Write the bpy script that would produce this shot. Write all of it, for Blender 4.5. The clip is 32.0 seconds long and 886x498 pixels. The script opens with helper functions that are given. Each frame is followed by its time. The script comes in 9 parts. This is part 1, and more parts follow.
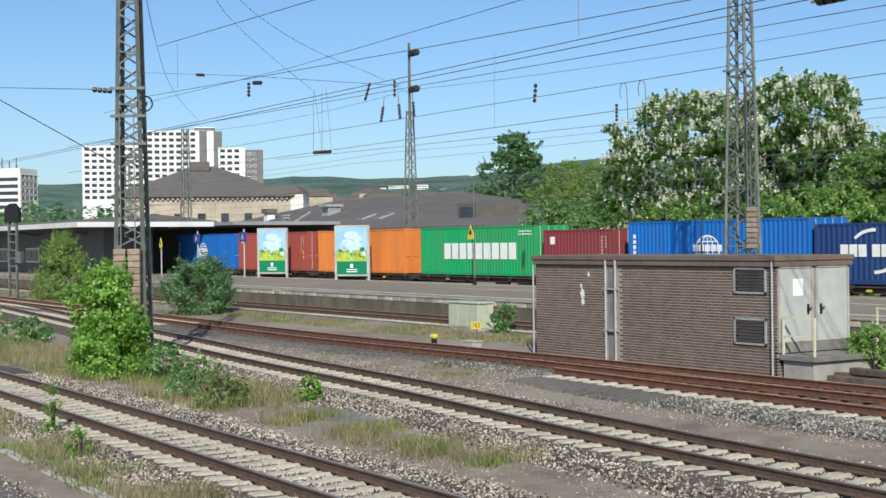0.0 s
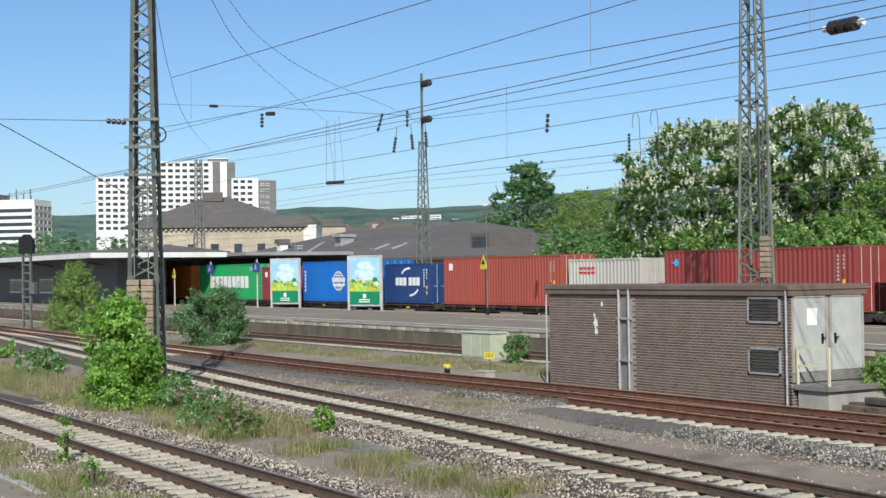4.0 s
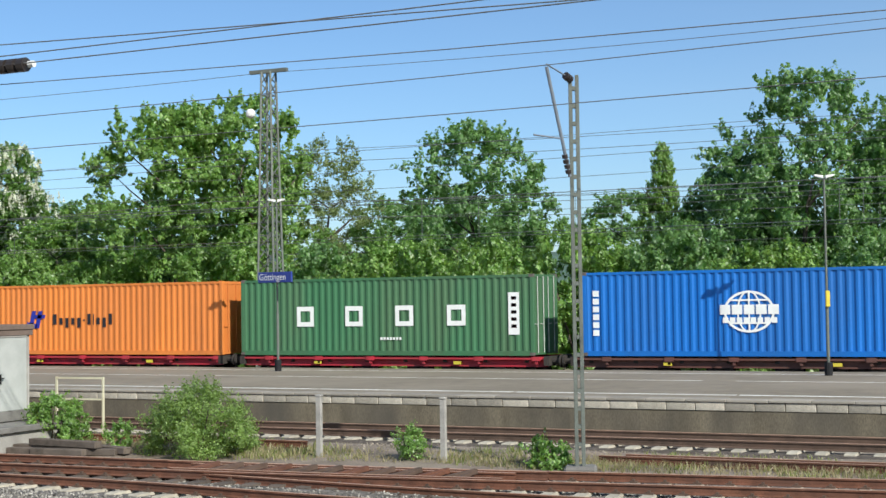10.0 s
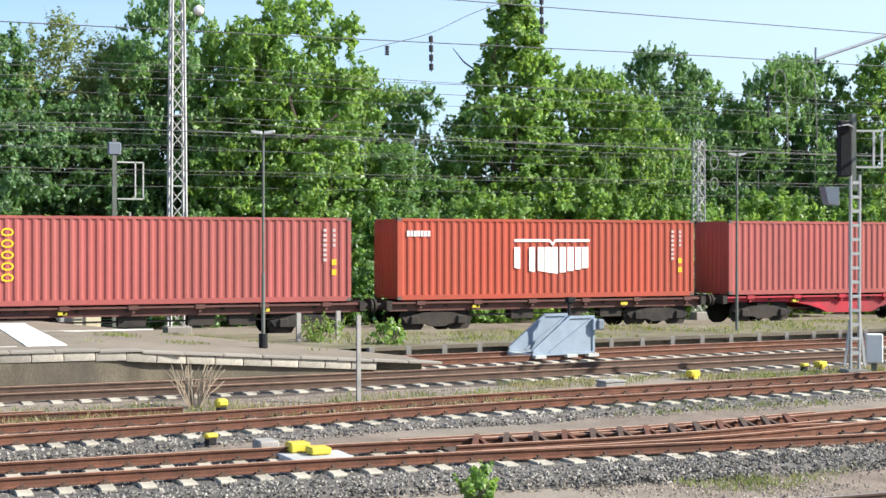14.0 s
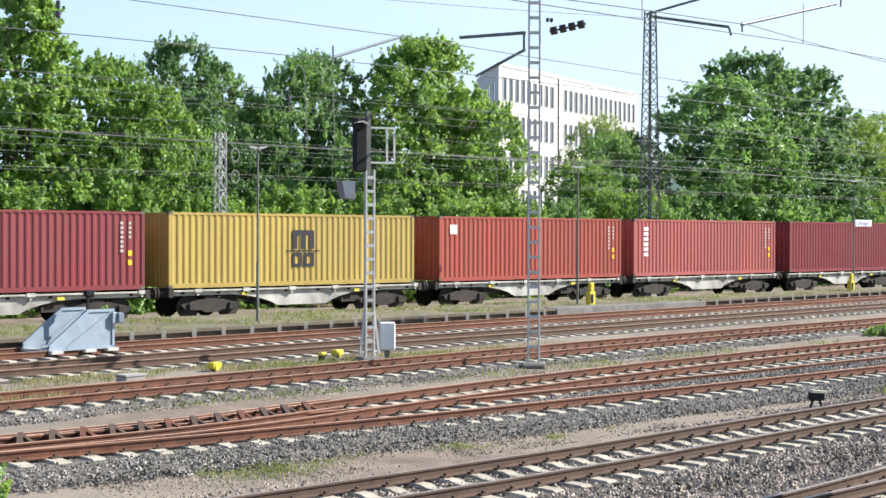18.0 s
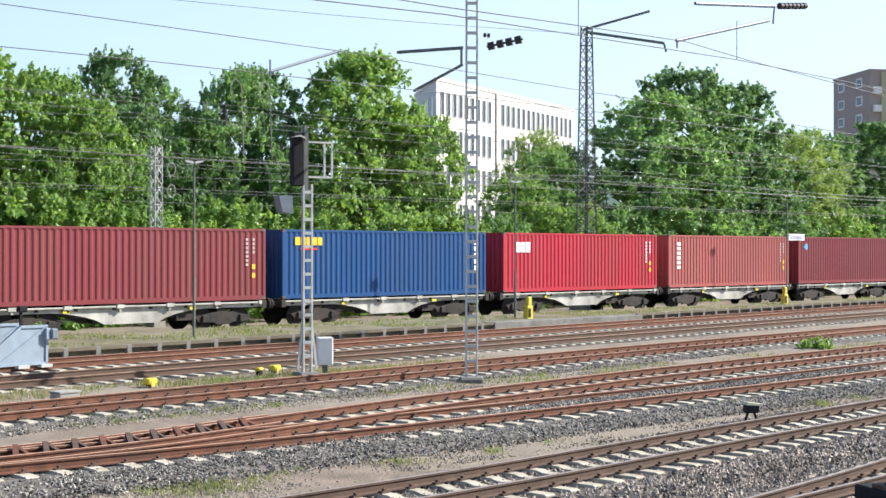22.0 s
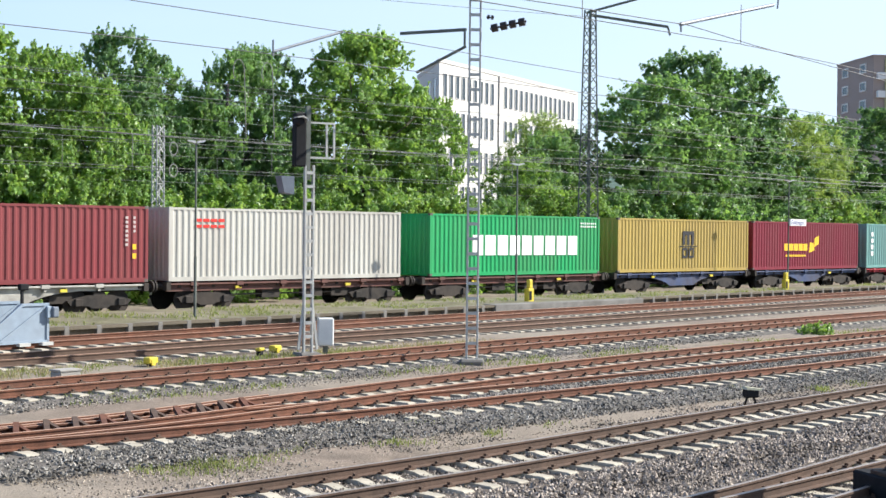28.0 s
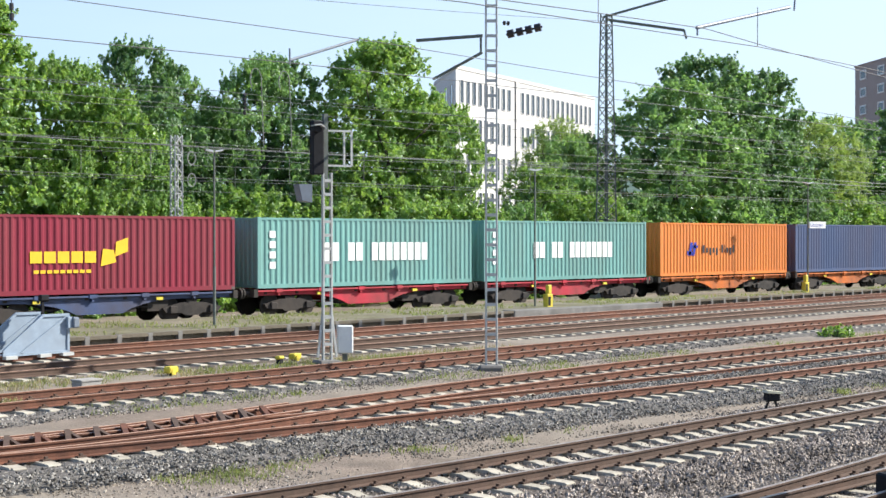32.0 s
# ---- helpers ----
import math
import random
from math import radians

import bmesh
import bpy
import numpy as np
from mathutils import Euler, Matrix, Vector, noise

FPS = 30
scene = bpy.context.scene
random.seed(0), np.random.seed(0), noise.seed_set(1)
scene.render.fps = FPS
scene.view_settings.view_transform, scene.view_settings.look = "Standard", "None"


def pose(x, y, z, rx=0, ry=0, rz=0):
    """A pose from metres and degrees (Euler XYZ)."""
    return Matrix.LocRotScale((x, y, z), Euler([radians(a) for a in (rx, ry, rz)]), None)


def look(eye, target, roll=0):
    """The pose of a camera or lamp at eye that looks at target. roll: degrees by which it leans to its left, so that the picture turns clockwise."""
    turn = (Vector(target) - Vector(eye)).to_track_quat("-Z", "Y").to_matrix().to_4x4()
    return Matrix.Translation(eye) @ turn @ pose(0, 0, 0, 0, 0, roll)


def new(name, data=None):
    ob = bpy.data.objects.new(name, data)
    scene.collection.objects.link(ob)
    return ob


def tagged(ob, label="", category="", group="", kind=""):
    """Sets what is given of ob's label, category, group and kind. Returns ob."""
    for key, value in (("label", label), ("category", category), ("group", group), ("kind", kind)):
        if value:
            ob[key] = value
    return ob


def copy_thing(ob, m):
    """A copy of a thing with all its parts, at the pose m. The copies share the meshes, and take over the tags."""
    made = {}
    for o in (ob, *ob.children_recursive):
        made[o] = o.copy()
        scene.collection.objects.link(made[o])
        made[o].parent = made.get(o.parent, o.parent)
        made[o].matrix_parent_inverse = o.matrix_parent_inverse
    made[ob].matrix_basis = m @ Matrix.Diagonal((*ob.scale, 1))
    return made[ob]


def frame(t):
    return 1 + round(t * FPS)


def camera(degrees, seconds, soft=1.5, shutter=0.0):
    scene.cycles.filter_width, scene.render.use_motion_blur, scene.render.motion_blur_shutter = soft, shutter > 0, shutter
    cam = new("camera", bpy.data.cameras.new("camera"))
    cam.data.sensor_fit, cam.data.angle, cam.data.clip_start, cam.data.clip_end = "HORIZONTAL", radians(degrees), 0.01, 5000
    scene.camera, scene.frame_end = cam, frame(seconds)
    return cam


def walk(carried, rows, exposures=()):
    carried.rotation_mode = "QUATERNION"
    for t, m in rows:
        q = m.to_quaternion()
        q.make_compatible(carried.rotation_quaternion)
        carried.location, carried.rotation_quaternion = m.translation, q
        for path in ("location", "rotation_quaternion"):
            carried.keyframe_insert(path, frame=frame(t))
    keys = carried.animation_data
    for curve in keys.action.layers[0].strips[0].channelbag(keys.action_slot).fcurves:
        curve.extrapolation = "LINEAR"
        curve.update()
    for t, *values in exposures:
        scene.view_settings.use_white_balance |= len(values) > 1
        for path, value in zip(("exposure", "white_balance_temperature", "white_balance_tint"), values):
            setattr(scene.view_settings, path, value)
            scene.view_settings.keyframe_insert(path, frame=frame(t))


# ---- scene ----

# ---------------------------------------------------------------- camera
EYE = (0.0, 0.0, 3.18)
PATH = [
    (0.0, 89.72, 0.7, 57.63), (0.5, 89.82, 0.81, 57.65), (1.0, 90.06, 0.82, 57.77), (1.5, 90.24, 0.77, 57.82),
    (2.0, 90.42, 0.76, 57.87), (2.5, 90.63, 0.86, 57.91), (4.5, 91.07, 0.75, 58.19), (5.0, 91.18, 0.61, 58.28),
    (5.5, 91.27, 0.54, 58.72), (6.0, 91.4, 0.65, 58.94), (6.5, 91.52, 0.55, 59.07), (7.0, 91.57, 0.48, 58.12),
    (7.5, 91.6, 0.31, 55.18), (8.0, 91.66, 0.56, 50.48), (8.5, 91.75, 0.6, 44.38), (9.0, 91.82, 0.56, 37.65),
    (9.5, 92.04, 0.62, 30.9), (10.0, 92.13, 0.86, 24.9), (10.5, 91.92, 0.7, 18.36), (11.0, 91.08, 0.64, 10.15),
    (11.5, 90.81, 0.88, 4.43), (12.0, 90.69, 0.14, -0.19), (12.5, 90.28, -0.48, -4.95), (13.0, 89.78, -0.8, -11.68),
    (13.5, 89.79, -0.28, -17.57), (14.0, 89.79, -0.02, -22.41), (14.5, 89.86, -0.08, -26.64), (15.0, 89.8, 0.4, -29.62),
    (15.5, 89.77, 0.3, -32.05), (17.5, 89.58, -0.23, -41.02), (18.0, 89.49, -0.14, -41.87), (18.5, 89.46, 0.02, -43.02),
    (19.0, 89.34, 0.15, -44.61), (19.5, 89.32, 0.05, -45.0), (20.0, 89.47, 0.02, -44.97), (20.5, 89.69, -0.03, -44.75),
    (21.0, 89.92, -0.09, -44.43), (21.5, 90.0, -0.02, -44.6), (22.0, 90.09, -0.05, -44.42), (22.5, 90.1, -0.23, -44.45),
    (23.0, 90.1, -0.39, -44.35), (23.5, 90.12, -0.45, -44.18), (24.0, 90.16, -0.44, -44.25), (24.5, 90.15, -0.53, -43.86),
    (26.5, 89.78, -0.63, -43.86), (27.0, 89.63, -0.55, -44.39), (27.5, 89.44, -0.62, -44.39), (28.0, 89.35, -0.59, -44.36),
    (28.5, 89.26, -0.46, -44.17), (29.0, 89.16, -0.13, -43.97), (29.5, 89.08, 0.01, -43.91), (30.0, 89.22, -0.13, -43.83),
    (30.5, 89.3, -0.29, -43.71), (31.0, 89.32, -0.21, -43.69), (31.5, 89.36, -0.14, -43.66), (32.0, 89.61, 0.04, -43.61),
]
cam = camera(35.23, 32.0, soft=1.5)
walk(cam, [(t, pose(*EYE, rx, ry, rz)) for t, rx, ry, rz in PATH],
     exposures=[(0, 0.15, 6150, 8), (7.5, 0.15, 6150, 8), (9.0, 0.28, 6150, 7), (10.2, 0.34, 6200, 6), (11.0, 0.24, 6250, 6), (11.6, 0.4, 6300, 5), (12.2, 0.8, 6300, 6), (13.0, 0.98, 6360, 9), (19.0, 0.97, 6340, 10), (25.0, 0.95, 6340, 10), (29.0, 0.89, 6340, 10), (32.0, 0.88, 6290, 10)])

# ---------------------------------------------------------------- light
SUN_WAY = Vector((0.845, -0.534, 0.0)).normalized()
SUN_HIGH = radians(36)
world = bpy.data.worlds.new("world")
scene.world = world
world.use_nodes = True
wn = world.node_tree
sky = wn.nodes.new("ShaderNodeTexSky")
sky.sky_type = "NISHITA"
sky.sun_disc = False
sky.sun_elevation = SUN_HIGH
sky.sun_rotation = math.atan2(SUN_WAY.x, SUN_WAY.y)
sky.altitude = 300
sky.air_density, sky.dust_density, sky.ozone_density = 1.0, 0.7, 6.0
SKY = 0.104
# a thin bright veil of high cloud that thickens towards the sun
where = wn.nodes.new("ShaderNodeTexCoord")
toward = wn.nodes.new("ShaderNodeVectorMath")
toward.operation = "DOT_PRODUCT"
toward.inputs[1].default_value = SUN_WAY
wn.links.new(where.outputs["Generated"], toward.inputs[0])
streak = wn.nodes.new("ShaderNodeTexNoise")
streak.inputs["Scale"].default_value, streak.inputs["Detail"].default_value = 2.2, 5.0
long_way = wn.nodes.new("ShaderNodeMapping")
long_way.inputs["Scale"].default_value = (0.7, 1.2, 5.0)
wn.links.new(where.outputs["Generated"], long_way.inputs[0])
wn.links.new(long_way.outputs[0], streak.inputs["Vector"])
sway = wn.nodes.new("ShaderNodeMath")
sway.operation = "MULTIPLY_ADD"
sway.inputs[1].default_value = 0.5
wn.links.new(streak.outputs[0], sway.inputs[0])
wn.links.new(toward.outputs["Value"], sway.inputs[2])
thick = wn.nodes.new("ShaderNodeMapRange")
thick.interpolation_type = "SMOOTHSTEP"
for i, v in ((1, -0.78), (2, 0.95), (3, 0.0), (4, 0.9)):
    thick.inputs[i].default_value = v
wn.links.new(sway.outputs[0], thick.inputs[0])
veil = wn.nodes.new("ShaderNodeMix")
veil.data_type = "RGBA"
# the haze lies low: it thins out towards the zenith
split = wn.nodes.new("ShaderNodeSeparateXYZ")
wn.links.new(where.outputs["Generated"], split.inputs[0])
low_haze = wn.nodes.new("ShaderNodeMapRange")
low_haze.interpolation_type = "SMOOTHSTEP"
for i, v in ((1, 0.15), (2, 0.75), (3, 1.0), (4, 0.15)):
    low_haze.inputs[i].default_value = v
wn.links.new(split.outputs[2], low_haze.inputs[0])
thin = wn.nodes.new("ShaderNodeMath")
thin.operation = "MULTIPLY"
wn.links.new(thick.outputs[0], thin.inputs[0])
wn.links.new(low_haze.outputs[0], thin.inputs[1])
wn.links.new(thin.outputs[0], veil.inputs[0])
wn.links.new(sky.outputs[0], veil.inputs[6])
veil.inputs[7].default_value = (0.485 / SKY, 0.575 / SKY, 0.67 / SKY, 1)
wn.links.new(veil.outputs[2], wn.nodes["Background"].inputs[0])
wn.nodes["Background"].inputs[1].default_value = SKY
sun = new("sun", bpy.data.lights.new("sun", "SUN"))
sun.data.energy, sun.data.angle, sun.data.color = 4.85, radians(0.55), (1.0, 0.945, 0.84)
high = Vector((SUN_WAY.x * math.cos(SUN_HIGH), SUN_WAY.y * math.cos(SUN_HIGH), math.sin(SUN_HIGH)))
sun.matrix_world = look(high * 200, (0, 0, 0))

# ---------------------------------------------------------------- materials
def mat(name, color, rough=0.7, metal=0.0, vary=0.15, scale=6.0, bump=0.0, fine=60.0, second=None, amount=0.4, big=0.6,
        piece=0.0, stretch=(1, 1, 1), spec=0.4):
    """A surface: its colour, broken up by large stains of a second colour, fine grain and relief, and from piece to piece."""
    m = bpy.data.materials.new(name)
    m.use_nodes = True
    n, l = m.node_tree.nodes, m.node_tree.links
    b = n["Principled BSDF"]
    b.inputs["Roughness"].default_value, b.inputs["Metallic"].default_value = rough, metal
    b.inputs["Specular IOR Level"].default_value = spec
    co = n.new("ShaderNodeTexCoord")
    mp = n.new("ShaderNodeMapping")
    mp.inputs["Scale"].default_value = stretch
    l.new(co.outputs["Object"], mp.inputs["Vector"])

    def noise_node(s, detail=4.0):
        t = n.new("ShaderNodeTexNoise")
        t.inputs["Scale"].default_value, t.inputs["Detail"].default_value = s, detail
        l.new(mp.outputs[0], t.inputs["Vector"])
        return t

    def mix(kind, fac, a, c):
        x = n.new("ShaderNodeMix")
        x.data_type, x.blend_type = "RGBA", kind
        for i, v in ((0, fac), (6, a), (7, c)):
            if hasattr(v, "is_linked"):
                l.new(v, x.inputs[i])
            else:
                x.inputs[i].default_value = v if i == 0 else (*v, 1)
        return x.outputs[2]

    def ramp(v, lo, hi, a=0.0, c=1.0):
        r = n.new("ShaderNodeMapRange")
        r.inputs[1].default_value, r.inputs[2].default_value, r.inputs[3].default_value, r.inputs[4].default_value = lo, hi, a, c
        l.new(v, r.inputs[0])
        return r.outputs[0]

    grain = noise_node(fine)
    mid = noise_node(scale)
    tone = ramp(mid.outputs[0], 0.3, 0.7, 1 - vary, 1 + vary)
    tone2 = ramp(grain.outputs[0], 0.3, 0.7, 1 - vary, 1 + vary)
    col = mix("MULTIPLY", 1.0, color, tone)
    col = mix("MULTIPLY", 1.0, col, tone2)
    if second:
        col = mix("MIX", ramp(noise_node(big, 6.0).outputs[0], 0.42, 0.68, 0.0, amount), col, second)
    if piece:
        info = n.new("ShaderNodeObjectInfo")
        col = mix("MULTIPLY", 1.0, col, ramp(info.outputs["Random"], 0, 1, 1 - piece, 1 + piece))
    l.new(col, b.inputs["Base Color"])
    if bump:
        bp = n.new("ShaderNodeBump")
        bp.inputs["Strength"].default_value, bp.inputs["Distance"].default_value = 0.6, bump
        l.new(grain.outputs[0], bp.inputs["Height"])
        l.new(bp.outputs[0], b.inputs["Normal"])
    return m


def leaf_mat(name, dark, light, through_color, pale=None):
    """Leaves: a colour of its own for each leaf, and light that shines through."""
    m = bpy.data.materials.new(name)
    m.use_nodes = True
    n, l = m.node_tree.nodes, m.node_tree.links
    b = n["Principled BSDF"]
    b.inputs["Roughness"].default_value = 0.42
    b.inputs["Specular IOR Level"].default_value = 0.55
    g = n.new("ShaderNodeNewGeometry")
    r = n.new("ShaderNodeValToRGB")
    l.new(g.outputs["Random Per Island"], r.inputs[0])
    r.color_ramp.elements[0].color, r.color_ramp.elements[1].color = (*dark, 1), (*light, 1)
    # on trees the palest tenth of the leaves paints in sunlit glints
    if pale:
        e = r.color_ramp.elements.new(0.9)
        e.color = (*light, 1)
        r.color_ramp.elements[-1].color = (*pale, 1)
    # young and old growth: the tone drifts over the crown
    co = n.new("ShaderNodeTexCoord")
    ns = n.new("ShaderNodeTexNoise")
    ns.inputs["Scale"].default_value, ns.inputs["Detail"].default_value = 0.9, 3.0
    l.new(co.outputs["Object"], ns.inputs["Vector"])
    mr = n.new("ShaderNodeMapRange")
    for i, v in ((1, 0.32), (2, 0.68), (3, 0.72), (4, 1.28)):
        mr.inputs[i].default_value = v
    l.new(ns.outputs[0], mr.inputs[0])
    mm = n.new("ShaderNodeMix")
    mm.data_type, mm.blend_type = "RGBA", "MULTIPLY"
    mm.inputs[0].default_value = 1.0
    l.new(r.outputs[0], mm.inputs[6])
    l.new(mr.outputs[0], mm.inputs[7])
    l.new(mm.outputs[2], b.inputs["Base Color"])
    t = n.new("ShaderNodeBsdfTranslucent")
    t.inputs[0].default_value = (*through_color, 1)
    mx = n.new("ShaderNodeMixShader")
    mx.inputs[0].default_value = 0.46
    l.new(b.outputs[0], mx.inputs[1])
    l.new(t.outputs[0], mx.inputs[2])
    l.new(mx.outputs[0], n["Material Output"].inputs[0])
    return m


M_EARTH = mat("earth", (0.20, 0.158, 0.122), 0.95, 0, 0.3, 1.3, 0.03, 25, (0.27, 0.235, 0.185), 0.8, 0.16)
# the brown bed is darkened so that gaps between stones read as shaded
M_BALLAST = mat("ballast", (0.085, 0.07, 0.058), 0.95, 0, 0.45, 7, 0.06, 22, (0.125, 0.093, 0.072), 0.5, 0.3)
M_BALLAST_GREY = mat("grey_ballast", (0.108, 0.098, 0.086), 0.95, 0, 0.5, 7, 0.06, 20, (0.2, 0.17, 0.15), 0.4, 0.3)
M_TURF = mat("thin_mossy_turf", (0.145, 0.135, 0.075), 0.95, 0, 0.35, 0.9, 0.03, 22, (0.235, 0.205, 0.16), 0.75, 0.35)
# rust; the heads' highlight and the flanks' shade are put into the colours
M_RAIL_RUST = mat("rusty_rail", (0.14, 0.058, 0.034), 0.8, 0.1, 0.3, 4, 0.004, 50, (0.10, 0.05, 0.035), 0.7, 0.8)
M_RAIL_DARK = mat("dark_rail", (0.085, 0.055, 0.04), 0.85, 0.0, 0.25, 4, 0.004, 50, (0.12, 0.07, 0.05), 0.5, 0.8)
M_RAIL_TOP = mat("worn_rail_head", (0.33, 0.275, 0.235), 0.42, 0.5, 0.12, 5, 0.0, 60)
M_RAIL_TOP_RUST = mat("rusty_lit_rail_head", (0.44, 0.265, 0.18), 0.5, 0.2, 0.2, 5, 0.0, 60)
M_SLEEPER = mat("concrete_sleeper", (0.41, 0.37, 0.295), 0.9, 0, 0.12, 5, 0.005, 60, (0.32, 0.27, 0.21), 0.5, 1.5, 0.15)
M_SLEEPER_DARK = mat("wooden_sleeper", (0.09, 0.07, 0.055), 0.9, 0, 0.25, 6, 0.005, 60, (0.15, 0.12, 0.1), 0.6, 1.5, 0.2, (1, 6, 1))
M_PAVE = mat("platform_asphalt", (0.2, 0.168, 0.125), 0.9, 0, 0.12, 2, 0.004, 90, (0.262, 0.222, 0.172), 0.8, 0.25)
M_EDGE = mat("platform_edge_slab", (0.285, 0.255, 0.215), 0.9, 0, 0.14, 3, 0.004, 60, (0.22, 0.2, 0.18), 0.6, 1.0, 0.15)
M_FACE_STONE = mat("platform_wall_stone", (0.44, 0.395, 0.325), 0.92, 0, 0.3, 5, 0.008, 40, (0.13, 0.12, 0.105), 0.7, 1.1, 0.3)
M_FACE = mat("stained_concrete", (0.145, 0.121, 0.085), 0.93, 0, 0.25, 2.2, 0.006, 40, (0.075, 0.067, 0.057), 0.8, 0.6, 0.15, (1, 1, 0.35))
M_WHITE_LINE = mat("white_marking", (0.74, 0.73, 0.68), 0.8, 0, 0.1, 4, 0, 60, (0.4, 0.37, 0.33), 0.5, 1.8)
M_BRICK = mat("brown_brick", (0.115, 0.074, 0.056), 0.85, 0, 0.14, 4, 0.004, 60, (0.155, 0.115, 0.094), 0.6, 0.35, 0.22)
M_MORTAR = mat("mortar", (0.33, 0.285, 0.25), 0.95, 0, 0.12, 4, 0.003, 80)
M_CONCRETE = mat("concrete", (0.36, 0.34, 0.31), 0.9, 0, 0.15, 3, 0.005, 50, (0.22, 0.2, 0.18), 0.5, 0.9)
M_DARK_CONCRETE = mat("weathered_concrete", (0.2, 0.19, 0.175), 0.9, 0, 0.2, 3, 0.006, 50, (0.1, 0.09, 0.08), 0.6, 0.7)
M_ROOF_FELT = mat("roof_edge_board", (0.145, 0.105, 0.085), 0.85, 0, 0.15, 3, 0.003, 50, (0.2, 0.16, 0.14), 0.4, 0.5)
M_ZINC = mat("zinc_pipe", (0.42, 0.42, 0.42), 0.5, 0.4, 0.12, 4, 0.0, 60)
M_GREY_DOOR = mat("grey_door_paint", (0.43, 0.435, 0.41), 0.55, 0, 0.08, 3, 0.0, 60, (0.24, 0.25, 0.235), 0.4, 0.7)
M_CREAM = mat("cream_paint", (0.62, 0.58, 0.42), 0.6, 0, 0.08, 5, 0, 60, (0.4, 0.3, 0.18), 0.3, 2)
M_GREEN_BOX = mat("pale_green_cabinet_paint", (0.42, 0.45, 0.33), 0.6, 0, 0.08, 3, 0, 50, (0.3, 0.33, 0.24), 0.4, 0.8)
M_WHITE = mat("white_paint", (0.72, 0.72, 0.70), 0.6, 0, 0.06, 4, 0, 60, (0.5, 0.5, 0.48), 0.4, 0.9)
M_YELLOW = mat("yellow_paint", (0.62, 0.50, 0.05), 0.6, 0, 0.12, 5, 0, 60, (0.45, 0.3, 0.05), 0.3, 2)
M_BLACK = mat("black_paint", (0.018, 0.018, 0.02), 0.8, 0, 0.2, 5, 0, 60, spec=0.2)
M_STEEL = mat("galvanised_green_grey_steel", (0.14, 0.155, 0.135), 0.65, 0.15, 0.2, 3, 0.0, 50, (0.09, 0.09, 0.078), 0.5, 0.8)
M_STEEL_LIGHT = mat("galvanised_steel", (0.49, 0.49, 0.465), 0.6, 0.05, 0.12, 3, 0.0, 50, (0.25, 0.25, 0.24), 0.4, 0.8)
M_WIRE = mat("wire", (0.17, 0.17, 0.165), 0.5, 0.3, 0.1, 3)
M_INSULATOR = mat("brown_porcelain", (0.034, 0.028, 0.026), 0.3, 0, 0.2, 6)
M_BUFFER = mat("blue_grey_buffer_paint", (0.26, 0.32, 0.39), 0.55, 0, 0.1, 3, 0, 50, (0.22, 0.25, 0.28), 0.4, 0.9)
M_BARK = mat("bark", (0.09, 0.07, 0.055), 0.9, 0, 0.3, 6, 0.02, 20)
# near black: the shade beneath the wagons is put into this colour
M_UNDER = mat("wagon_undergear", (0.03, 0.026, 0.023), 0.85, 0.0, 0.3, 4, 0, 40, (0.065, 0.05, 0.04), 0.6, 1)
M_CASTING = mat("corner_casting_steel", (0.12, 0.10, 0.09), 0.7, 0.2, 0.2, 6)
M_LEAF_MAPLE = leaf_mat("maple_leaves", (0.04, 0.11, 0.022), (0.295, 0.455, 0.125), (0.44, 0.64, 0.115), (0.56, 0.66, 0.42))
M_LEAF_DARK = leaf_mat("dark_leaves", (0.019, 0.06, 0.024), (0.175, 0.305, 0.125), (0.27, 0.46, 0.12), (0.48, 0.58, 0.45))
M_LEAF_MID = leaf_mat("linden_leaves", (0.029, 0.085, 0.026), (0.235, 0.385, 0.14), (0.36, 0.58, 0.14), (0.52, 0.62, 0.46))
M_LEAF_CHESTNUT = leaf_mat("chestnut_leaves", (0.018, 0.062, 0.014), (0.19, 0.32, 0.075), (0.28, 0.46, 0.08))
M_LEAF_LILAC = leaf_mat("bright_shrub_leaves", (0.045, 0.14, 0.018), (0.31, 0.50, 0.10), (0.44, 0.66, 0.09))
M_LEAF_PALE = leaf_mat("young_leaves", (0.07, 0.11, 0.03), (0.29, 0.35, 0.14), (0.38, 0.45, 0.13))
M_LEAF_WILLOW = leaf_mat("willow_leaves", (0.07, 0.125, 0.028), (0.30, 0.42, 0.13), (0.46, 0.60, 0.12))
M_WEIGHT = mat("tan_concrete", (0.27, 0.215, 0.16), 0.9, 0, 0.2, 5, 0.004, 50, (0.17, 0.13, 0.1), 0.5, 1.5, 0.15)
M_SHIELD = mat("blue_grey_enamel", (0.16, 0.185, 0.22), 0.5, 0, 0.1, 4, 0, 50)
M_BLOSSOM = leaf_mat("chestnut_blossom", (0.78, 0.78, 0.62), (0.86, 0.86, 0.74), (0.78, 0.8, 0.58))
M_GRASS = leaf_mat("meadow_grass", (0.13, 0.18, 0.04), (0.30, 0.31, 0.10), (0.28, 0.33, 0.09), (0.42, 0.37, 0.2))
M_DRY = leaf_mat("dry_grass", (0.26, 0.22, 0.11), (0.46, 0.40, 0.24), (0.38, 0.33, 0.16))


# ---------------------------------------------------------------- mesh helpers
def part(name, bm, material, parent=None, label=""):
    """Links a bmesh as one mesh object, under its thing when one is given."""
    me = bpy.data.meshes.new(name)
    bm.to_mesh(me)
    bm.free()
    for m in material if isinstance(material, (list, tuple)) else (material,):
        me.materials.append(m)
    ob = new(name, me)
    if parent:
        ob.parent = parent
    if label:
        tagged(ob, label)
    return ob


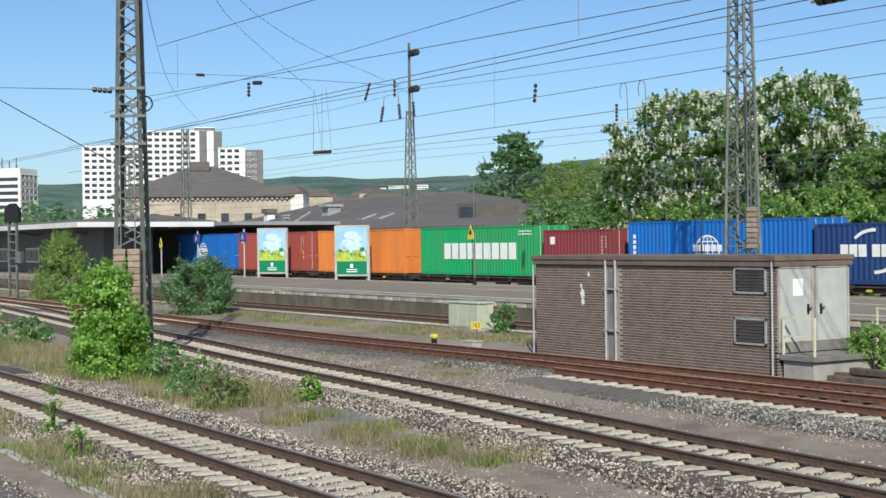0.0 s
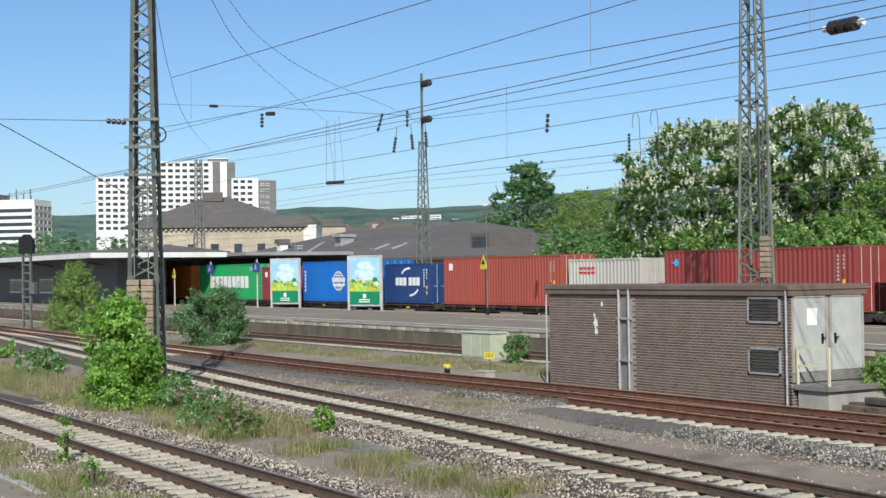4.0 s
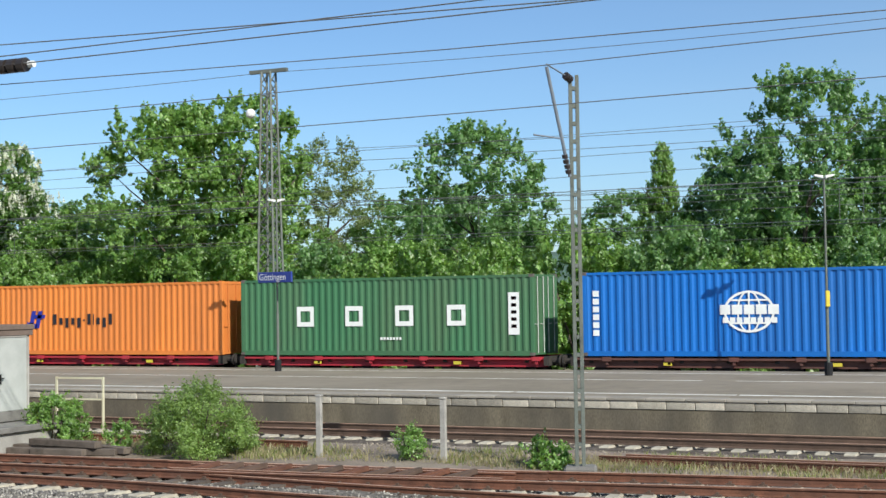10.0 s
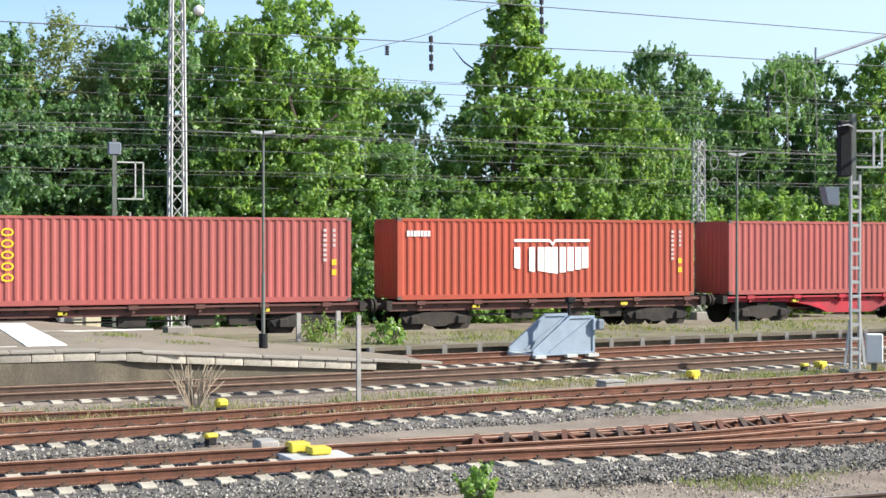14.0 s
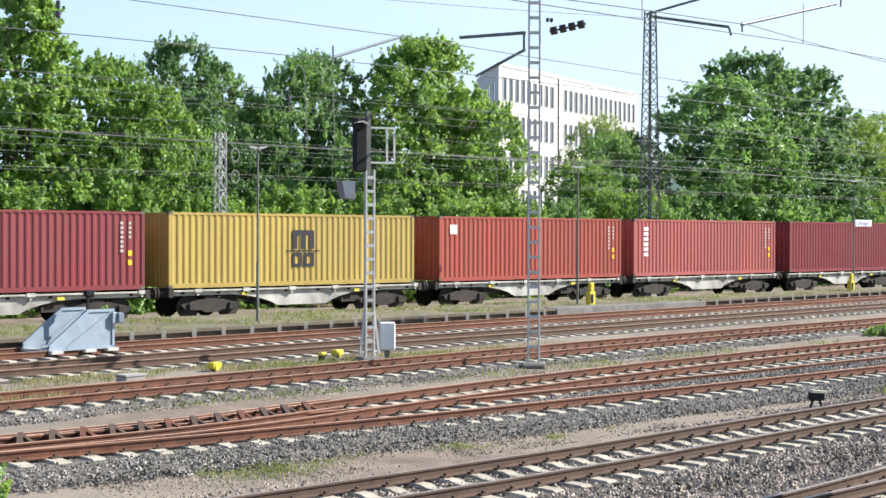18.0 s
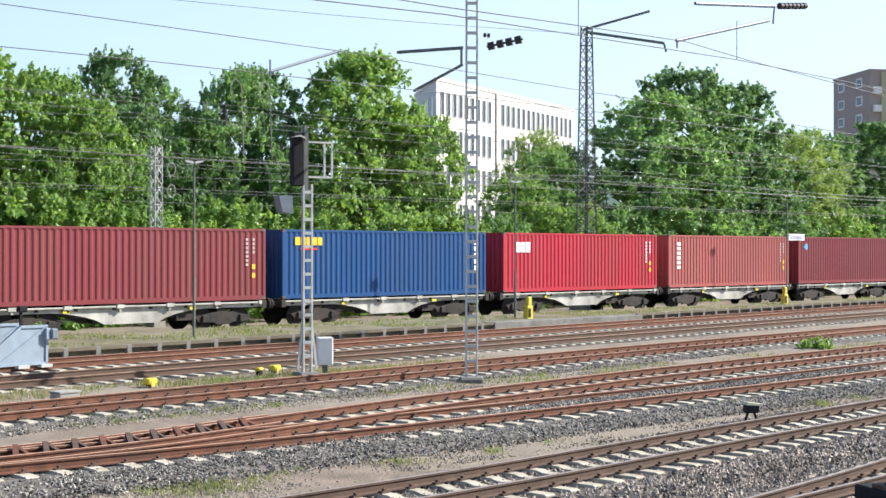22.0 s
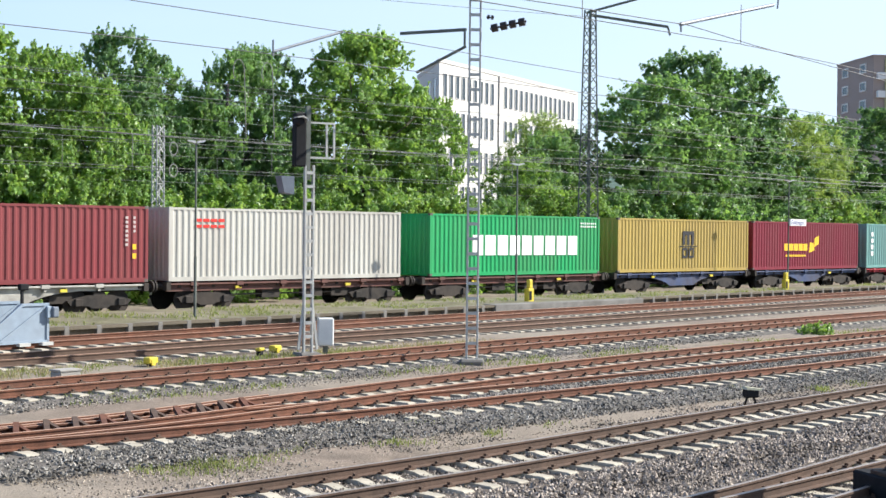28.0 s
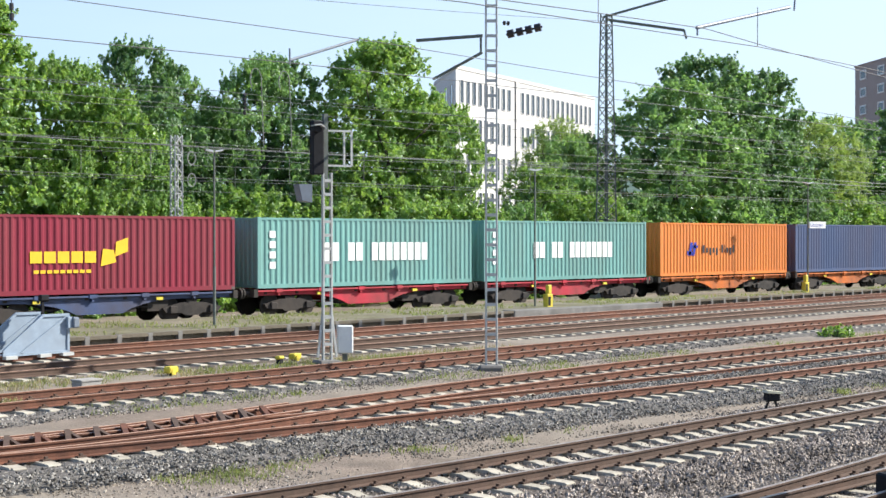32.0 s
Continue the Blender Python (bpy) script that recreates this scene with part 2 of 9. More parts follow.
def shared(name, me, parent, loc, rot=(0, 0, 0), scale=(1, 1, 1)):
    """One more object on a mesh that alike pieces share."""
    ob = new(name, me)
    ob.parent = parent
    ob.location, ob.rotation_euler, ob.scale = loc, rot, scale
    return ob


def thing(name, label, category, loc=(0, 0, 0), turn=0.0, group="", kind=""):
    """An Empty at a thing's base, which carries its parts."""
    ob = new(name)
    ob.location, ob.rotation_euler = loc, (0, 0, turn)
    ob.empty_display_size = 0.2
    return tagged(ob, label, category, group, kind)


def box(bm, x0, y0, z0, x1, y1, z1, m=None, mi=0, bevel=0.0):
    r = bmesh.ops.create_cube(bm, size=1.0)
    vs = r["verts"]
    for v in vs:
        v.co = Vector((x0 + (v.co.x + 0.5) * (x1 - x0), y0 + (v.co.y + 0.5) * (y1 - y0), z0 + (v.co.z + 0.5) * (z1 - z0)))
    if mi:
        for fc in {fc for v in vs for fc in v.link_faces}:
            fc.material_index = mi
    if bevel:
        es = list({e for v in vs for e in v.link_edges})
        r2 = bmesh.ops.bevel(bm, geom=es, offset=bevel, segments=1, affect="EDGES")
        vs = list({v for fc in r2["faces"] for v in fc.verts} | {v for v in vs if v.is_valid})
    if m is not None:
        bmesh.ops.transform(bm, matrix=m, verts=vs)
    return vs


def bar(bm, a, b, w, d=None, seg=4):
    """A straight bar from a to b: square (4) or round."""
    a, b = Vector(a), Vector(b)
    ln = (b - a).length
    if ln < 1e-6:
        return
    r = bmesh.ops.create_cone(bm, cap_ends=True, segments=seg, radius1=w / 2 * (1.414 if seg == 4 else 1), radius2=w / 2 * (1.414 if seg == 4 else 1), depth=ln)
    m = Matrix.Translation((a + b) / 2) @ (b - a).to_track_quat("Z", "Y").to_matrix().to_4x4()
    if seg == 4:
        m = m @ Matrix.Rotation(radians(45), 4, "Z")
    if d and seg == 4:
        m = m @ Matrix.Rotation(radians(-45), 4, "Z") @ Matrix.Diagonal((1, d / w, 1, 1)) @ Matrix.Rotation(radians(45), 4, "Z")
    bmesh.ops.transform(bm, matrix=m, verts=r["verts"])


def prism(bm, outline, y0, y1, m=None):
    """An outline in x and z, drawn out along y."""
    a = [bm.verts.new((x, y0, z)) for x, z in outline]
    b = [bm.verts.new((x, y1, z)) for x, z in outline]
    n = len(a)
    bm.faces.new(a)
    bm.faces.new(b[::-1])
    for i in range(n):
        bm.faces.new((a[i], b[i], b[(i + 1) % n], a[(i + 1) % n]))
    if m is not None:
        bmesh.ops.transform(bm, matrix=m, verts=a + b)
    return a + b


def quads(name, verts, faces, material, parent=None, smooth=False):
    """A mesh object from arrays that a formula made."""
    me = bpy.data.meshes.new(name)
    verts, faces = np.asarray(verts, np.float32), np.asarray(faces, np.int32)
    k = faces.shape[1]
    me.vertices.add(len(verts))
    me.vertices.foreach_set("co", verts.ravel())
    me.loops.add(faces.size)
    me.loops.foreach_set("vertex_index", faces.ravel())
    me.polygons.add(len(faces))
    me.polygons.foreach_set("loop_start", np.arange(0, faces.size, k, dtype=np.int32))
    me.polygons.foreach_set("use_smooth", np.full(len(faces), bool(smooth)))
    me.update(calc_edges=True)
    for m in material if isinstance(material, (list, tuple)) else (material,):
        me.materials.append(m)
    ob = new(name, me)
    if parent:
        ob.parent = parent
    return ob

# ---------------------------------------------------------------- ground and tracks
def ramp_line(x, pts):
    """A smooth line through a few points (Hermite, flat slopes at the ends)."""
    xs, ys = [p[0] for p in pts], [p[1] for p in pts]
    n = len(xs)
    sl = [(ys[min(i + 1, n - 1)] - ys[max(i - 1, 0)]) / (xs[min(i + 1, n - 1)] - xs[max(i - 1, 0)]) for i in range(n)]
    if x <= xs[0]:
        return ys[0] + sl[0] * (x - xs[0])
    if x >= xs[-1]:
        return ys[-1] + sl[-1] * (x - xs[-1])
    i = max(k for k in range(n - 1) if xs[k] <= x)
    h = xs[i + 1] - xs[i]
    t = (x - xs[i]) / h
    return ((2 * t**3 - 3 * t**2 + 1) * ys[i] + (t**3 - 2 * t**2 + t) * h * sl[i] + (3 * t**2 - 2 * t**3) * ys[i + 1] + (t**3 - t**2) * h * sl[i + 1])


def level(y):
    """The height of the rails: the near tracks lie a little lower than the far ones."""
    return float(np.interp(y, [9, 12, 16, 25, 30], [-0.60, -0.58, -0.50, -0.15, 0.0]))


GROUND_DROP = 0.23


TRACKS = {
    "near": [(-130, 10.9), (-60, 10.6), (-40, 10.6), (-18, 10.5), (0, 10.6), (17, 11.15), (24, 11.8), (40, 14.0), (60, 17.5)],
    "second": [(-130, 27.0), (-80, 22.5), (-50, 19.85), (-41, 19.0), (-30, 18.2), (-20, 17.2), (-14, 16.85), (0, 16.1), (16, 15.9), (24, 16.2), (34, 16.5), (60, 18.0), (130, 22)],
    "points": [(-130, 25.5), (-66, 24.2), (-46, 23.75), (-33, 24.1), (-22, 24.25), (-14, 24.5), (-6, 25.15), (2, 25.9), (7, 26.4), (12, 27.0), (20, 27.55), (28, 28.2), (37, 28.75), (53, 29.3), (130, 32)],
    "branch": [(-30, 23.3), (-24, 23.1), (-17, 22.95), (-12, 22.5), (-5, 22.25), (0, 22.2), (8, 22.1), (14, 21.6), (20, 21.3), (40, 21.1), (70, 21.8), (130, 25)],
    "fork": [(3, 22.25), (9, 22.05), (13.7, 22.0), (17.4, 22.45), (23.7, 23.2), (31.4, 23.8), (44.6, 24.2), (70, 25.0), (130, 28)],
    "platform": [(-200, 31.6), (-20, 31.6), (0, 31.6), (10, 31.85), (22, 32.9), (34, 33.6), (54, 35.0), (90, 37.2), (140, 40)],
    "stub": [(12, 36.3), (20, 36.9), (37, 38.2), (59, 39.8), (90, 42.0), (140, 45)],
    "train": [(-260, 47.2), (0, 47.2), (260, 47.2)],
}


def ground_z(x, y):
    z = level(y) - GROUND_DROP
    if -140 < x < 140 and -20 < y < 60:
        z += 0.05 * noise.noise(Vector((x * 0.25, y * 0.25, 0))) + 0.02 * noise.noise(Vector((x, y, 3)))
        # the earth is dug out under the ballast
        mid = [np.interp(x, [q[0] for q in TRACKS[k]], [q[1] for q in TRACKS[k]]) for k in ("near", "second", "points", "branch") if k != "branch" or x > -28]
        if min(abs(y - m) for m in mid) < 1.5 or (8 < x < 46 and mid[0] < y < mid[1]):
            z -= 0.1
    return z


xs = [-6000, -2500, -1000, -500, -300] + [-200 + 1.6 * i for i in range(213)] + [160, 220, 350, 600, 1200, 3000, 6000]
ys = [-3000, -800, -200, -60, -20] + [-8 + 0.8 * i for i in range(85)] + [66, 80, 120, 200, 400, 900, 2000, 6000]
gv = [(x, y, ground_z(x, y)) for y in ys for x in xs]
nx = len(xs)
gf = [(j * nx + i, j * nx + i + 1, (j + 1) * nx + i + 1, (j + 1) * nx + i) for j in range(len(ys) - 1) for i in range(nx - 1)]
ground = quads("ground", gv, gf, M_EARTH, smooth=True)
tagged(ground, "bare brown earth and sandy ground between the railway tracks", "ground", kind="structure")

RAIL = [(-0.07, -0.17), (0.07, -0.17), (0.07, -0.155), (0.012, -0.135), (0.012, -0.045), (0.036, -0.035), (0.036, -0.004), (0.028, 0.0),
        (-0.028, 0.0), (-0.036, -0.004), (-0.036, -0.035), (-0.012, -0.045), (-0.012, -0.135), (-0.07, -0.155)]


def centre(line, x, off=0.0):
    """The place on a track at x, moved sideways by off."""
    y = ramp_line(x, line)
    s = (ramp_line(x + 0.5, line) - ramp_line(x - 0.5, line))
    k = 1 / math.hypot(1, s)
    px, py = x - off * s * k, y + off * k
    return Vector((px, py, level(y))), math.atan(s)


def rail_mesh(name, line, x0, x1, off, parent, side, top, label="", lift=0.0):
    n = max(2, int((x1 - x0) / 1.2))
    vs, fs, mi = [], [], []
    k = len(RAIL)
    for i in range(n + 1):
        p, a = centre(line, x0 + (x1 - x0) * i / n, off)
        for u, w in RAIL:
            vs.append((p.x - u * math.sin(a), p.y + u * math.cos(a), p.z + w + lift))
    for i in range(n):
        for j in range(k):
            fs.append((i * k + j, (i + 1) * k + j, (i + 1) * k + (j + 1) % k, i * k + (j + 1) % k))
            mi.append(1 if j in (6, 7, 8) else 0)
    ob = quads(name, vs, fs, (side, top), parent)
    ob.data.polygons.foreach_set("material_index", mi)
    if label:
        tagged(ob, label)
    return ob


def sleeper_mesh(length, w0, w1, material):
    """A sleeper with sloped flanks; its top dips towards the middle."""
    vs, fs = [], []
    for y, dz in ((-length / 2, -0.02), (-length / 2 + 0.05, 0), (-0.45, 0), (-0.3, -0.035), (0.3, -0.035), (0.45, 0), (length / 2 - 0.05, 0), (length / 2, -0.02)):
        vs += [(-w1 / 2, y, -0.16), (-w0 / 2, y, dz), (w0 / 2, y, dz), (w1 / 2, y, -0.16)]
    for i in range(7):
        a = i * 4
        fs += [(a + j, a + j + 1, a + j + 5, a + j + 4) for j in range(3)]
    fs += [(3, 2, 1, 0), (28, 29, 30, 31)]
    me = bpy.data.meshes.new("sleeper")
    me.from_pydata(vs, [], fs)
    me.materials.append(material)
    return me


def clip_mesh():
    bm = bmesh.new()
    for s in (-1, 1):
        box(bm, -0.08, s * 0.11 - 0.045, 0, 0.08, s * 0.11 + 0.045, 0.035)
        box(bm, -0.025, s * 0.11 - 0.03, 0.03, 0.025, s * 0.11 + 0.03, 0.075)
    me = bpy.data.meshes.new("rail_clip")
    bm.to_mesh(me)
    bm.free()
    me.materials.append(M_RAIL_DARK)
    return me


def bed(name, line, x0, x1, parent, material, half=1.9, top=0.225):
    """The ballast under a track, with shoulders that fall to the ground and an uneven top."""
    n = int((x1 - x0) / 0.45)
    prof = [(-half - 0.6, -0.52), (-half, -top), (-1.4, -top + 0.02), (-0.75, -top - 0.01), (-0.3, -top - 0.015), (0.3, -top - 0.015), (0.75, -top - 0.01), (1.4, -top + 0.02), (half, -top), (half + 0.6, -0.52)]
    vs, fs = [], []
    for i in range(n + 1):
        x = x0 + (x1 - x0) * i / n
        for u, w in prof:
            p, a = centre(line, x, u)
            vs.append((p.x, p.y, p.z + w + 0.018 * noise.noise(Vector((x * 2.1, u * 2.3, 5)))))
    k = len(prof)
    fs = [(i * k + j, (i + 1) * k + j, (i + 1) * k + j + 1, i * k + j + 1) for i in range(n) for j in range(k - 1)]
    return quads(name, vs, fs, material, parent, smooth=True)




def railway(name, key, x0, x1, piece0, piece1, label, side, top, sleeper, spacing, ballast, half=1.9, clips=False):
    line = TRACKS[key]
    tr = thing(name, label, "railway track", kind="structure")
    bed("ballast_bed", line, x0, x1, tr, ballast, half)
    rail_mesh("rail", line, x0, x1, 0.753, tr, side, top)
    rail_mesh("rail", line, x0, x1, -0.753, tr, side, top)
    n = int((x1 - x0) / spacing)
    rest = []
    for i in range(n):
        x = x0 + (i + 0.5) * spacing
        p, a = centre(line, x)
        if piece0 < x < piece1:
            shared("sleeper", S_WOOD if key == "points" and x < -12 else sleeper, tr, (p.x, p.y, p.z - 0.172), (0, 0, a + random.uniform(-0.008, 0.008)))
        else:
            rest.append((p, a))
    if rest:
        vs, fs = [], []
        base = [v.co.copy() for v in sleeper.vertices]
        faces = [tuple(q.vertices) for q in sleeper.polygons]
        for p, a in rest:
            o = len(vs)
            c, s = math.cos(a), math.sin(a)
            vs += [(p.x + v.x * c - v.y * s, p.y + v.x * s + v.y * c, p.z - 0.172 + v.z) for v in base]
            fs += [tuple(o + j for j in q) for q in faces]
        tagged(quads("far_sleepers", vs, fs, sleeper.materials[0], tr), kind="stuff")
    if clips:
        vs, fs = [], []
        me = clip_mesh()
        base = [v.co.copy() for v in me.vertices]
        faces = [tuple(q.vertices) for q in me.polygons]
        for i in range(n):
            x = x0 + (i + 0.5) * spacing
            if not (piece0 < x < piece1):
                continue
            for off in (-0.753, 0.753):
                p, a = centre(line, x, off)
                o = len(vs)
                vs += [(p.x + v.x, p.y + v.y, p.z - 0.172 + v.z) for v in base]
                fs += [tuple(o + j for j in q) for q in faces]
        tagged(quads("rail_clips", vs, fs, M_RAIL_DARK, tr), kind="stuff")
    return tr


S_CONC = sleeper_mesh(2.6, 0.22, 0.30, M_SLEEPER)
S_WOOD = sleeper_mesh(2.6, 0.25, 0.26, M_SLEEPER_DARK)
railway("track_1", "near", -110, 60, -48, 28, "main line track with dark rails on pale concrete sleepers in brown ballast", M_RAIL_DARK, M_RAIL_TOP, S_CONC, 0.6, M_BALLAST, 2.2, True)
lead = thing("switch_rail", "dark inner rail of the points in the near track", "rail", kind="structure")
rail_mesh("rail", [(11, 11.3), (16.2, 11.46), (18.8, 11.53), (21.5, 11.6), (34, 12.1)], 12, 33, 0.0, lead, M_RAIL_DARK, M_RAIL_TOP)
railway("track_2", "second", -130, 130, -58, 40, "main line track with dark rails on concrete sleepers in brown ballast", M_RAIL_DARK, M_RAIL_TOP, S_CONC, 0.6, M_BALLAST, 2.2, True)
railway("track_3", "points", -130, 130, -60, 50, "rust-red siding track on concrete sleepers in grey ballast", M_RAIL_RUST, M_RAIL_TOP_RUST, S_CONC, 0.6, M_BALLAST_GREY, 1.6, True)
railway("track_4", "branch", -30, 130, -24, 60, "rust-red branching track on concrete sleepers in grey ballast", M_RAIL_RUST, M_RAIL_TOP_RUST, S_CONC, 0.6, M_BALLAST_GREY, 2.3, True)
railway("track_5", "fork", 9.5, 130, 12, 60, "rust-red forking track on concrete sleepers in grey ballast", M_RAIL_RUST, M_RAIL_TOP_RUST, S_CONC, 0.6, M_BALLAST_GREY, 2.3, True)
railway("track_6", "platform", -200, 140, -60, 60, "platform track with dark brown rails on concrete sleepers", M_RAIL_DARK, M_RAIL_TOP_RUST, S_CONC, 0.6, M_BALLAST, 1.5)
railway("track_7", "stub", 13.5, 140, 14, 60, "rusty stub track that ends at a buffer stop", M_RAIL_RUST, M_RAIL_TOP_RUST, S_CONC, 0.6, M_BALLAST, 1.5)
TRACKS["edge"] = [(-60, 4.5), (-30, 4.5), (0, 4.5)]
railway("track_9", "edge", -36, -12, -32, -14, "nearest track with dark rails on concrete sleepers in dark grey ballast", M_RAIL_DARK, M_RAIL_TOP, S_CONC, 0.6, M_BALLAST_GREY, 1.9)
railway("track_8", "train", -260, 260, -1, 1, "far track that carries the container train", M_RAIL_DARK, M_RAIL_TOP, S_CONC, 0.6, M_BALLAST, 1.7)


# ---------------------------------------------------------------- the island platform
PLAT_Z, EDGE_Y, BACK_Y = 0.72, 33.25, 45.55
RAMP0, RAMP1 = 5.0, 13.6


def plat_z(x):
    return PLAT_Z if x < RAMP0 else PLAT_Z - 0.62 * min(1.0, (x - RAMP0) / (RAMP1 - RAMP0))


platform = thing("platform", "long island platform of grey asphalt with white lines and a stone edge", "platform", kind="structure")
bm = bmesh.new()
pts = [(-240, 0), (RAMP0 - 1, 0), (RAMP0, 0), (RAMP0 + 2, 0), (RAMP0 + 4.5, 0), (RAMP1, 0)]
rows = []
for x, _ in pts:
    back = BACK_Y if x <= RAMP0 else BACK_Y - (x - RAMP0) * 1.15
    near = EDGE_Y + 0.45 + max(0, x - 6) * 0.1
    rows.append([bm.verts.new(v) for v in ((x, near, plat_z(x)), (x, back, plat_z(x) + 0.02), (x, back, -0.25), (x, near, -0.25))])
for a, b in zip(rows, rows[1:]):
    for i in range(4):
        bm.faces.new((a[i], b[i], b[(i + 1) % 4], a[(i + 1) % 4]))
bm.faces.new(rows[0][::-1])
bm.faces.new(rows[-1])
part("paving", bm, M_PAVE, platform)
# edge slabs, wall stones and the concrete wall below them
bm = bmesh.new()
box(bm, -0.495, 0, -0.07, 0.495, 0.57, 0.0, bevel=0.012)
slab = bpy.data.meshes.new("edge_slab")
bm.to_mesh(slab)
bm.free()
slab.materials.append(M_EDGE)
bm = bmesh.new()
box(bm, -0.352, 0, -0.2, 0.352, 0.3, 0.0, bevel=0.01)
wstone = bpy.data.meshes.new("wall_stone")
bm.to_mesh(wstone)
bm.free()
wstone.materials.append(M_FACE_STONE)


def edge_y(x):
    return EDGE_Y + max(0, x - 6) * 0.1


x = -230.0
while x < RAMP1 - 0.4:
    if x > -70:
        shared("edge_slab", slab, platform, (x + 0.5, edge_y(x) - 0.03, plat_z(x + 0.5) + random.uniform(-0.004, 0.004)), (0, math.atan2(0.62, RAMP1 - RAMP0) if x > RAMP0 else 0, 0.1 if x > 6 else 0))
    x += 1.0
bm = bmesh.new()
box(bm, -240, EDGE_Y - 0.03, PLAT_Z - 0.07, -70, EDGE_Y + 0.5, PLAT_Z)
part("far_edge", bm, M_EDGE, platform)
x = -75.0
while x < RAMP1 - 1.5:
    shared("wall_stone", wstone, platform, (x + 0.36, edge_y(x) + random.uniform(0, 0.012), plat_z(x + 0.36) - 0.075), (0, math.atan2(0.62, RAMP1 - RAMP0) if x > RAMP0 else 0, 0.1 if x > 6 else 0))
    x += 0.72
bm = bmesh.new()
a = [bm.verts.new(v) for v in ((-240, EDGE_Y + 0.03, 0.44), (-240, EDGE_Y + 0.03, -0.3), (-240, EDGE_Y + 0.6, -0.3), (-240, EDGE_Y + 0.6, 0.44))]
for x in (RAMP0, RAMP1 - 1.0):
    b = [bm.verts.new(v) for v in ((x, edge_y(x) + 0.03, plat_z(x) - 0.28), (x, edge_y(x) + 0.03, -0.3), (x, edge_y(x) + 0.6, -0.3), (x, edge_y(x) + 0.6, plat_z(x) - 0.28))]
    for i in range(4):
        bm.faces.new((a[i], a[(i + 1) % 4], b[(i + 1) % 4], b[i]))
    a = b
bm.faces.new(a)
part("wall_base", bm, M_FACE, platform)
bm = bmesh.new()
box(bm, -240, EDGE_Y - 0.0, PLAT_Z - 0.28, -75, EDGE_Y + 0.3, PLAT_Z - 0.075)
part("far_wall_stones", bm, M_FACE_STONE, platform)
# white lines on the paving
bm = bmesh.new()
x = -200.0
while x < 3.2:
    w = min(5.9, 3.3 - x)
    box(bm, x, 34.62, PLAT_Z - 0.02, x + w, 34.80, PLAT_Z + 0.006)
    x += 6.0
box(bm, -200, 43.9, PLAT_Z - 0.02, 3.2, 44.0, PLAT_Z + 0.02)
for x in (-63, -45.4, -27.4, -9.4):
    box(bm, x, 40.3, PLAT_Z - 0.02, x + 17, 40.38, PLAT_Z + 0.014)
part("white_line", bm, M_WHITE_LINE, platform)
bm = bmesh.new()
box(bm, 3.5, 34.6, PLAT_Z - 0.02, 4.45, 44.6, PLAT_Z + 0.024)
part("white_stop_stripe", bm, M_WHITE_LINE, platform)

# low old platform beyond, with a wall of concrete panels
low = thing("low_platform", "low overgrown platform with a wall of recessed concrete panels", "platform", kind="structure")
WALL = [(13.0, 37.9), (21, 38.6), (37, 39.9), (59, 41.6), (90, 43.4), (140, 44.6)]
LOW_Z = 0.17
bm = bmesh.new()
prev = None
for i in range(64):
    x = 8 + i * 2.1
    y = max(38.0, ramp_line(x, WALL) + 0.12) if x > 12 else 38.0 + (12 - x)
    z = LOW_Z + 0.03 * noise.noise(Vector((x * 0.4, 1, 1)))
    row = [bm.verts.new((x, y, z)), bm.verts.new((x, (y + BACK_Y) / 2, z + 0.04 * noise.noise(Vector((x * 0.3, 4, 1))))), bm.verts.new((x, BACK_Y, z))]
    if prev:
        bm.faces.new((prev[0], row[0], row[1], prev[1]))
        bm.faces.new((prev[1], row[1], row[2], prev[2]))
    prev = row
part("top_surface", bm, M_TURF, low)
bm = bmesh.new()
box(bm, -0.09, -0.06, -0.5, 0.09, 0.14, 0.02, bevel=0.01)
post = bpy.data.meshes.new("wall_post")
bm.to_mesh(post)
bm.free()
post.materials.append(M_DARK_CONCRETE)
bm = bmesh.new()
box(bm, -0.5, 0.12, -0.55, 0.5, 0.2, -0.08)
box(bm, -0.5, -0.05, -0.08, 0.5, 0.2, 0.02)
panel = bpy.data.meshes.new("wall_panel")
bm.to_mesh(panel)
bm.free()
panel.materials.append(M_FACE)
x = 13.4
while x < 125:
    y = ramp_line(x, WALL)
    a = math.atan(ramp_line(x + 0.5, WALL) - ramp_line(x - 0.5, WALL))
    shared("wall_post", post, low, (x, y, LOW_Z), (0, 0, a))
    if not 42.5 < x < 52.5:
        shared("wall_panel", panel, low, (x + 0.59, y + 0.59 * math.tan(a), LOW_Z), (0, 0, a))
    x += 1.18
bm = bmesh.new()
box(bm, 42.5, ramp_line(47, WALL) - 0.45, -0.3, 52.6, ramp_line(47, WALL) + 0.3, LOW_Z + 0.03, bevel=0.02)
part("concrete_wall", bm, M_DARK_CONCRETE, low)

# ---------------------------------------------------------------- the container train
def travelled(t):
    """How far the train has gone, in metres, after t seconds: it gathers speed."""
    k = t / 32.0
    return 311.14 * k - 3.0415 * k**2 + 71.973 * k**3 - 40.025 * k**4 + 10.282 * k**5


TRAIN_Y, FLOOR = 47.22, 1.20
PAINT = {}


def paint(name, color, rough=0.5, stain=(0.12, 0.07, 0.05), amount=0.25):
    if name not in PAINT:
        if name in ("blue", "sea", "navy"):
            stain, amount = (0.03, 0.06, 0.12), 0.3
        PAINT[name] = mat(name + "_container_paint", color, rough, 0.0, 0.07, 1.2, 0.0, 45, stain, amount, 0.55, 0.0, (1, 1, 0.25), 0.35)
    return PAINT[name]


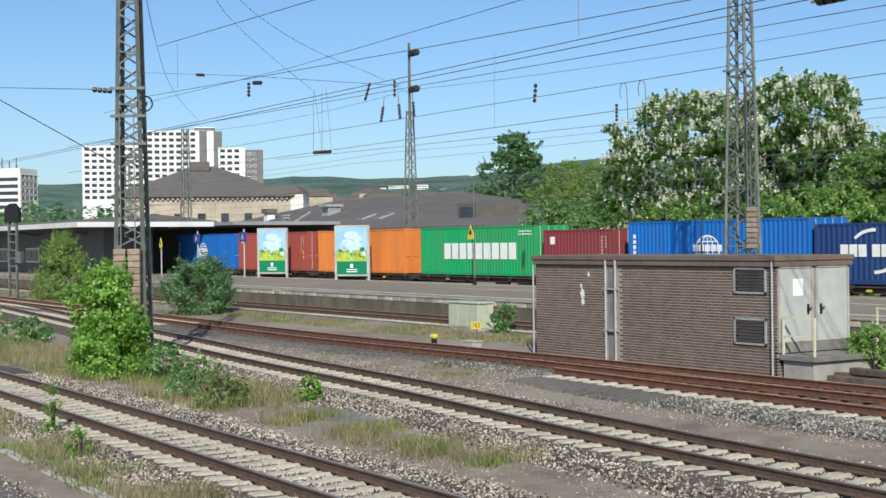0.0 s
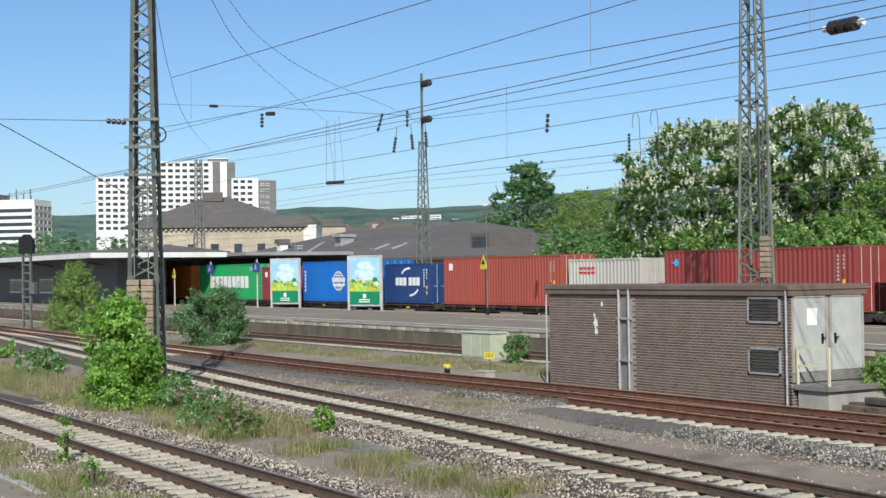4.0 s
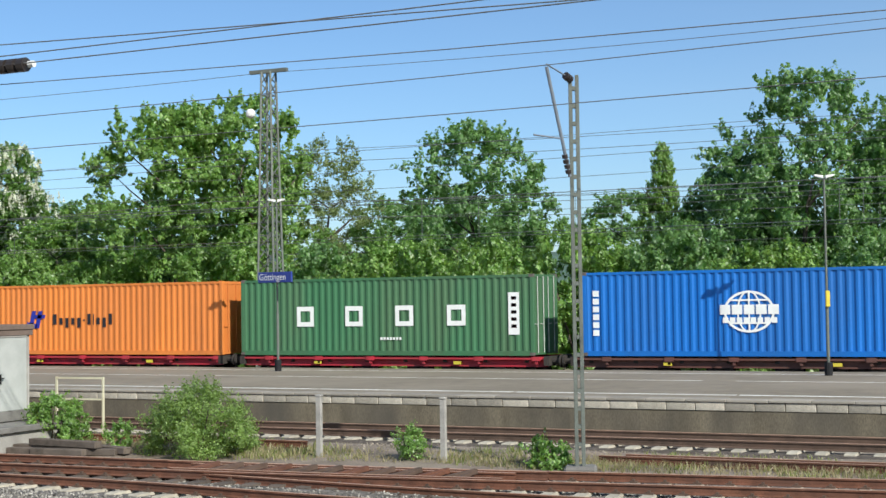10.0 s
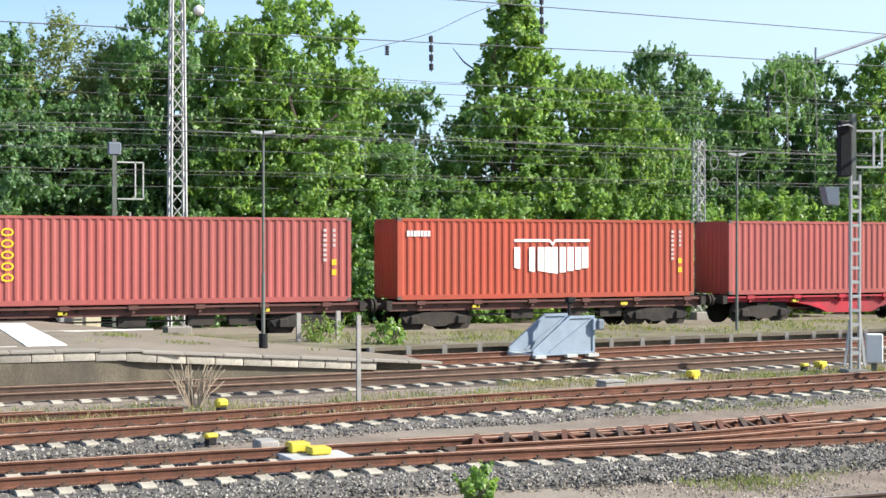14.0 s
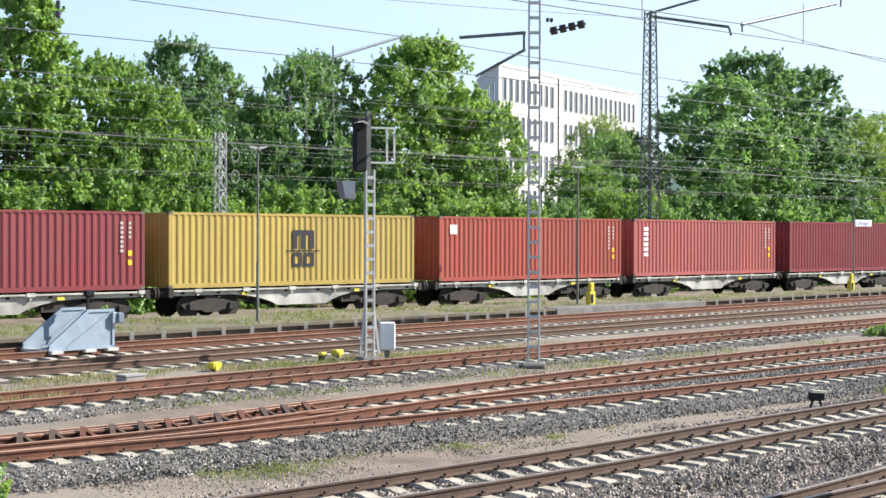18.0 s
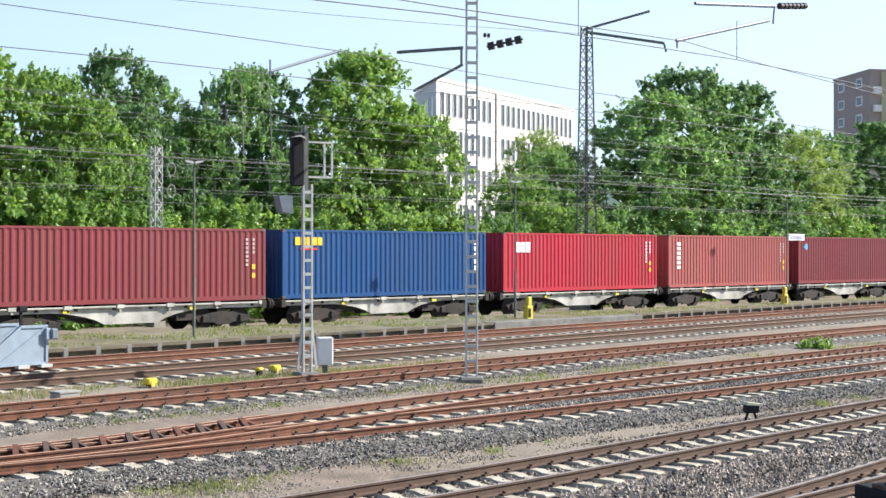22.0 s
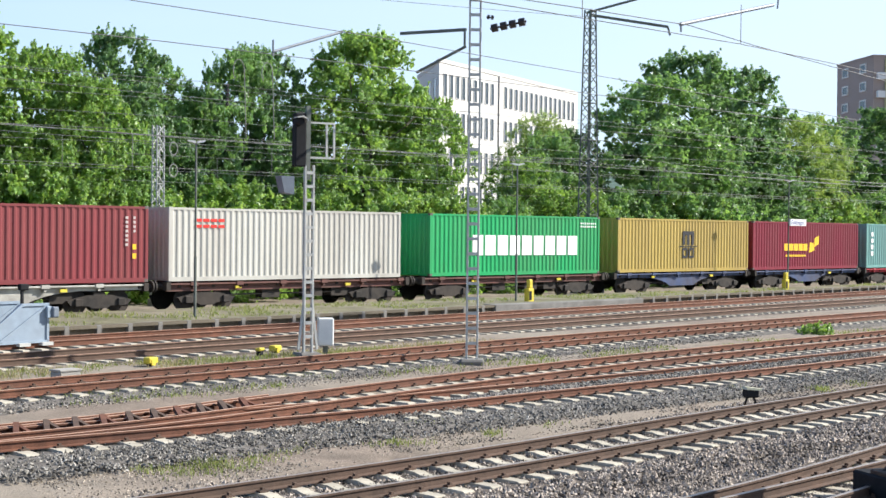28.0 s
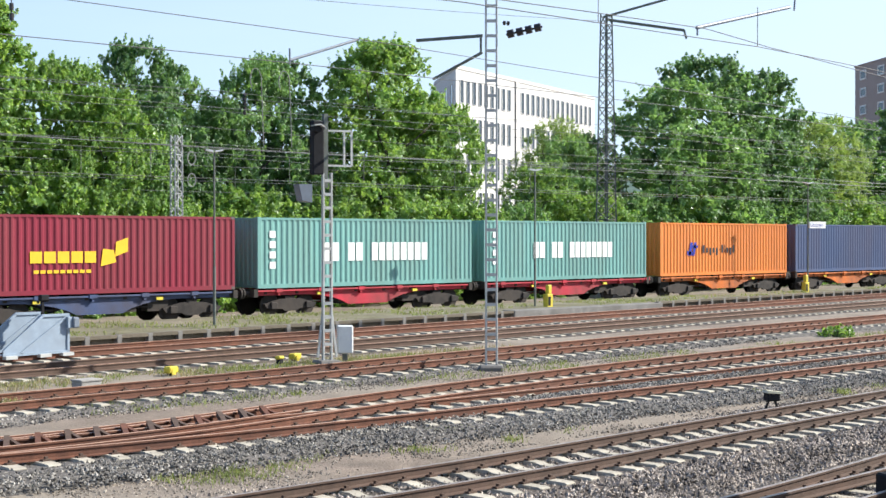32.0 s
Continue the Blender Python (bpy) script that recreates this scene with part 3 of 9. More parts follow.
COLORS = {
    "oxide": (0.26, 0.043, 0.04), "brown": (0.215, 0.036, 0.044), "rust": (0.34, 0.07, 0.05), "wine": (0.22, 0.018, 0.038), "hmm": (0.42, 0.078, 0.045),
    "faded": (0.38, 0.098, 0.088), "orange": (0.70, 0.215, 0.042), "green": (0.012, 0.33, 0.105), "dark_green": (0.05, 0.16, 0.075), "blue": (0.01, 0.14, 0.50),
    "navy": (0.015, 0.045, 0.16), "sea": (0.008, 0.062, 0.20), "white": (0.50, 0.485, 0.44), "yellow": (0.42, 0.305, 0.08), "red": (0.46, 0.022, 0.045),
    "teal": (0.165, 0.35, 0.32), "slate": (0.07, 0.10, 0.19),
}
MARKS = {"white": mat("white_marking_paint", (0.78, 0.78, 0.76), 0.6, 0, 0.05, 3), "black": mat("black_marking_paint", (0.02, 0.02, 0.025), 0.6, 0, 0.1, 3),
         "violet": mat("violet_marking_paint", (0.02, 0.03, 0.30), 0.6, 0, 0.05, 3), "yellow": mat("yellow_marking_paint", (0.8, 0.48, 0.02), 0.6, 0, 0.05, 3),
         "redm": mat("red_marking_paint", (0.65, 0.03, 0.02), 0.6, 0, 0.05, 3), "bluem": mat("light_blue_marking_paint", (0.08, 0.35, 0.7), 0.6, 0, 0.05, 3),
         "dim": mat("pale_marking_paint", (0.5, 0.42, 0.4), 0.6, 0, 0.05, 3)}


def corrugated(bm, length, z0, z1, y, outward, period=0.278, depth=0.036):
    """A wall of pressed steel along x: flat crests outward, troughs inward."""
    n = int(length / period)
    pr = length / n
    pts = []
    for i in range(n):
        x = -length / 2 + i * pr
        pts += [(x, 0), (x + pr * 0.26, 0), (x + pr * 0.5, depth), (x + pr * 0.76, depth)]
    pts.append((length / 2, 0))
    a = [bm.verts.new((x, y - outward * d, z0)) for x, d in pts]
    b = [bm.verts.new((x, y - outward * d, z1)) for x, d in pts]
    for i in range(len(pts) - 1):
        q = (a[i], a[i + 1], b[i + 1], b[i])
        bm.faces.new(q if outward < 0 else q[::-1])


def mark(bm, x, z, w, h, y=-1.2245):
    """A flat painted patch on the side wall."""
    box(bm, x - w / 2, y, z - h / 2, x + w / 2, y + 0.004, z + h / 2)


def slab_shape(bm, pts, y=-1.2245):
    vs = [bm.verts.new((x, y, z)) for x, z in pts]
    f = bm.faces.new(vs)
    if f.normal.y > 0:
        f.normal_flip()


def blocks(bm, x, z, n, w, h, gap, skip=()):
    """A row of upright blocks where a trade name stands."""
    for i in range(n):
        if i not in skip:
            mark(bm, x + (i + 0.5) * (w + gap), z, w, h)
    return x + n * (w + gap)


def ring(bm, x, z, rx, rz, t, seg=28, y=-1.2245, a0=0.0, a1=2 * math.pi):
    n = seg
    for i in range(n):
        p, q = a0 + (a1 - a0) * i / n, a0 + (a1 - a0) * (i + 1) / n
        slab_shape(bm, [(x + rx * math.cos(p), z + rz * math.sin(p)), (x + rx * math.cos(q), z + rz * math.sin(q)),
                        (x + (rx - t) * math.cos(q), z + (rz - t) * math.sin(q)), (x + (rx - t) * math.cos(p), z + (rz - t) * math.sin(p))], y)


def wheel_emblem(bm, x, z, s):
    ring(bm, x, z, 0.75 * s, 0.62 * s, 0.07 * s)
    ring(bm, x, z, 0.36 * s, 0.62 * s, 0.05 * s)
    for dz in (-0.34, 0.34):
        mark(bm, x, z + dz * s, 1.2 * s, 0.05 * s)
    mark(bm, x, z, 0.05 * s, 1.2 * s)


def decorate(style, L, H, box_ob):
    """The painted marks of a container's side, as plain shapes."""
    def put(color, draw, label=""):
        bm = bmesh.new()
        draw(bm)
        if not label:
            tagged(part("small_mark", bm, MARKS[color], box_ob), kind="stuff")
            return
        # each letter or shape is a piece of its own: join what touches, part what does not
        left, groups = set(bm.faces), []
        while left:
            todo, isle = [left.pop()], []
            while todo:
                fc = todo.pop()
                isle.append(fc)
                for e in fc.edges:
                    for o in e.link_faces:
                        if o in left:
                            left.discard(o)
                            todo.append(o)
            co = [v.co for fc in isle for v in fc.verts]
            lim = [min(c.x for c in co) - 0.012, max(c.x for c in co) + 0.012, min(c.z for c in co) - 0.012, max(c.z for c in co) + 0.012]
            cells = [tuple((tuple(v.co)) for v in fc.verts) for fc in isle]
            for g in [g for g in groups if g[0][0] < lim[1] and lim[0] < g[0][1] and g[0][2] < lim[3] and lim[2] < g[0][3]]:
                groups.remove(g)
                lim = [min(lim[0], g[0][0]), max(lim[1], g[0][1]), min(lim[2], g[0][2]), max(lim[3], g[0][3])]
                cells += g[1]
            groups.append((lim, cells))
        bm.free()
        for lim, cells in groups:
            bm = bmesh.new()
            for i, c in enumerate(cells):
                bm.faces.new([bm.verts.new((x, y - 0.0002 * (i // 6), z)) for x, y, z in c])
            bmesh.ops.remove_doubles(bm, verts=bm.verts, dist=0.00005)
            part("letter_block", bm, MARKS[color], box_ob)

    mid = H / 2

    def tail(color="dim"):
        def d(bm):
            for i in range(7):
                mark(bm, L / 2 - 0.95, H - 0.45 - i * 0.17, 0.12, 0.1)
            for i in range(4):
                mark(bm, L / 2 - 0.62, H - 0.45 - i * 0.17, 0.1, 0.1)
        put(color, d)
        put("yellow", lambda bm: [mark(bm, L / 2 - 0.62, z, 0.16, 0.2) for z in (H - 1.55, H - 1.9)])

    if style == "orange":
        def emblem(bm):
            for dx in (0, 0.34):
                slab_shape(bm, [(-3.6 + dx, mid - 0.36), (-3.38 + dx, mid - 0.36), (-3.2 + dx, mid + 0.36), (-3.42 + dx, mid + 0.36)])
            slab_shape(bm, [(-3.75, mid - 0.30), (-3.2, mid - 0.36), (-3.15, mid - 0.18), (-3.7, mid - 0.1)])
            slab_shape(bm, [(-3.3, mid + 0.05), (-2.75, mid + 0.05), (-2.7, mid + 0.2), (-3.25, mid + 0.2)])
        put("violet", emblem, "violet emblem")

        def name(bm):
            e = -2.35
            for w, h, dz in ((0.26, 0.44, 0), (0.22, 0.28, -0.08), (0.22, 0.4, -0.14), (0.22, 0.28, -0.08), (0.22, 0.4, -0.14), (0.12, 0.07, -0.04), (0.22, 0.44, 0), (0.07, 0.44, 0), (0.22, 0.28, -0.08), (0.22, 0.4, -0.14), (0.22, 0.44, 0)):
                mark(bm, e + w / 2, mid + dz, w * 0.75, h)
                e += w + 0.09
        put("black", name, "dark lettering drawn as plain shapes")
    elif style == "green":
        def name(bm):
            for i in range(9):
                mark(bm, -2.95 + i * 0.86, mid - 0.02, 0.72, 0.96)
        put("white", name, "bold white lettering drawn as plain shapes")
        put("white", lambda bm: [mark(bm, L / 2 - 1.5 + i * 0.16, H - 0.35 - r * 0.16, 0.1, 0.08) for i in range(8) for r in range(2)])
    elif style == "dark_green":
        def name(bm):
            for i in range(4):
                x = -3.2 + i * 2.1
                for dx, dz, w, h in ((0, 0.3, 0.74, 0.17), (0, -0.28, 0.74, 0.17), (-0.29, 0, 0.16, 0.5), (0.29, 0, 0.16, 0.5)):
                    mark(bm, x + dx, mid + dz, w, h)
        put("white", name, "wide white lettering drawn as plain shapes")
        put("white", lambda bm: mark(bm, L / 2 - 0.75, mid + 0.05, 0.42, 1.5))
        put("redm", lambda bm: [mark(bm, L / 2 - 0.75, mid + 0.6 - i * 0.25, 0.2, 0.12) for i in range(5)])
        put("white", lambda bm: [mark(bm, 0.05 + i * 0.13, 0.62, 0.09, 0.1) for i in range(7)])
    elif style == "blue":
        put("white", lambda bm: (wheel_emblem(bm, -0.3, mid + 0.03, 1.12), blocks(bm, -1.3, mid + 0.1, 5, 0.35, 0.32, 0.05), blocks(bm, -1.2, mid - 0.25, 8, 0.18, 0.18, 0.05)), "white globe emblem")
        put("white", lambda bm: [mark(bm, -L / 2 + 0.5, H - 0.75 - i * 0.27, 0.22, 0.2) for i in range(6)])
    elif style == "navy":
        def name(bm):
            e = blocks(bm, -1.35 if L > 8 else -1.6, mid + 0.12, 3, 0.42, 0.52, 0.07)
            blocks(bm, e + 0.22, mid + 0.12, 3, 0.42, 0.52, 0.07)
            ring(bm, 0.25, mid + 0.1, 1.35, 0.95, 0.14, 10, a0=1.5, a1=2.5)
            ring(bm, 0.25, mid + 0.1, 1.35, 0.95, 0.14, 10, a0=4.7, a1=5.7)
            if L > 8:
                for i in range(12):
                    mark(bm, 2.3 + i * 0.23, mid - 0.42, 0.16, 0.2)
                for i in range(11):
                    mark(bm, 2.4 + i * 0.23, mid - 0.8, 0.15, 0.18)
        put("white", name, "white lettering drawn as plain shapes")
        tail("white")
    elif style == "hmm":
        def name(bm):
            def col(x, w, h0, h1):
                slab_shape(bm, [(x, mid + 0.42), (x, mid + h0), (x + w, mid + h1), (x + w, mid + 0.42)])
            e = -1.55
            for w, h0, h1 in ((0.24, -0.34, -0.38), (0.0, 0, 0), (0.24, -0.46, -0.5)):
                if w:
                    col(e, w, h0, h1)
                e += 0.3
            for x in (-0.6, -0.32, -0.04, 0.3, 0.62, 0.94, 1.24):
                col(x, 0.26, -0.56 + abs(x - 0.1) * 0.16, -0.58 + abs(x + 0.1) * 0.16)
            mark(bm, -0.85, mid + 0.66, 1.4, 0.1)
            mark(bm, 0.85, mid + 0.66, 1.4, 0.1)
            slab_shape(bm, [(-0.2, mid + 0.7), (0.02, mid + 0.45), (0.2, mid + 0.7), (0.1, mid + 0.7), (0.02, mid + 0.58), (-0.1, mid + 0.7)])
        put("white", name, "bold white lettering drawn as plain shapes")
        put("white", lambda bm: blocks(bm, -L / 2 + 0.35, H - 0.55, 7, 0.1, 0.2, 0.03))
        tail()
    elif style == "white":
        put("redm", lambda bm: [blocks(bm, -L / 2 + (1.2 if L > 8 else 0.9), H - 0.62 + dz, 4, 0.3, 0.12, 0.06) for dz in (-0.12, 0.12)], "red lettering drawn as plain shapes")
    elif style == "yellow":
        def name(bm):
            x = 0.15
            for dx in (-0.42, 0.0, 0.42):
                mark(bm, x + dx, mid + 0.38, 0.24, 0.72)
            mark(bm, x, mid + 0.68, 1.08, 0.2)
            mark(bm, x, mid - 0.06, 1.7, 0.05)
            for dx in (-0.3, 0.3):
                for ddx, ddz, w, h in ((0, 0.22, 0.48, 0.13), (0, -0.22, 0.48, 0.13), (-0.18, 0, 0.12, 0.4), (0.18, 0, 0.12, 0.4)):
                    mark(bm, x + dx + ddx, mid - 0.42 + ddz, w, h)
        put("black", name, "black lettering drawn as plain shapes")
    elif style == "sea":
        put("yellow", lambda bm: blocks(bm, -L / 2 + 0.65, H - 0.5, 5, 0.26, 0.34, 0.04), "yellow lettering drawn as plain shapes")
        put("redm", lambda bm: mark(bm, -L / 2 + 1.4, H - 0.82, 0.9, 0.1))
        put("white", lambda bm: [mark(bm, L / 2 - 0.7, H - 0.5 - i * 0.3, 0.22, 0.22) for i in range(5)])
    elif style == "red":
        put("white", lambda bm: blocks(bm, -L / 2 + 0.9, H - 0.72, 3, 0.3, 0.5, 0.05), "white lettering drawn as plain shapes")
        tail("white")
    elif style == "wine":
        def bird(bm):
            slab_shape(bm, [(0.1, mid - 0.45), (0.75, mid - 0.3), (0.65, mid + 0.15), (0.2, mid + 0.2)])
            slab_shape(bm, [(0.7, mid - 0.1), (1.25, mid + 0.1), (1.25, mid + 0.62), (0.75, mid + 0.45)])
            blocks(bm, -2.75, mid - 0.1, 5, 0.46, 0.42, 0.08)
            blocks(bm, -2.6, mid - 0.62, 9, 0.2, 0.12, 0.06)
        put("yellow", bird, "yellow emblem and lettering drawn as plain shapes")
    elif style == "teal":
        put("white", lambda bm: (blocks(bm, -2.7, mid + 0.02, 5, 0.36, 0.78, 0.08, (2,)), blocks(bm, -0.05, mid + 0.02, 8, 0.34, 0.78, 0.08)), "white lettering drawn as plain shapes")
        put("white", lambda bm: [mark(bm, -L / 2 + 0.75, H - 0.7 - i * 0.42, 0.3, 0.28) for i in range(4)])
    elif style == "upright":
        put("white", lambda bm: [mark(bm, -L / 2 + 0.95, H - 0.5 - i * 0.26, 0.34, 0.18) for i in range(6)], "upright white lettering drawn as plain shapes")
        tail()
    elif style == "gold":
        put("yellow", lambda bm: [ring(bm, -L / 2 + 0.75, H - 0.55 - i * 0.36, 0.2, 0.14, 0.06, 10) for i in range(5)], "upright yellow lettering drawn as plain shapes")
        tail()
    elif style == "dot":
        put("bluem", lambda bm: (ring(bm, -L / 2 + 0.9, H - 0.62, 0.17, 0.2, 0.17, 14), mark(bm, -L / 2 + 0.68, H - 0.62, 0.15, 0.1)), "light blue round emblem")
        tail()
    elif style == "patch":
        put("white", lambda bm: mark(bm, -L / 2 + 0.85, H - 0.6, 0.42, 0.42), "white square label")
        tail()
    elif style == "plain":
        tail()
    elif style == "tex":
        put("white", lambda bm: [mark(bm, -L / 2 + 0.8, H - 0.75 - i * 0.42, 0.3, 0.3) for i in range(3)], "upright white lettering drawn as plain shapes")
        tail()


def casting_mesh(material):
    bm = bmesh.new()
    box(bm, -0.089, -0.084, 0, 0.089, 0.084, 0.12, bevel=0.01)
    me = bpy.data.meshes.new("corner_casting")
    bm.to_mesh(me)
    bm.free()
    me.materials.append(material)
    return me


CASTING = casting_mesh(M_CASTING)
CASTING_PAINTED = {k: casting_mesh(paint(k, COLORS[k])) for k in ("orange", "white", "teal")}


def container(u, L, H, color, style, label, door_right=True):
    """A freight container with pressed steel walls, posts, rails, castings and doors; u is its left end along the train."""
    m = paint(color, COLORS[color])
    c = thing("shipping_container", label, "container", group="containers on the train")
    W = 2.438
    iw = L - 0.24
    bm = bmesh.new()
    corrugated(bm, iw, 0.17, H - 0.11, -W / 2 + 0.006, -1)
    part("side_wall", bm, m, c)
    bm = bmesh.new()
    corrugated(bm, iw, 0.17, H - 0.11, W / 2 - 0.006, 1)
    part("side_wall", bm, m, c)
    bm = bmesh.new()
    box(bm, -iw / 2, -W / 2 + 0.05, H - 0.06, iw / 2, W / 2 - 0.05, H - 0.03)
    for i in range(int(iw / 0.9)):
        x = -iw / 2 + 0.3 + i * 0.9
        box(bm, x, -W / 2 + 0.15, H - 0.035, x + 0.5, W / 2 - 0.15, H - 0.012)
    part("roof", bm, m, c)
    bm = bmesh.new()
    for s in (-1, 1):
        box(bm, -iw / 2, s * (W / 2 - 0.06) - 0.06, 0.0, iw / 2, s * (W / 2 - 0.06) + 0.06, 0.17)
        box(bm, -iw / 2, s * (W / 2 - 0.035) - 0.035, H - 0.11, iw / 2, s * (W / 2 - 0.035) + 0.035, H - 0.02)
        for e in (-1, 1):
            box(bm, e * (L / 2 - 0.07) - 0.07, s * (W / 2 - 0.08) - 0.08, 0.1, e * (L / 2 - 0.07) + 0.07, s * (W / 2 - 0.08) + 0.08, H - 0.1, bevel=0.012)
    for e in (-1, 1):
        for z in (0.02, H - 0.13):
            box(bm, e * (L / 2 - 0.06) - 0.05, -W / 2 + 0.16, z, e * (L / 2 - 0.06) + 0.05, W / 2 - 0.16, z + 0.11)
    part("frame", bm, m, c)
    cast = CASTING_PAINTED.get(color, CASTING)
    for s in (-1, 1):
        for e in (-1, 1):
            for z in (0, H - 0.12):
                shared("corner_casting", cast, c, (e * (L / 2 - 0.089), s * (W / 2 - 0.081), z))
    e = 1 if door_right else -1
    # end wall opposite the doors
    bm = bmesh.new()
    rot = Matrix.Rotation(radians(90), 4, "Z")
    corrugated(bm, W - 0.32, 0.12, H - 0.12, 0, 1 if e > 0 else -1)
    bmesh.ops.transform(bm, matrix=Matrix.Translation((-e * (L / 2 - 0.02), 0, 0)) @ rot, verts=bm.verts)
    part("end_wall", bm, m, c)
    for s in (-1, 1):
        bm = bmesh.new()
        x = e * (L / 2 - 0.05)
        y0, y1 = sorted((s * 0.01, s * (W / 2 - 0.16)))
        box(bm, x - 0.025, y0, 0.14, x + 0.025, y1, H - 0.14)
        for k in range(4):
            z = 0.3 + k * (H - 0.45) / 4
            box(bm, x + e * 0.02 - 0.015, y0 + 0.1, z, x + e * 0.02 + 0.015, y1 - 0.1, z + (H - 0.45) / 4 - 0.14)
        d = part("door", bm, m, c)
        bm = bmesh.new()
        for yy in (y0 + 0.22, y1 - 0.25):
            bar(bm, (x + e * 0.065, yy, 0.08), (x + e * 0.065, yy, H - 0.08), 0.035, seg=6)
            bar(bm, (x + e * 0.07, yy, 1.1), (x + e * 0.07, yy + 0.3 * s, 1.12), 0.03)
        part("lock_rod", bm, M_STEEL_LIGHT if color != "orange" else m, d)
    decorate(style, L, H, c)
    c["u"] = u + L / 2
    return c


HC, STD = 2.896, 2.591
LONG, SHORT = 12.19, 6.06
CONTAINERS = [
    (-116.2, LONG, HC, "blue", "blue", "bright blue steel shipping container with a white globe emblem"),
    (-103.2, LONG, HC, "rust", "patch", "rust-red steel shipping container with a white label"),
    (-89.3, LONG, HC, "orange", "orange", "orange steel shipping container with a violet emblem"),
    (-75.2, LONG, HC, "green", "green", "bright green steel shipping container with bold white lettering"),
    (-62.2, SHORT, STD, "brown", "patch", "short red-brown steel shipping container"),
    (-54.95, LONG, HC, "blue", "blue", "bright blue steel shipping container with a white globe emblem"),
    (-42.5, SHORT, STD, "navy", "navy", "short dark blue steel shipping container with white arcs"),
    (-35.0, LONG, HC, "rust", "patch", "rust-red steel shipping container with a white label"),
    (-22.1, SHORT, STD, "white", "white", "short off-white steel shipping container with red lettering"),
    (-14.2, LONG, HC, "oxide", "dot", "dark red steel shipping container with a small blue emblem"),
    (-0.16, LONG, HC, "oxide", "tex", "dark red steel shipping container with upright white lettering"),
    (14.15, LONG, HC, "orange", "orange", "orange steel shipping container with a violet emblem"),
    (28.2, LONG, HC, "oxide", "tex", "dark red steel shipping container with upright white lettering"),
    (41.9, LONG, HC, "navy", "navy", "dark blue steel shipping container with white lettering and arcs"),
    (55.7, LONG, HC, "orange", "orange", "orange steel shipping container with a violet emblem"),
    (68.75, LONG, HC, "dark_green", "dark_green", "dark green steel shipping container with wide white lettering"),
    (82.75, LONG, HC, "blue", "blue", "bright blue steel shipping container with a white globe emblem"),
    (95.75, LONG, HC, "hmm", "hmm", "orange-red steel shipping container with bold white lettering"),
    (110.7, LONG, HC, "brown", "dot", "wine-red steel shipping container with a small blue emblem"),
    (128.5, LONG, HC, "brown", "plain", "wine-red steel shipping container with small yellow labels"),
    (143.6, LONG, HC, "faded", "gold", "faded red steel shipping container with upright yellow lettering"),
    (157.5, LONG, HC, "hmm", "hmm", "orange-red steel shipping container with bold white lettering"),
    (171.28, LONG, HC, "faded", "plain", "faded red steel shipping container with a rusty frame"),
    (184.24, LONG, HC, "orange", "orange", "orange steel shipping container with a violet emblem"),
    (197.6, LONG, HC, "brown", "tex", "wine-red steel shipping container with upright white lettering"),
    (210.8, LONG, HC, "yellow", "yellow", "mustard-yellow steel shipping container with black lettering"),
    (224.45, LONG, HC, "rust", "patch", "rust-red steel shipping container with dirt along its foot"),
    (237.6, LONG, HC, "faded", "upright", "faded red steel shipping container with upright white lettering"),
    (251.2, LONG, HC, "brown", "plain", "wine-red steel shipping container"),
    (264.25, LONG, HC, "sea", "sea", "deep blue steel shipping container with yellow lettering"),
    (277.65, LONG, HC, "red", "red", "signal-red steel shipping container with white lettering"),
    (290.9, LONG, HC, "faded", "upright", "faded red steel shipping container with upright white lettering"),
    (304.2, LONG, HC, "brown", "dot", "wine-red steel shipping container with a small blue emblem"),
    (317.0, LONG, HC, "brown", "plain", "wine-red steel shipping container with a small label"),
    (330.1, LONG, HC, "white", "white", "off-white steel shipping container with red lettering"),
    (344.1, LONG, HC, "green", "green", "bright green steel shipping container with bold white lettering"),
    (357.8, LONG, HC, "yellow", "yellow", "mustard-yellow steel shipping container with black lettering"),
    (370.5, LONG, HC, "wine", "wine", "wine-red steel shipping container with a yellow emblem"),
    (383.8, LONG, HC, "teal", "teal", "pale teal steel shipping container with white lettering"),
    (396.8, LONG, HC, "teal", "teal", "pale teal steel shipping container with white lettering"),
    (410.2, LONG, HC, "orange", "orange", "orange steel shipping container with a violet emblem"),
    (423.35, LONG, HC, "slate", "plain", "slate-blue steel shipping container"),
]
boxes = [container(*row) for row in CONTAINERS]

W_PAINT = {k: mat(k + "_wagon_paint", v, 0.65, 0, 0.15, 2, 0, 40, (0.07, 0.05, 0.04), 0.55, 0.8) for k, v in
           {"dark": (0.07, 0.045, 0.038), "red": (0.46, 0.025, 0.045), "grey": (0.50, 0.485, 0.44), "navy": (0.05, 0.075, 0.16), "orange": (0.55, 0.14, 0.02), "maroon": (0.13, 0.05, 0.04)}.items()}


def wheel_mesh():
    bm = bmesh.new()
    for r, w, y in ((0.46, 0.11, 0.0), (0.49, 0.03, 0.06)):
        c = bmesh.ops.create_cone(bm, cap_ends=True, segments=20, radius1=r, radius2=r, depth=w)
        bmesh.ops.transform(bm, matrix=Matrix.Translation((0, y, 0)) @ Matrix.Rotation(radians(90), 4, "X"), verts=c["verts"])
    me = bpy.data.meshes.new("wheel")
    bm.to_mesh(me)
    bm.free()
    me.materials.append(M_UNDER)
    return me


WHEEL = wheel_mesh()


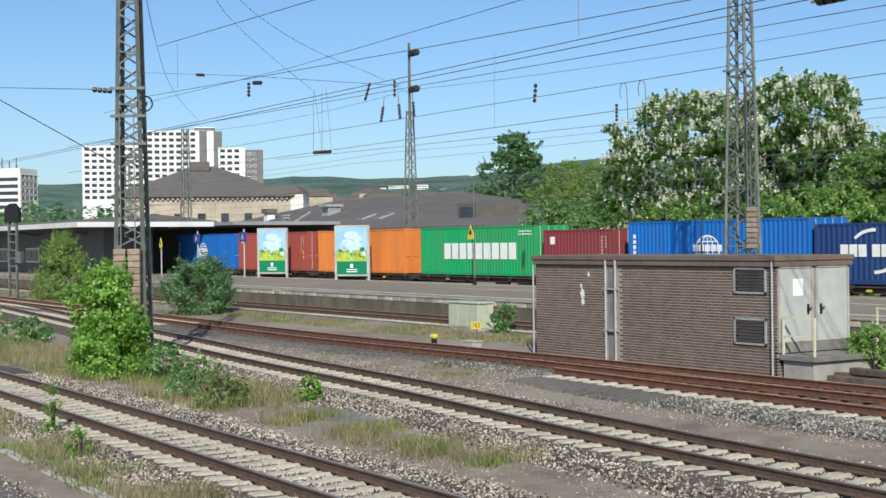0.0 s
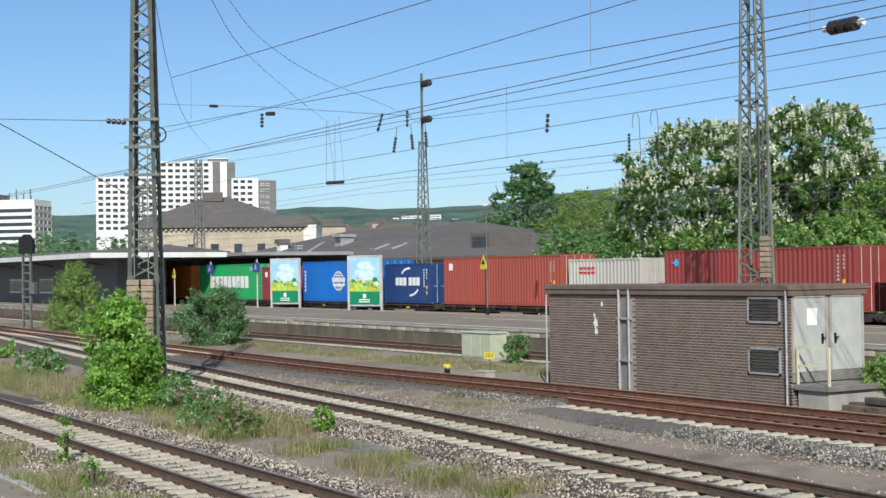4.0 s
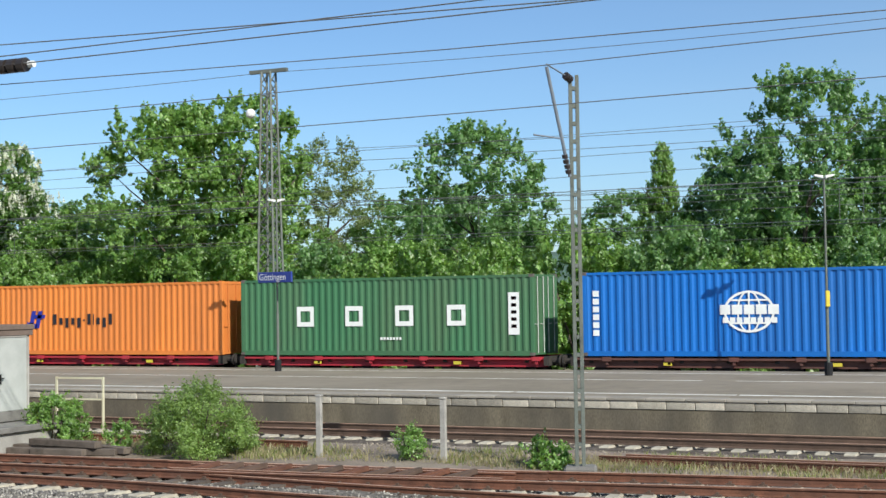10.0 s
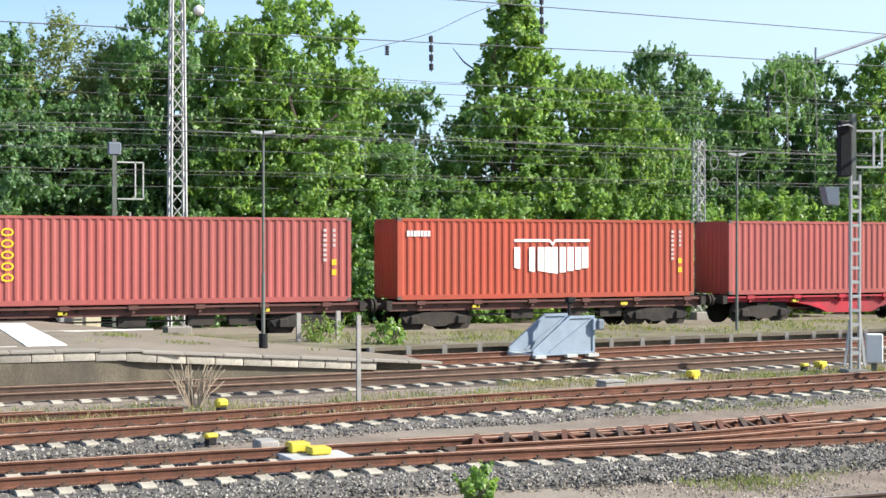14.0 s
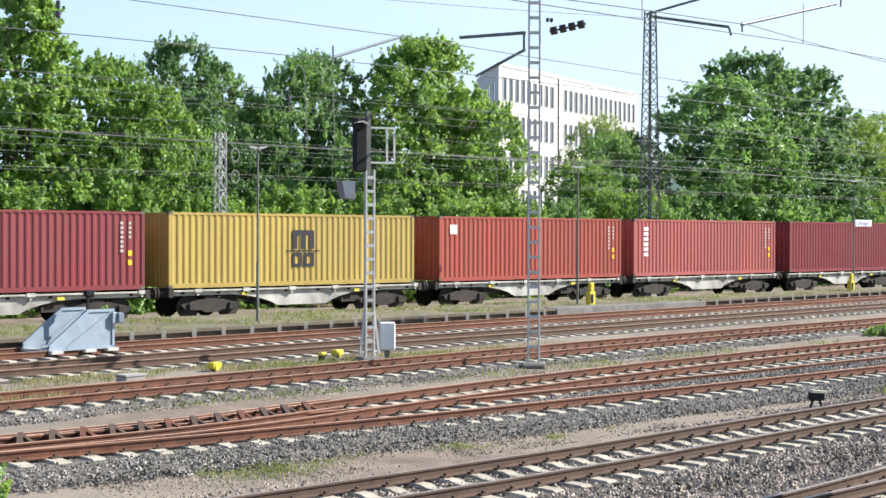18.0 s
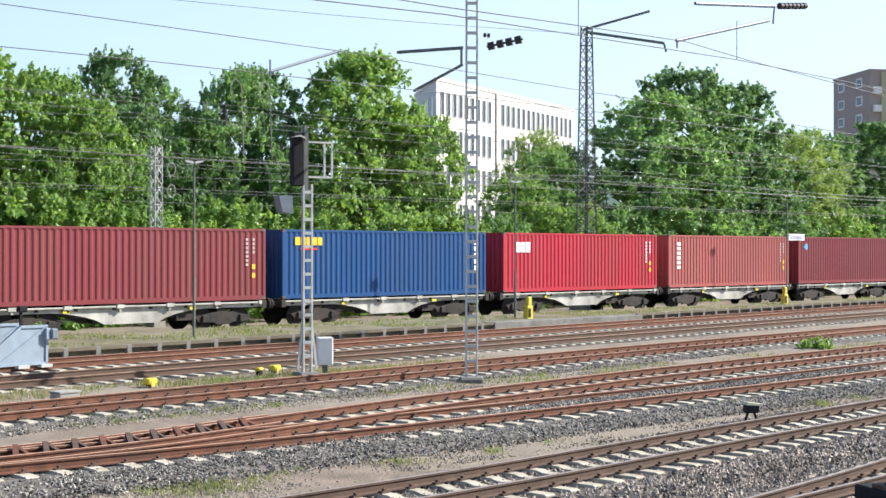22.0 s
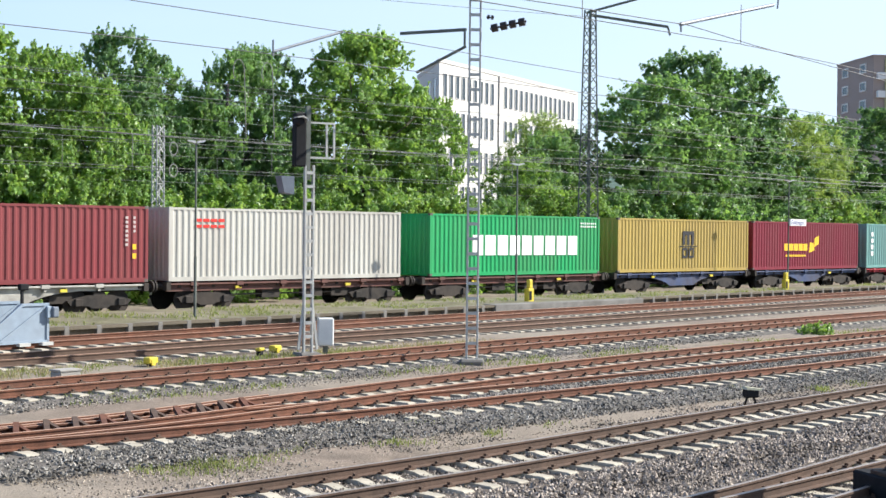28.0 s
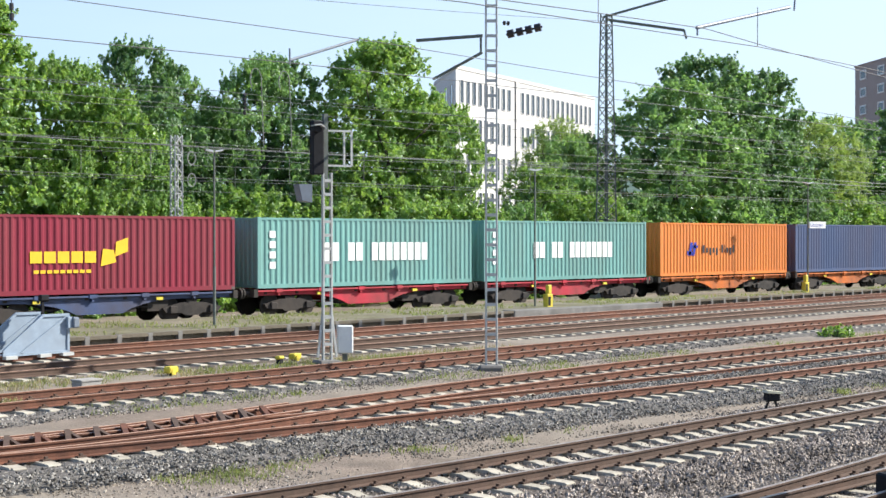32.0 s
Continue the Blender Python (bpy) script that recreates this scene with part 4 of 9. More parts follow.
def wagon(u0, u1, color, belly, label):
    """A container flat wagon between two couplings: sills, cross-beams, bogies, brake gear and buffers."""
    w = thing("container_wagon", label, "wagon", group="wagons of the train")
    L = u1 - u0
    m = W_PAINT[color]
    half = L / 2 - 0.5
    for s in (-1, 1):
        bm = bmesh.new()
        if belly:
            b0, b1 = -half + 3.4, half - 3.4
            arc = [(-0.6, 0.9), (0.1, 0.84), (0.7, 0.74), (1.2, 0.6), (1.6, 0.42)]
            pts = [(-half, 1.1), (-half, 0.9)] + [(b0 + x, z) for x, z in arc] + [(b1 - x, z) for x, z in arc[::-1]] + [(half, 0.9), (half, 1.1)]
        else:
            pts = [(-half, 1.15), (-half, 0.8), (half, 0.8), (half, 1.15)]
        prism(bm, pts[::-1], s * 1.03 - 0.03, s * 1.03 + 0.03)
        for k in range(int(L / 2.2)):
            x = -half + 1.2 + k * 2.2
            box(bm, x - 0.05, s * 1.08 - 0.12, 0.9, x + 0.05, s * 1.08 + 0.12, 1.12)
            box(bm, x - 0.16, s * 1.17 - 0.07, 1.02, x + 0.16, s * 1.17 + 0.07, 1.16)
        part("side_sill", bm, m, w)
        bm = bmesh.new()
        box(bm, -half, s * 1.13 - 0.08, 1.05, half, s * 1.13 + 0.08, 1.12, bevel=0.01)
        part("top_flange", bm, m, w)
    bm = bmesh.new()
    for k in range(int(L / 1.6)):
        x = -half + 0.6 + k * 1.6
        box(bm, x - 0.07, -1.1, 0.95, x + 0.07, 1.1, 1.13)
    box(bm, -half, -0.2, 0.8, half, 0.2, 1.1)
    for e in (-1, 1):
        box(bm, e * half - 0.1, -1.25, 0.85, e * half + 0.1, 1.25, 1.17)
    part("underframe", bm, M_UNDER, w)
    bm = bmesh.new()
    for x in (-1.6, 0.7, 2.1):
        box(bm, x, -0.95, 0.45, x + 0.9, -0.5, 0.85)
    bar(bm, (-half + 3, -0.9, 0.62), (half - 3, -0.9, 0.62), 0.06, seg=6)
    part("brake_gear", bm, M_UNDER, w)
    for e in (-1, 1):
        for s in (-0.875, 0.875):
            bm = bmesh.new()
            bar(bm, (e * half, s, 1.0), (e * (half + 0.42), s, 1.0), 0.2, seg=10)
            bar(bm, (e * (half + 0.40), s, 1.0), (e * (half + 0.47), s, 1.0), 0.46, seg=14)
            part("buffer", bm, M_UNDER, w)
        bm = bmesh.new()
        bar(bm, (e * half, 0, 1.0), (e * (half + 0.48), 0, 1.0), 0.12)
        part("coupling", bm, M_UNDER, w)
    for e in (-1, 1):
        cx = e * (half - 1.9)
        bm = bmesh.new()
        for s in (-1, 1):
            prism(bm, [(cx - 1.35, 0.55), (cx - 1.2, 0.36), (cx - 0.45, 0.33), (cx - 0.3, 0.24), (cx + 0.3, 0.24), (cx + 0.45, 0.33), (cx + 1.2, 0.36), (cx + 1.35, 0.55), (cx + 0.5, 0.74), (cx - 0.5, 0.74)][::-1], s * 1.0 - 0.07, s * 1.0 + 0.07)
            for dx in (-0.9, 0.9):
                box(bm, cx + dx - 0.16, s * 1.06 - 0.1, 0.32, cx + dx + 0.16, s * 1.06 + 0.1, 0.62, bevel=0.03)
        box(bm, cx - 0.25, -1.0, 0.5, cx + 0.25, 1.0, 0.85)
        part("bogie", bm, M_UNDER, w)
        for dx in (-0.9, 0.9):
            for s in (-0.75, 0.75):
                shared("wheel", WHEEL, w, (cx + dx, s, 0.46), (0, 0, 0 if s > 0 else math.pi))
    for x in (half - 3.6, -half + 3.2):
        bm = bmesh.new()
        box(bm, x, -1.2, 0.88, x + 0.28, -1.14, 0.99)
        part("brake_plate", bm, M_YELLOW, w, "yellow brake plate")
    w["u"] = (u0 + u1) / 2
    return w


GREYL, DARKL, REDL = "grey container wagon with curved side sills", "dark brown flat container wagon", "red container wagon with curved side sills"
WAGONS = [
    (-117, -103.6, "dark", False, DARKL), (-103.6, -90, "dark", False, DARKL), (-90, -76, "dark", False, DARKL), (-76, -55.4, "dark", False, DARKL), (-55.4, -35.6, "dark", False, DARKL),
    (-35.6, -15, "dark", False, DARKL), (-15, -1, "dark", False, DARKL), (-1, 13.2, "dark", False, DARKL), (13.2, 27.3, "dark", False, DARKL), (27.3, 41.2, "dark", False, DARKL),
    (41.2, 54.9, "dark", False, DARKL), (54.9, 68.3, "red", False, "red flat container wagon"), (68.3, 81.9, "red", False, "red flat container wagon"),
    (81.9, 95.3, "maroon", False, DARKL), (95.3, 109.3, "maroon", False, DARKL), (109.3, 128.0, "dark", False, DARKL), (128.0, 142.2, "dark", False, DARKL),
    (142.2, 156.7, "maroon", False, DARKL), (156.7, 170.6, "maroon", False, DARKL), (170.6, 183.8, "red", True, REDL), (183.8, 197.0, "red", True, REDL),
    (197.0, 210.4, "grey", True, GREYL), (210.4, 223.8, "grey", True, GREYL), (223.8, 237.1, "grey", True, GREYL), (237.1, 250.5, "grey", True, GREYL), (250.5, 263.8, "grey", True, GREYL),
    (263.8, 277.0, "grey", True, GREYL), (277.0, 290.4, "grey", True, GREYL), (290.4, 303.6, "grey", True, GREYL), (303.6, 316.6, "grey", True, GREYL), (316.6, 329.6, "grey", True, GREYL),
    (329.6, 343.2, "maroon", False, DARKL), (343.2, 357.1, "maroon", False, DARKL), (357.1, 370.3, "navy", True, "dark blue container wagon with curved side sills"),
    (370.3, 383.2, "navy", True, "dark blue container wagon with curved side sills"), (383.2, 396.4, "red", True, REDL), (396.4, 409.6, "red", True, REDL),
    (409.6, 422.9, "orange", True, "orange container wagon with curved side sills"), (422.9, 436.2, "orange", True, "orange container wagon with curved side sills"),
]
wagons = [wagon(*row) for row in WAGONS]


def motions():
    """The train rolls along its track from right to left, gathering speed."""
    times = [i * 2.0 for i in range(17)]
    for ob, z in [(b, FLOOR) for b in boxes] + [(w, 0.0) for w in wagons]:
        walk(ob, [(t, pose(ob["u"] - travelled(t), TRAIN_Y, z)) for t in times])

# ---------------------------------------------------------------- trees and bushes
def leaves(n, blobs, size, seed, up=0.7, flat=0.75):
    """Many small pointed leaves on the skins of round clumps: vertices and quads."""
    rng = np.random.default_rng(seed)
    bl = np.array(blobs, float)
    w = bl[:, 3] ** 2
    pick = rng.choice(len(bl), n, p=w / w.sum())
    d = rng.normal(size=(n, 3))
    d /= np.linalg.norm(d, axis=1)[:, None]
    d[:, 2] = np.where(rng.random(n) < 0.4, np.abs(d[:, 2]), d[:, 2])
    r = bl[pick, 3] * (0.5 + 0.62 * rng.random(n) ** 0.5)
    c = bl[pick, :3] + d * r[:, None] * np.array([1, 1, flat])
    nrm = d + rng.normal(size=(n, 3)) * 0.45 + np.array([0, 0, up])
    nrm /= np.linalg.norm(nrm, axis=1)[:, None]
    a = np.cross(nrm, rng.normal(size=(n, 3)))
    a /= np.linalg.norm(a, axis=1)[:, None]
    b = np.cross(nrm, a)
    s = size * (0.55 + 0.9 * rng.random(n))[:, None]
    v = np.stack([c - a * s * 0.55, c + b * s * 0.36 - nrm * s * 0.08, c + a * s * 0.6, c - b * s * 0.36 - nrm * s * 0.08], 1).reshape(-1, 3)
    f = np.arange(4 * n).reshape(-1, 4)
    return v, f


def foliage(n, blobs, size, seed, up=0.5, shoot=0.7, per=26):
    """Leaves on short shoots that stand out from the boughs, so that the outline is uneven: vertices and quads."""
    rng = np.random.default_rng(seed)
    bl = np.array(blobs, float)
    mid = np.array([0, 0, bl[:, 2].mean()])
    w = bl[:, 3] ** 2
    m = max(8, n // per)
    pick = rng.choice(len(bl), m, p=w / w.sum())
    out = bl[pick, :3] - mid
    out /= np.linalg.norm(out, axis=1)[:, None] + 1e-6

    def unit(q):
        return q / (np.linalg.norm(q, axis=-1, keepdims=True) + 1e-9)

    d = unit(unit(rng.normal(size=(m, 3))) + 0.55 * out)
    axis = unit(d + rng.normal(size=(m, 3)) * 0.35 + np.array([0, 0, up]))
    root = bl[pick, :3] + d * (bl[pick, 3] * (0.15 + 0.85 * rng.random(m) ** 0.7))[:, None]
    ln = shoot * (0.45 + 1.0 * rng.random(m) ** 1.6)
    k = rng.integers(0, m, n)
    along_ = rng.random(n)
    side = rng.normal(size=(n, 3))
    side -= axis[k] * (side * axis[k]).sum(1)[:, None]
    side = unit(side)
    off = shoot * 0.42 * (1 - 0.75 * along_) * np.sqrt(rng.random(n))
    c = root[k] + axis[k] * (ln[k] * along_)[:, None] + side * off[:, None]
    nrm = unit(0.4 * side + 0.9 * d[k] + rng.normal(size=(n, 3)) * 0.42 + np.array([0, 0, 0.35]))
    a = unit(np.cross(nrm, rng.normal(size=(n, 3))))
    b = np.cross(nrm, a)
    sz = size * (0.55 + 0.9 * rng.random(n))[:, None]
    # the dense shaded foliage inside each bough: fewer, larger sprays
    m = n // 8
    k = rng.choice(len(bl), m, p=w / w.sum())
    ci = bl[k, :3] + unit(rng.normal(size=(m, 3))) * (bl[k, 3] * 0.62 * rng.random(m) ** 0.5)[:, None]
    ni = unit(rng.normal(size=(m, 3)))
    ai = unit(np.cross(ni, rng.normal(size=(m, 3))))
    c, nrm, a, b = np.concatenate([c, ci]), np.concatenate([nrm, ni]), np.concatenate([a, ai]), np.concatenate([b, np.cross(ni, ai)])
    sz = np.concatenate([sz, size * (1.3 + 0.9 * rng.random(m))[:, None]])
    n += m
    v = np.stack([c - a * sz * 0.55, c + b * sz * 0.38 - nrm * sz * 0.1, c + a * sz * 0.62, c - b * sz * 0.38 - nrm * sz * 0.1], 1).reshape(-1, 3)
    return v, np.arange(4 * n).reshape(-1, 4)


def crown_blobs(seed, h, r, base, top_round=1.0, count=60, lump=0.27, taper=0.0):
    """Clumps that fill an uneven crown between base and h."""
    rng = np.random.default_rng(seed)
    out = []
    while len(out) < count:
        k = rng.random()
        z = base + (h - base) * k
        prof = math.sqrt(max(0.0, 1 - ((k - 0.36) / 0.67) ** 2)) if not taper else (1.0 - k) ** taper * 0.95 + 0.08
        a = rng.random() * 2 * math.pi
        q = rng.random() ** 0.5
        wob = noise.noise(Vector((math.cos(a) * 1.5, math.sin(a) * 1.5, k * 3.2 + seed))) * 0.36
        rad = r * prof * q * (1.06 + wob)
        br = r * lump * (0.6 + 0.7 * rng.random()) * (1.0 - 0.35 * k)
        out.append((rad * math.cos(a), rad * math.sin(a), min(z, h - br * 0.3), br))
    return out


def trunk_mesh(bm, h, r0, limbs, seed, spread):
    rng = random.Random(seed)

    def limb(a, b, ra, rb, seg=7):
        a, b = Vector(a), Vector(b)
        c = bmesh.ops.create_cone(bm, cap_ends=True, segments=seg, radius1=ra, radius2=rb, depth=(b - a).length)
        bmesh.ops.transform(bm, matrix=Matrix.Translation((a + b) / 2) @ (b - a).to_track_quat("Z", "Y").to_matrix().to_4x4(), verts=c["verts"])

    p = Vector((0, 0, -0.3))
    n = 5
    for i in range(n):
        q = Vector((rng.uniform(-0.15, 0.15) * (i + 1), rng.uniform(-0.15, 0.15) * (i + 1), h * 0.7 * (i + 1) / n))
        limb(p, q, r0 * (1 - 0.17 * i), r0 * (1 - 0.17 * (i + 1)))
        if i >= 1:
            for k in range(limbs):
                a = rng.uniform(0, 6.28)
                e = q + Vector((math.cos(a), math.sin(a), 0.75)) * spread * rng.uniform(0.3, 0.5)
                limb(q, e, r0 * 0.4 * (1 - 0.14 * i), r0 * 0.12, 5)
                g = e + Vector((math.cos(a + 0.7), math.sin(a + 0.7), 0.9)) * spread * 0.15
                limb(e, g, r0 * 0.13, r0 * 0.05, 4)
        p = q


def tree(name, label, h, r, leaf, seed, n=9000, size=0.36, base=1.6, count=60, lump=0.27, taper=0.0, blossom=False, flat=0.62, trunk=True, category="tree", up=0.4, shoot=0.48):
    t = thing(name, label, category)
    if trunk:
        bm = bmesh.new()
        trunk_mesh(bm, h, h * 0.021, 2, seed, r)
        part("trunk", bm, M_BARK, t)
    elif name == "hedge_bush":
        rs = random.Random(seed)
        for k in range(5):
            bm = bmesh.new()
            a = rs.uniform(0, 6.28)
            bar(bm, (0.2 * math.cos(a), 0.2 * math.sin(a), -0.2), (math.cos(a) * r * 0.5, math.sin(a) * r * 0.5, h * 0.7), 0.08, seg=6)
            part("stem", bm, M_BARK, t)
    bl = crown_blobs(seed, h, r, base, 1.0, count, lump, taper)
    v, f = foliage(n, bl, size, seed, up, shoot)
    quads("crown", v, f, leaf, t)
    if blossom:
        rng = np.random.default_rng(seed + 5)
        vs, fs = [], []
        # upright candles of small petals on the outer clumps
        for i in range(4200):
            b = bl[rng.integers(len(bl))]
            d = rng.normal(size=3)
            d /= np.linalg.norm(d)
            d[2] = abs(d[2]) * 0.8 + 0.1
            c = np.array(b[:3]) + d * b[3] * 1.25
            if math.hypot(c[0], c[1]) < r * 0.4 and c[2] < h * 0.7:
                continue
            bl2 = [(c[0], c[1], c[2] + 0.05 + 0.11 * k, 0.1 * (1 - 0.2 * k)) for k in range(4)]
            vv, ff = leaves(11, bl2, 0.12, int(rng.integers(1e6)), 0.2, 1.0)
            o = sum(len(q) for q in vs)
            vs.append(vv)
            fs.append(ff + o)
        quads("blossom", np.concatenate(vs), np.concatenate(fs), M_BLOSSOM, t)
    return t


KINDS = {
    "maple": ("maple_tree", "broad maple tree with bright green leaves", 14.0, 5.6, M_LEAF_MAPLE, 3, dict(n=96000, size=0.155, base=0.6, count=456, lump=0.145, shoot=0.42)),
    "maple2": ("maple_tree", "tall maple tree with fresh green leaves", 14.0, 4.6, M_LEAF_MAPLE, 11, dict(n=72000, size=0.155, base=0.8, count=360, lump=0.153, shoot=0.42)),
    "linden": ("linden_tree", "dense linden tree with green leaves", 13.0, 4.6, M_LEAF_MID, 21, dict(n=72000, size=0.138, base=0.8, count=384, lump=0.145)),
    "linden2": ("linden_tree", "rounded linden tree with green leaves", 13.0, 4.4, M_LEAF_MID, 34, dict(n=72000, size=0.138, base=0.6, count=360, lump=0.145)),
    "dark": ("dark_tree", "dense tree with dark green leaves", 13.0, 4.4, M_LEAF_DARK, 42, dict(n=83000, size=0.147, base=0.5, count=408, lump=0.145)),
    "pale": ("birch_tree", "thin pale tree with young yellow-green leaves", 13.0, 3.2, M_LEAF_PALE, 55, dict(n=32000, size=0.100, base=2.5, count=264, lump=0.170, shoot=0.59)),
    "spire": ("conical_tree", "conical tree with layered green branches", 15.0, 4.4, M_LEAF_MAPLE, 63, dict(n=66000, size=0.147, base=1.0, count=480, lump=0.111, taper=0.8, shoot=0.42)),
    "chestnut": ("chestnut_tree", "horse chestnut tree in white blossom", 13.0, 6.3, M_LEAF_CHESTNUT, 71, dict(n=104000, size=0.170, base=0.4, count=480, lump=0.136, blossom=True, shoot=0.47)),
    "yew": ("dark_tree", "dense dark green tree with a pointed top", 13.0, 4.4, M_LEAF_DARK, 142, dict(n=60000, size=0.138, base=0.4, count=408, lump=0.136, taper=0.5)),
    "willow": ("willow_tree", "loose willow tree with pale yellow-green leaves", 13.0, 4.4, M_LEAF_WILLOW, 155, dict(n=64000, size=0.108, base=0.4, count=408, lump=0.136, shoot=0.59)),
    "ovoid": ("maple_tree", "tall egg-shaped maple tree with bright green leaves", 14.0, 5.6, M_LEAF_MAPLE, 203, dict(n=96000, size=0.155, base=0.4, count=576, lump=0.119, taper=0.45, shoot=0.55, up=0.8)),
    "hedge": ("hedge_bush", "tall bright green bush along the railway", 5.0, 3.0, M_LEAF_MAPLE, 83, dict(n=29000, size=0.124, base=0.1, count=192, lump=0.170, trunk=False, category="bush", shoot=0.42)),
    "hedge2": ("hedge_bush", "tall dark green bush along the railway", 5.0, 3.0, M_LEAF_MID, 97, dict(n=29000, size=0.116, base=0.1, count=192, lump=0.170, trunk=False, category="bush", shoot=0.42)),
}
TREES = [
    ("yew", -119.6, 85, 14.4, 7.4), ("willow", -107.0, 84, 11.2, 6.4), ("willow", -97.5, 78, 9.8, 5.0), ("linden2", -88.5, 74, 9.4, 4.5), ("chestnut", -67.4, 62, 12.6, 6.8), ("chestnut", -59.2, 63, 12.9, 6.0), ("linden2", -63.5, 68, 10.6, 6.0), ("linden", -54.0, 67, 9.6, 4.8), ("maple2", -50.6, 60.5, 8.8, 3.6),
    ("linden", -47.5, 66, 9.5, 4.5), ("maple", -42.6, 59.5, 13.6, 5.4), ("maple2", -39.4, 61, 14.2, 4.4), ("pale", -38.0, 67, 12.4, 3.4), ("linden2", -35.2, 70, 9.2, 4.5), ("linden", -27.0, 62.5, 12.0, 4.3),
    ("linden2", -31.0, 72, 9.3, 4.5), ("linden", -23.0, 74, 9.2, 4.5), ("spire", -18.8, 66, 10.9, 2.2), ("linden2", -16.5, 68, 9.4, 3.4), ("linden", -11.1, 61.5, 13.1, 4.3), ("linden2", -6.4, 63, 12.2, 4.2),
    ("willow", -1.2, 62, 12.8, 4.0), ("dark", 4.0, 60.5, 12.7, 3.8), ("pale", 8.2, 66, 13.8, 4.0), ("pale", 11.0, 66, 12.8, 3.4), ("linden", 12.6, 63, 14.8, 3.6), ("maple2", 17.6, 60, 14.4, 4.7), ("maple", 16.0, 63, 13.4, 4.0),
    ("spire", 28.6, 60.5, 15.6, 5.0), ("linden", 25.0, 65, 11.2, 3.2), ("maple", 33.4, 62, 12.1, 4.2), ("dark", 38.2, 62.5, 13.3, 3.5), ("linden2", 41.6, 64, 12.2, 3.3), ("linden", 45.0, 62, 13.1, 3.4), ("ovoid", 52.3, 60, 14.5, 6.1),
    ("dark", 48.0, 64, 13.6, 4.0), ("willow", 72.8, 65, 11.8, 3.3), ("linden2", 70.5, 62, 10.2, 3.4), ("maple2", 64.6, 59, 8.4, 3.2), ("linden", 79.6, 60.0, 14.4, 6.2), ("dark", 87.6, 62.5, 16.8, 6.4), ("dark", 94.5, 63.5, 16.4, 5.6), ("willow", 99.8, 60.5, 13.2, 4.6), ("linden2", 107.5, 64, 13.6, 6.0), ("dark", 114.8, 62, 14.6, 7.0),
    ("linden", 126.0, 62, 14.2, 6.4), ("dark", 76.5, 67, 11.0, 4.0), ("linden2", 98.0, 68, 13.2, 6.0), ("dark", 138.0, 64, 15.0, 7.0),
    ("maple", 21.5, 63.5, 11.6, 3.8), ("dark", 30.6, 66, 11.0, 4.4), ("maple", 33.6, 58.5, 10.4, 3.6), ("dark", 40.0, 68, 11.4, 4.6), ("dark", 46.0, 68, 10.8, 4.2), ("maple", 56.6, 59.5, 11.2, 3.6), ("linden", 84.0, 60, 11.0, 4.4), ("dark", 91.0, 60.5, 12.0, 4.6), ("dark", -0.5, 67, 10.8, 5.0), ("dark", 5.5, 68, 11.6, 5.2), ("dark", -7.5, 68, 10.8, 5.0), ("dark", 12.5, 68, 12.6, 5.2), ("dark", 20.5, 69, 12.4, 5.2), ("dark", 9.0, 62.5, 9.5, 3.6), ("linden2", 22.0, 59.5, 8.0, 3.4), ("dark", 57.6, 64, 10.6, 3.4), ("linden", 35.6, 60, 8.4, 3.0), ("linden2", 47.5, 59.6, 8.0, 3.0), ("dark", -14.0, 65, 10.0, 3.8),
    ("hedge2", -76, 58, 6.0, 4.2), ("hedge2", -72, 57.5, 5.2, 3.6), ("hedge", -63, 57.5, 5.4, 3.8), ("hedge2", -57, 57.5, 5.6, 3.6), ("hedge", -51.5, 57, 6.2, 3.6), ("hedge", -46.5, 56.8, 5.6, 3.2), ("hedge", -37, 56.5, 6.0, 3.4), ("hedge2", -33, 57.5, 6.0, 3.4),
    ("hedge", -28.5, 56.5, 6.2, 3.4), ("hedge", -24, 56.3, 5.9, 3.2), ("hedge", -19.5, 56.5, 6.4, 3.2), ("hedge2", -15.5, 57, 6.4, 3.2), ("hedge", -11.5, 56, 5.4, 3.0), ("hedge2", -7.2, 56.2, 5.8, 3.2), ("hedge", -3.4, 56, 5.5, 2.8), ("hedge", 0.6, 56.2, 6.0, 2.8), ("hedge2", 4.4, 56.8, 5.0, 2.6),
    ("hedge2", 12.5, 57.5, 4.6, 2.8), ("hedge", 16.5, 57, 4.8, 2.8), ("hedge2", 21, 57, 5.2, 3.2), ("hedge", 26, 56.8, 5.6, 3.2), ("hedge", 31, 57, 6.4, 3.4), ("hedge", 36, 57, 5.2, 3.2), ("hedge", 41, 57, 5.8, 3.4), ("hedge", 46.5, 57, 5.4, 3.2), ("hedge2", 51, 56.6, 5.0, 3.0), ("hedge", 56, 56.6, 5.6, 3.2),
    ("hedge2", 61, 57, 5.4, 3.2), ("hedge", 67.5, 57, 6.2, 3.4), ("hedge2", 73.5, 57.5, 6.2, 3.6), ("hedge", 79.5, 57.5, 6.4, 3.6), ("hedge2", 86, 58, 6.6, 4.0), ("hedge2", 93, 58, 6.8, 4.0), ("hedge", 100, 58, 6.6, 4.0), ("hedge2", 107.5, 58, 7.0, 4.2), ("hedge", 115.5, 58, 7.2, 4.4), ("hedge2", 124, 58, 7.2, 4.6),
]
made_kinds = {}
rt = random.Random(5)
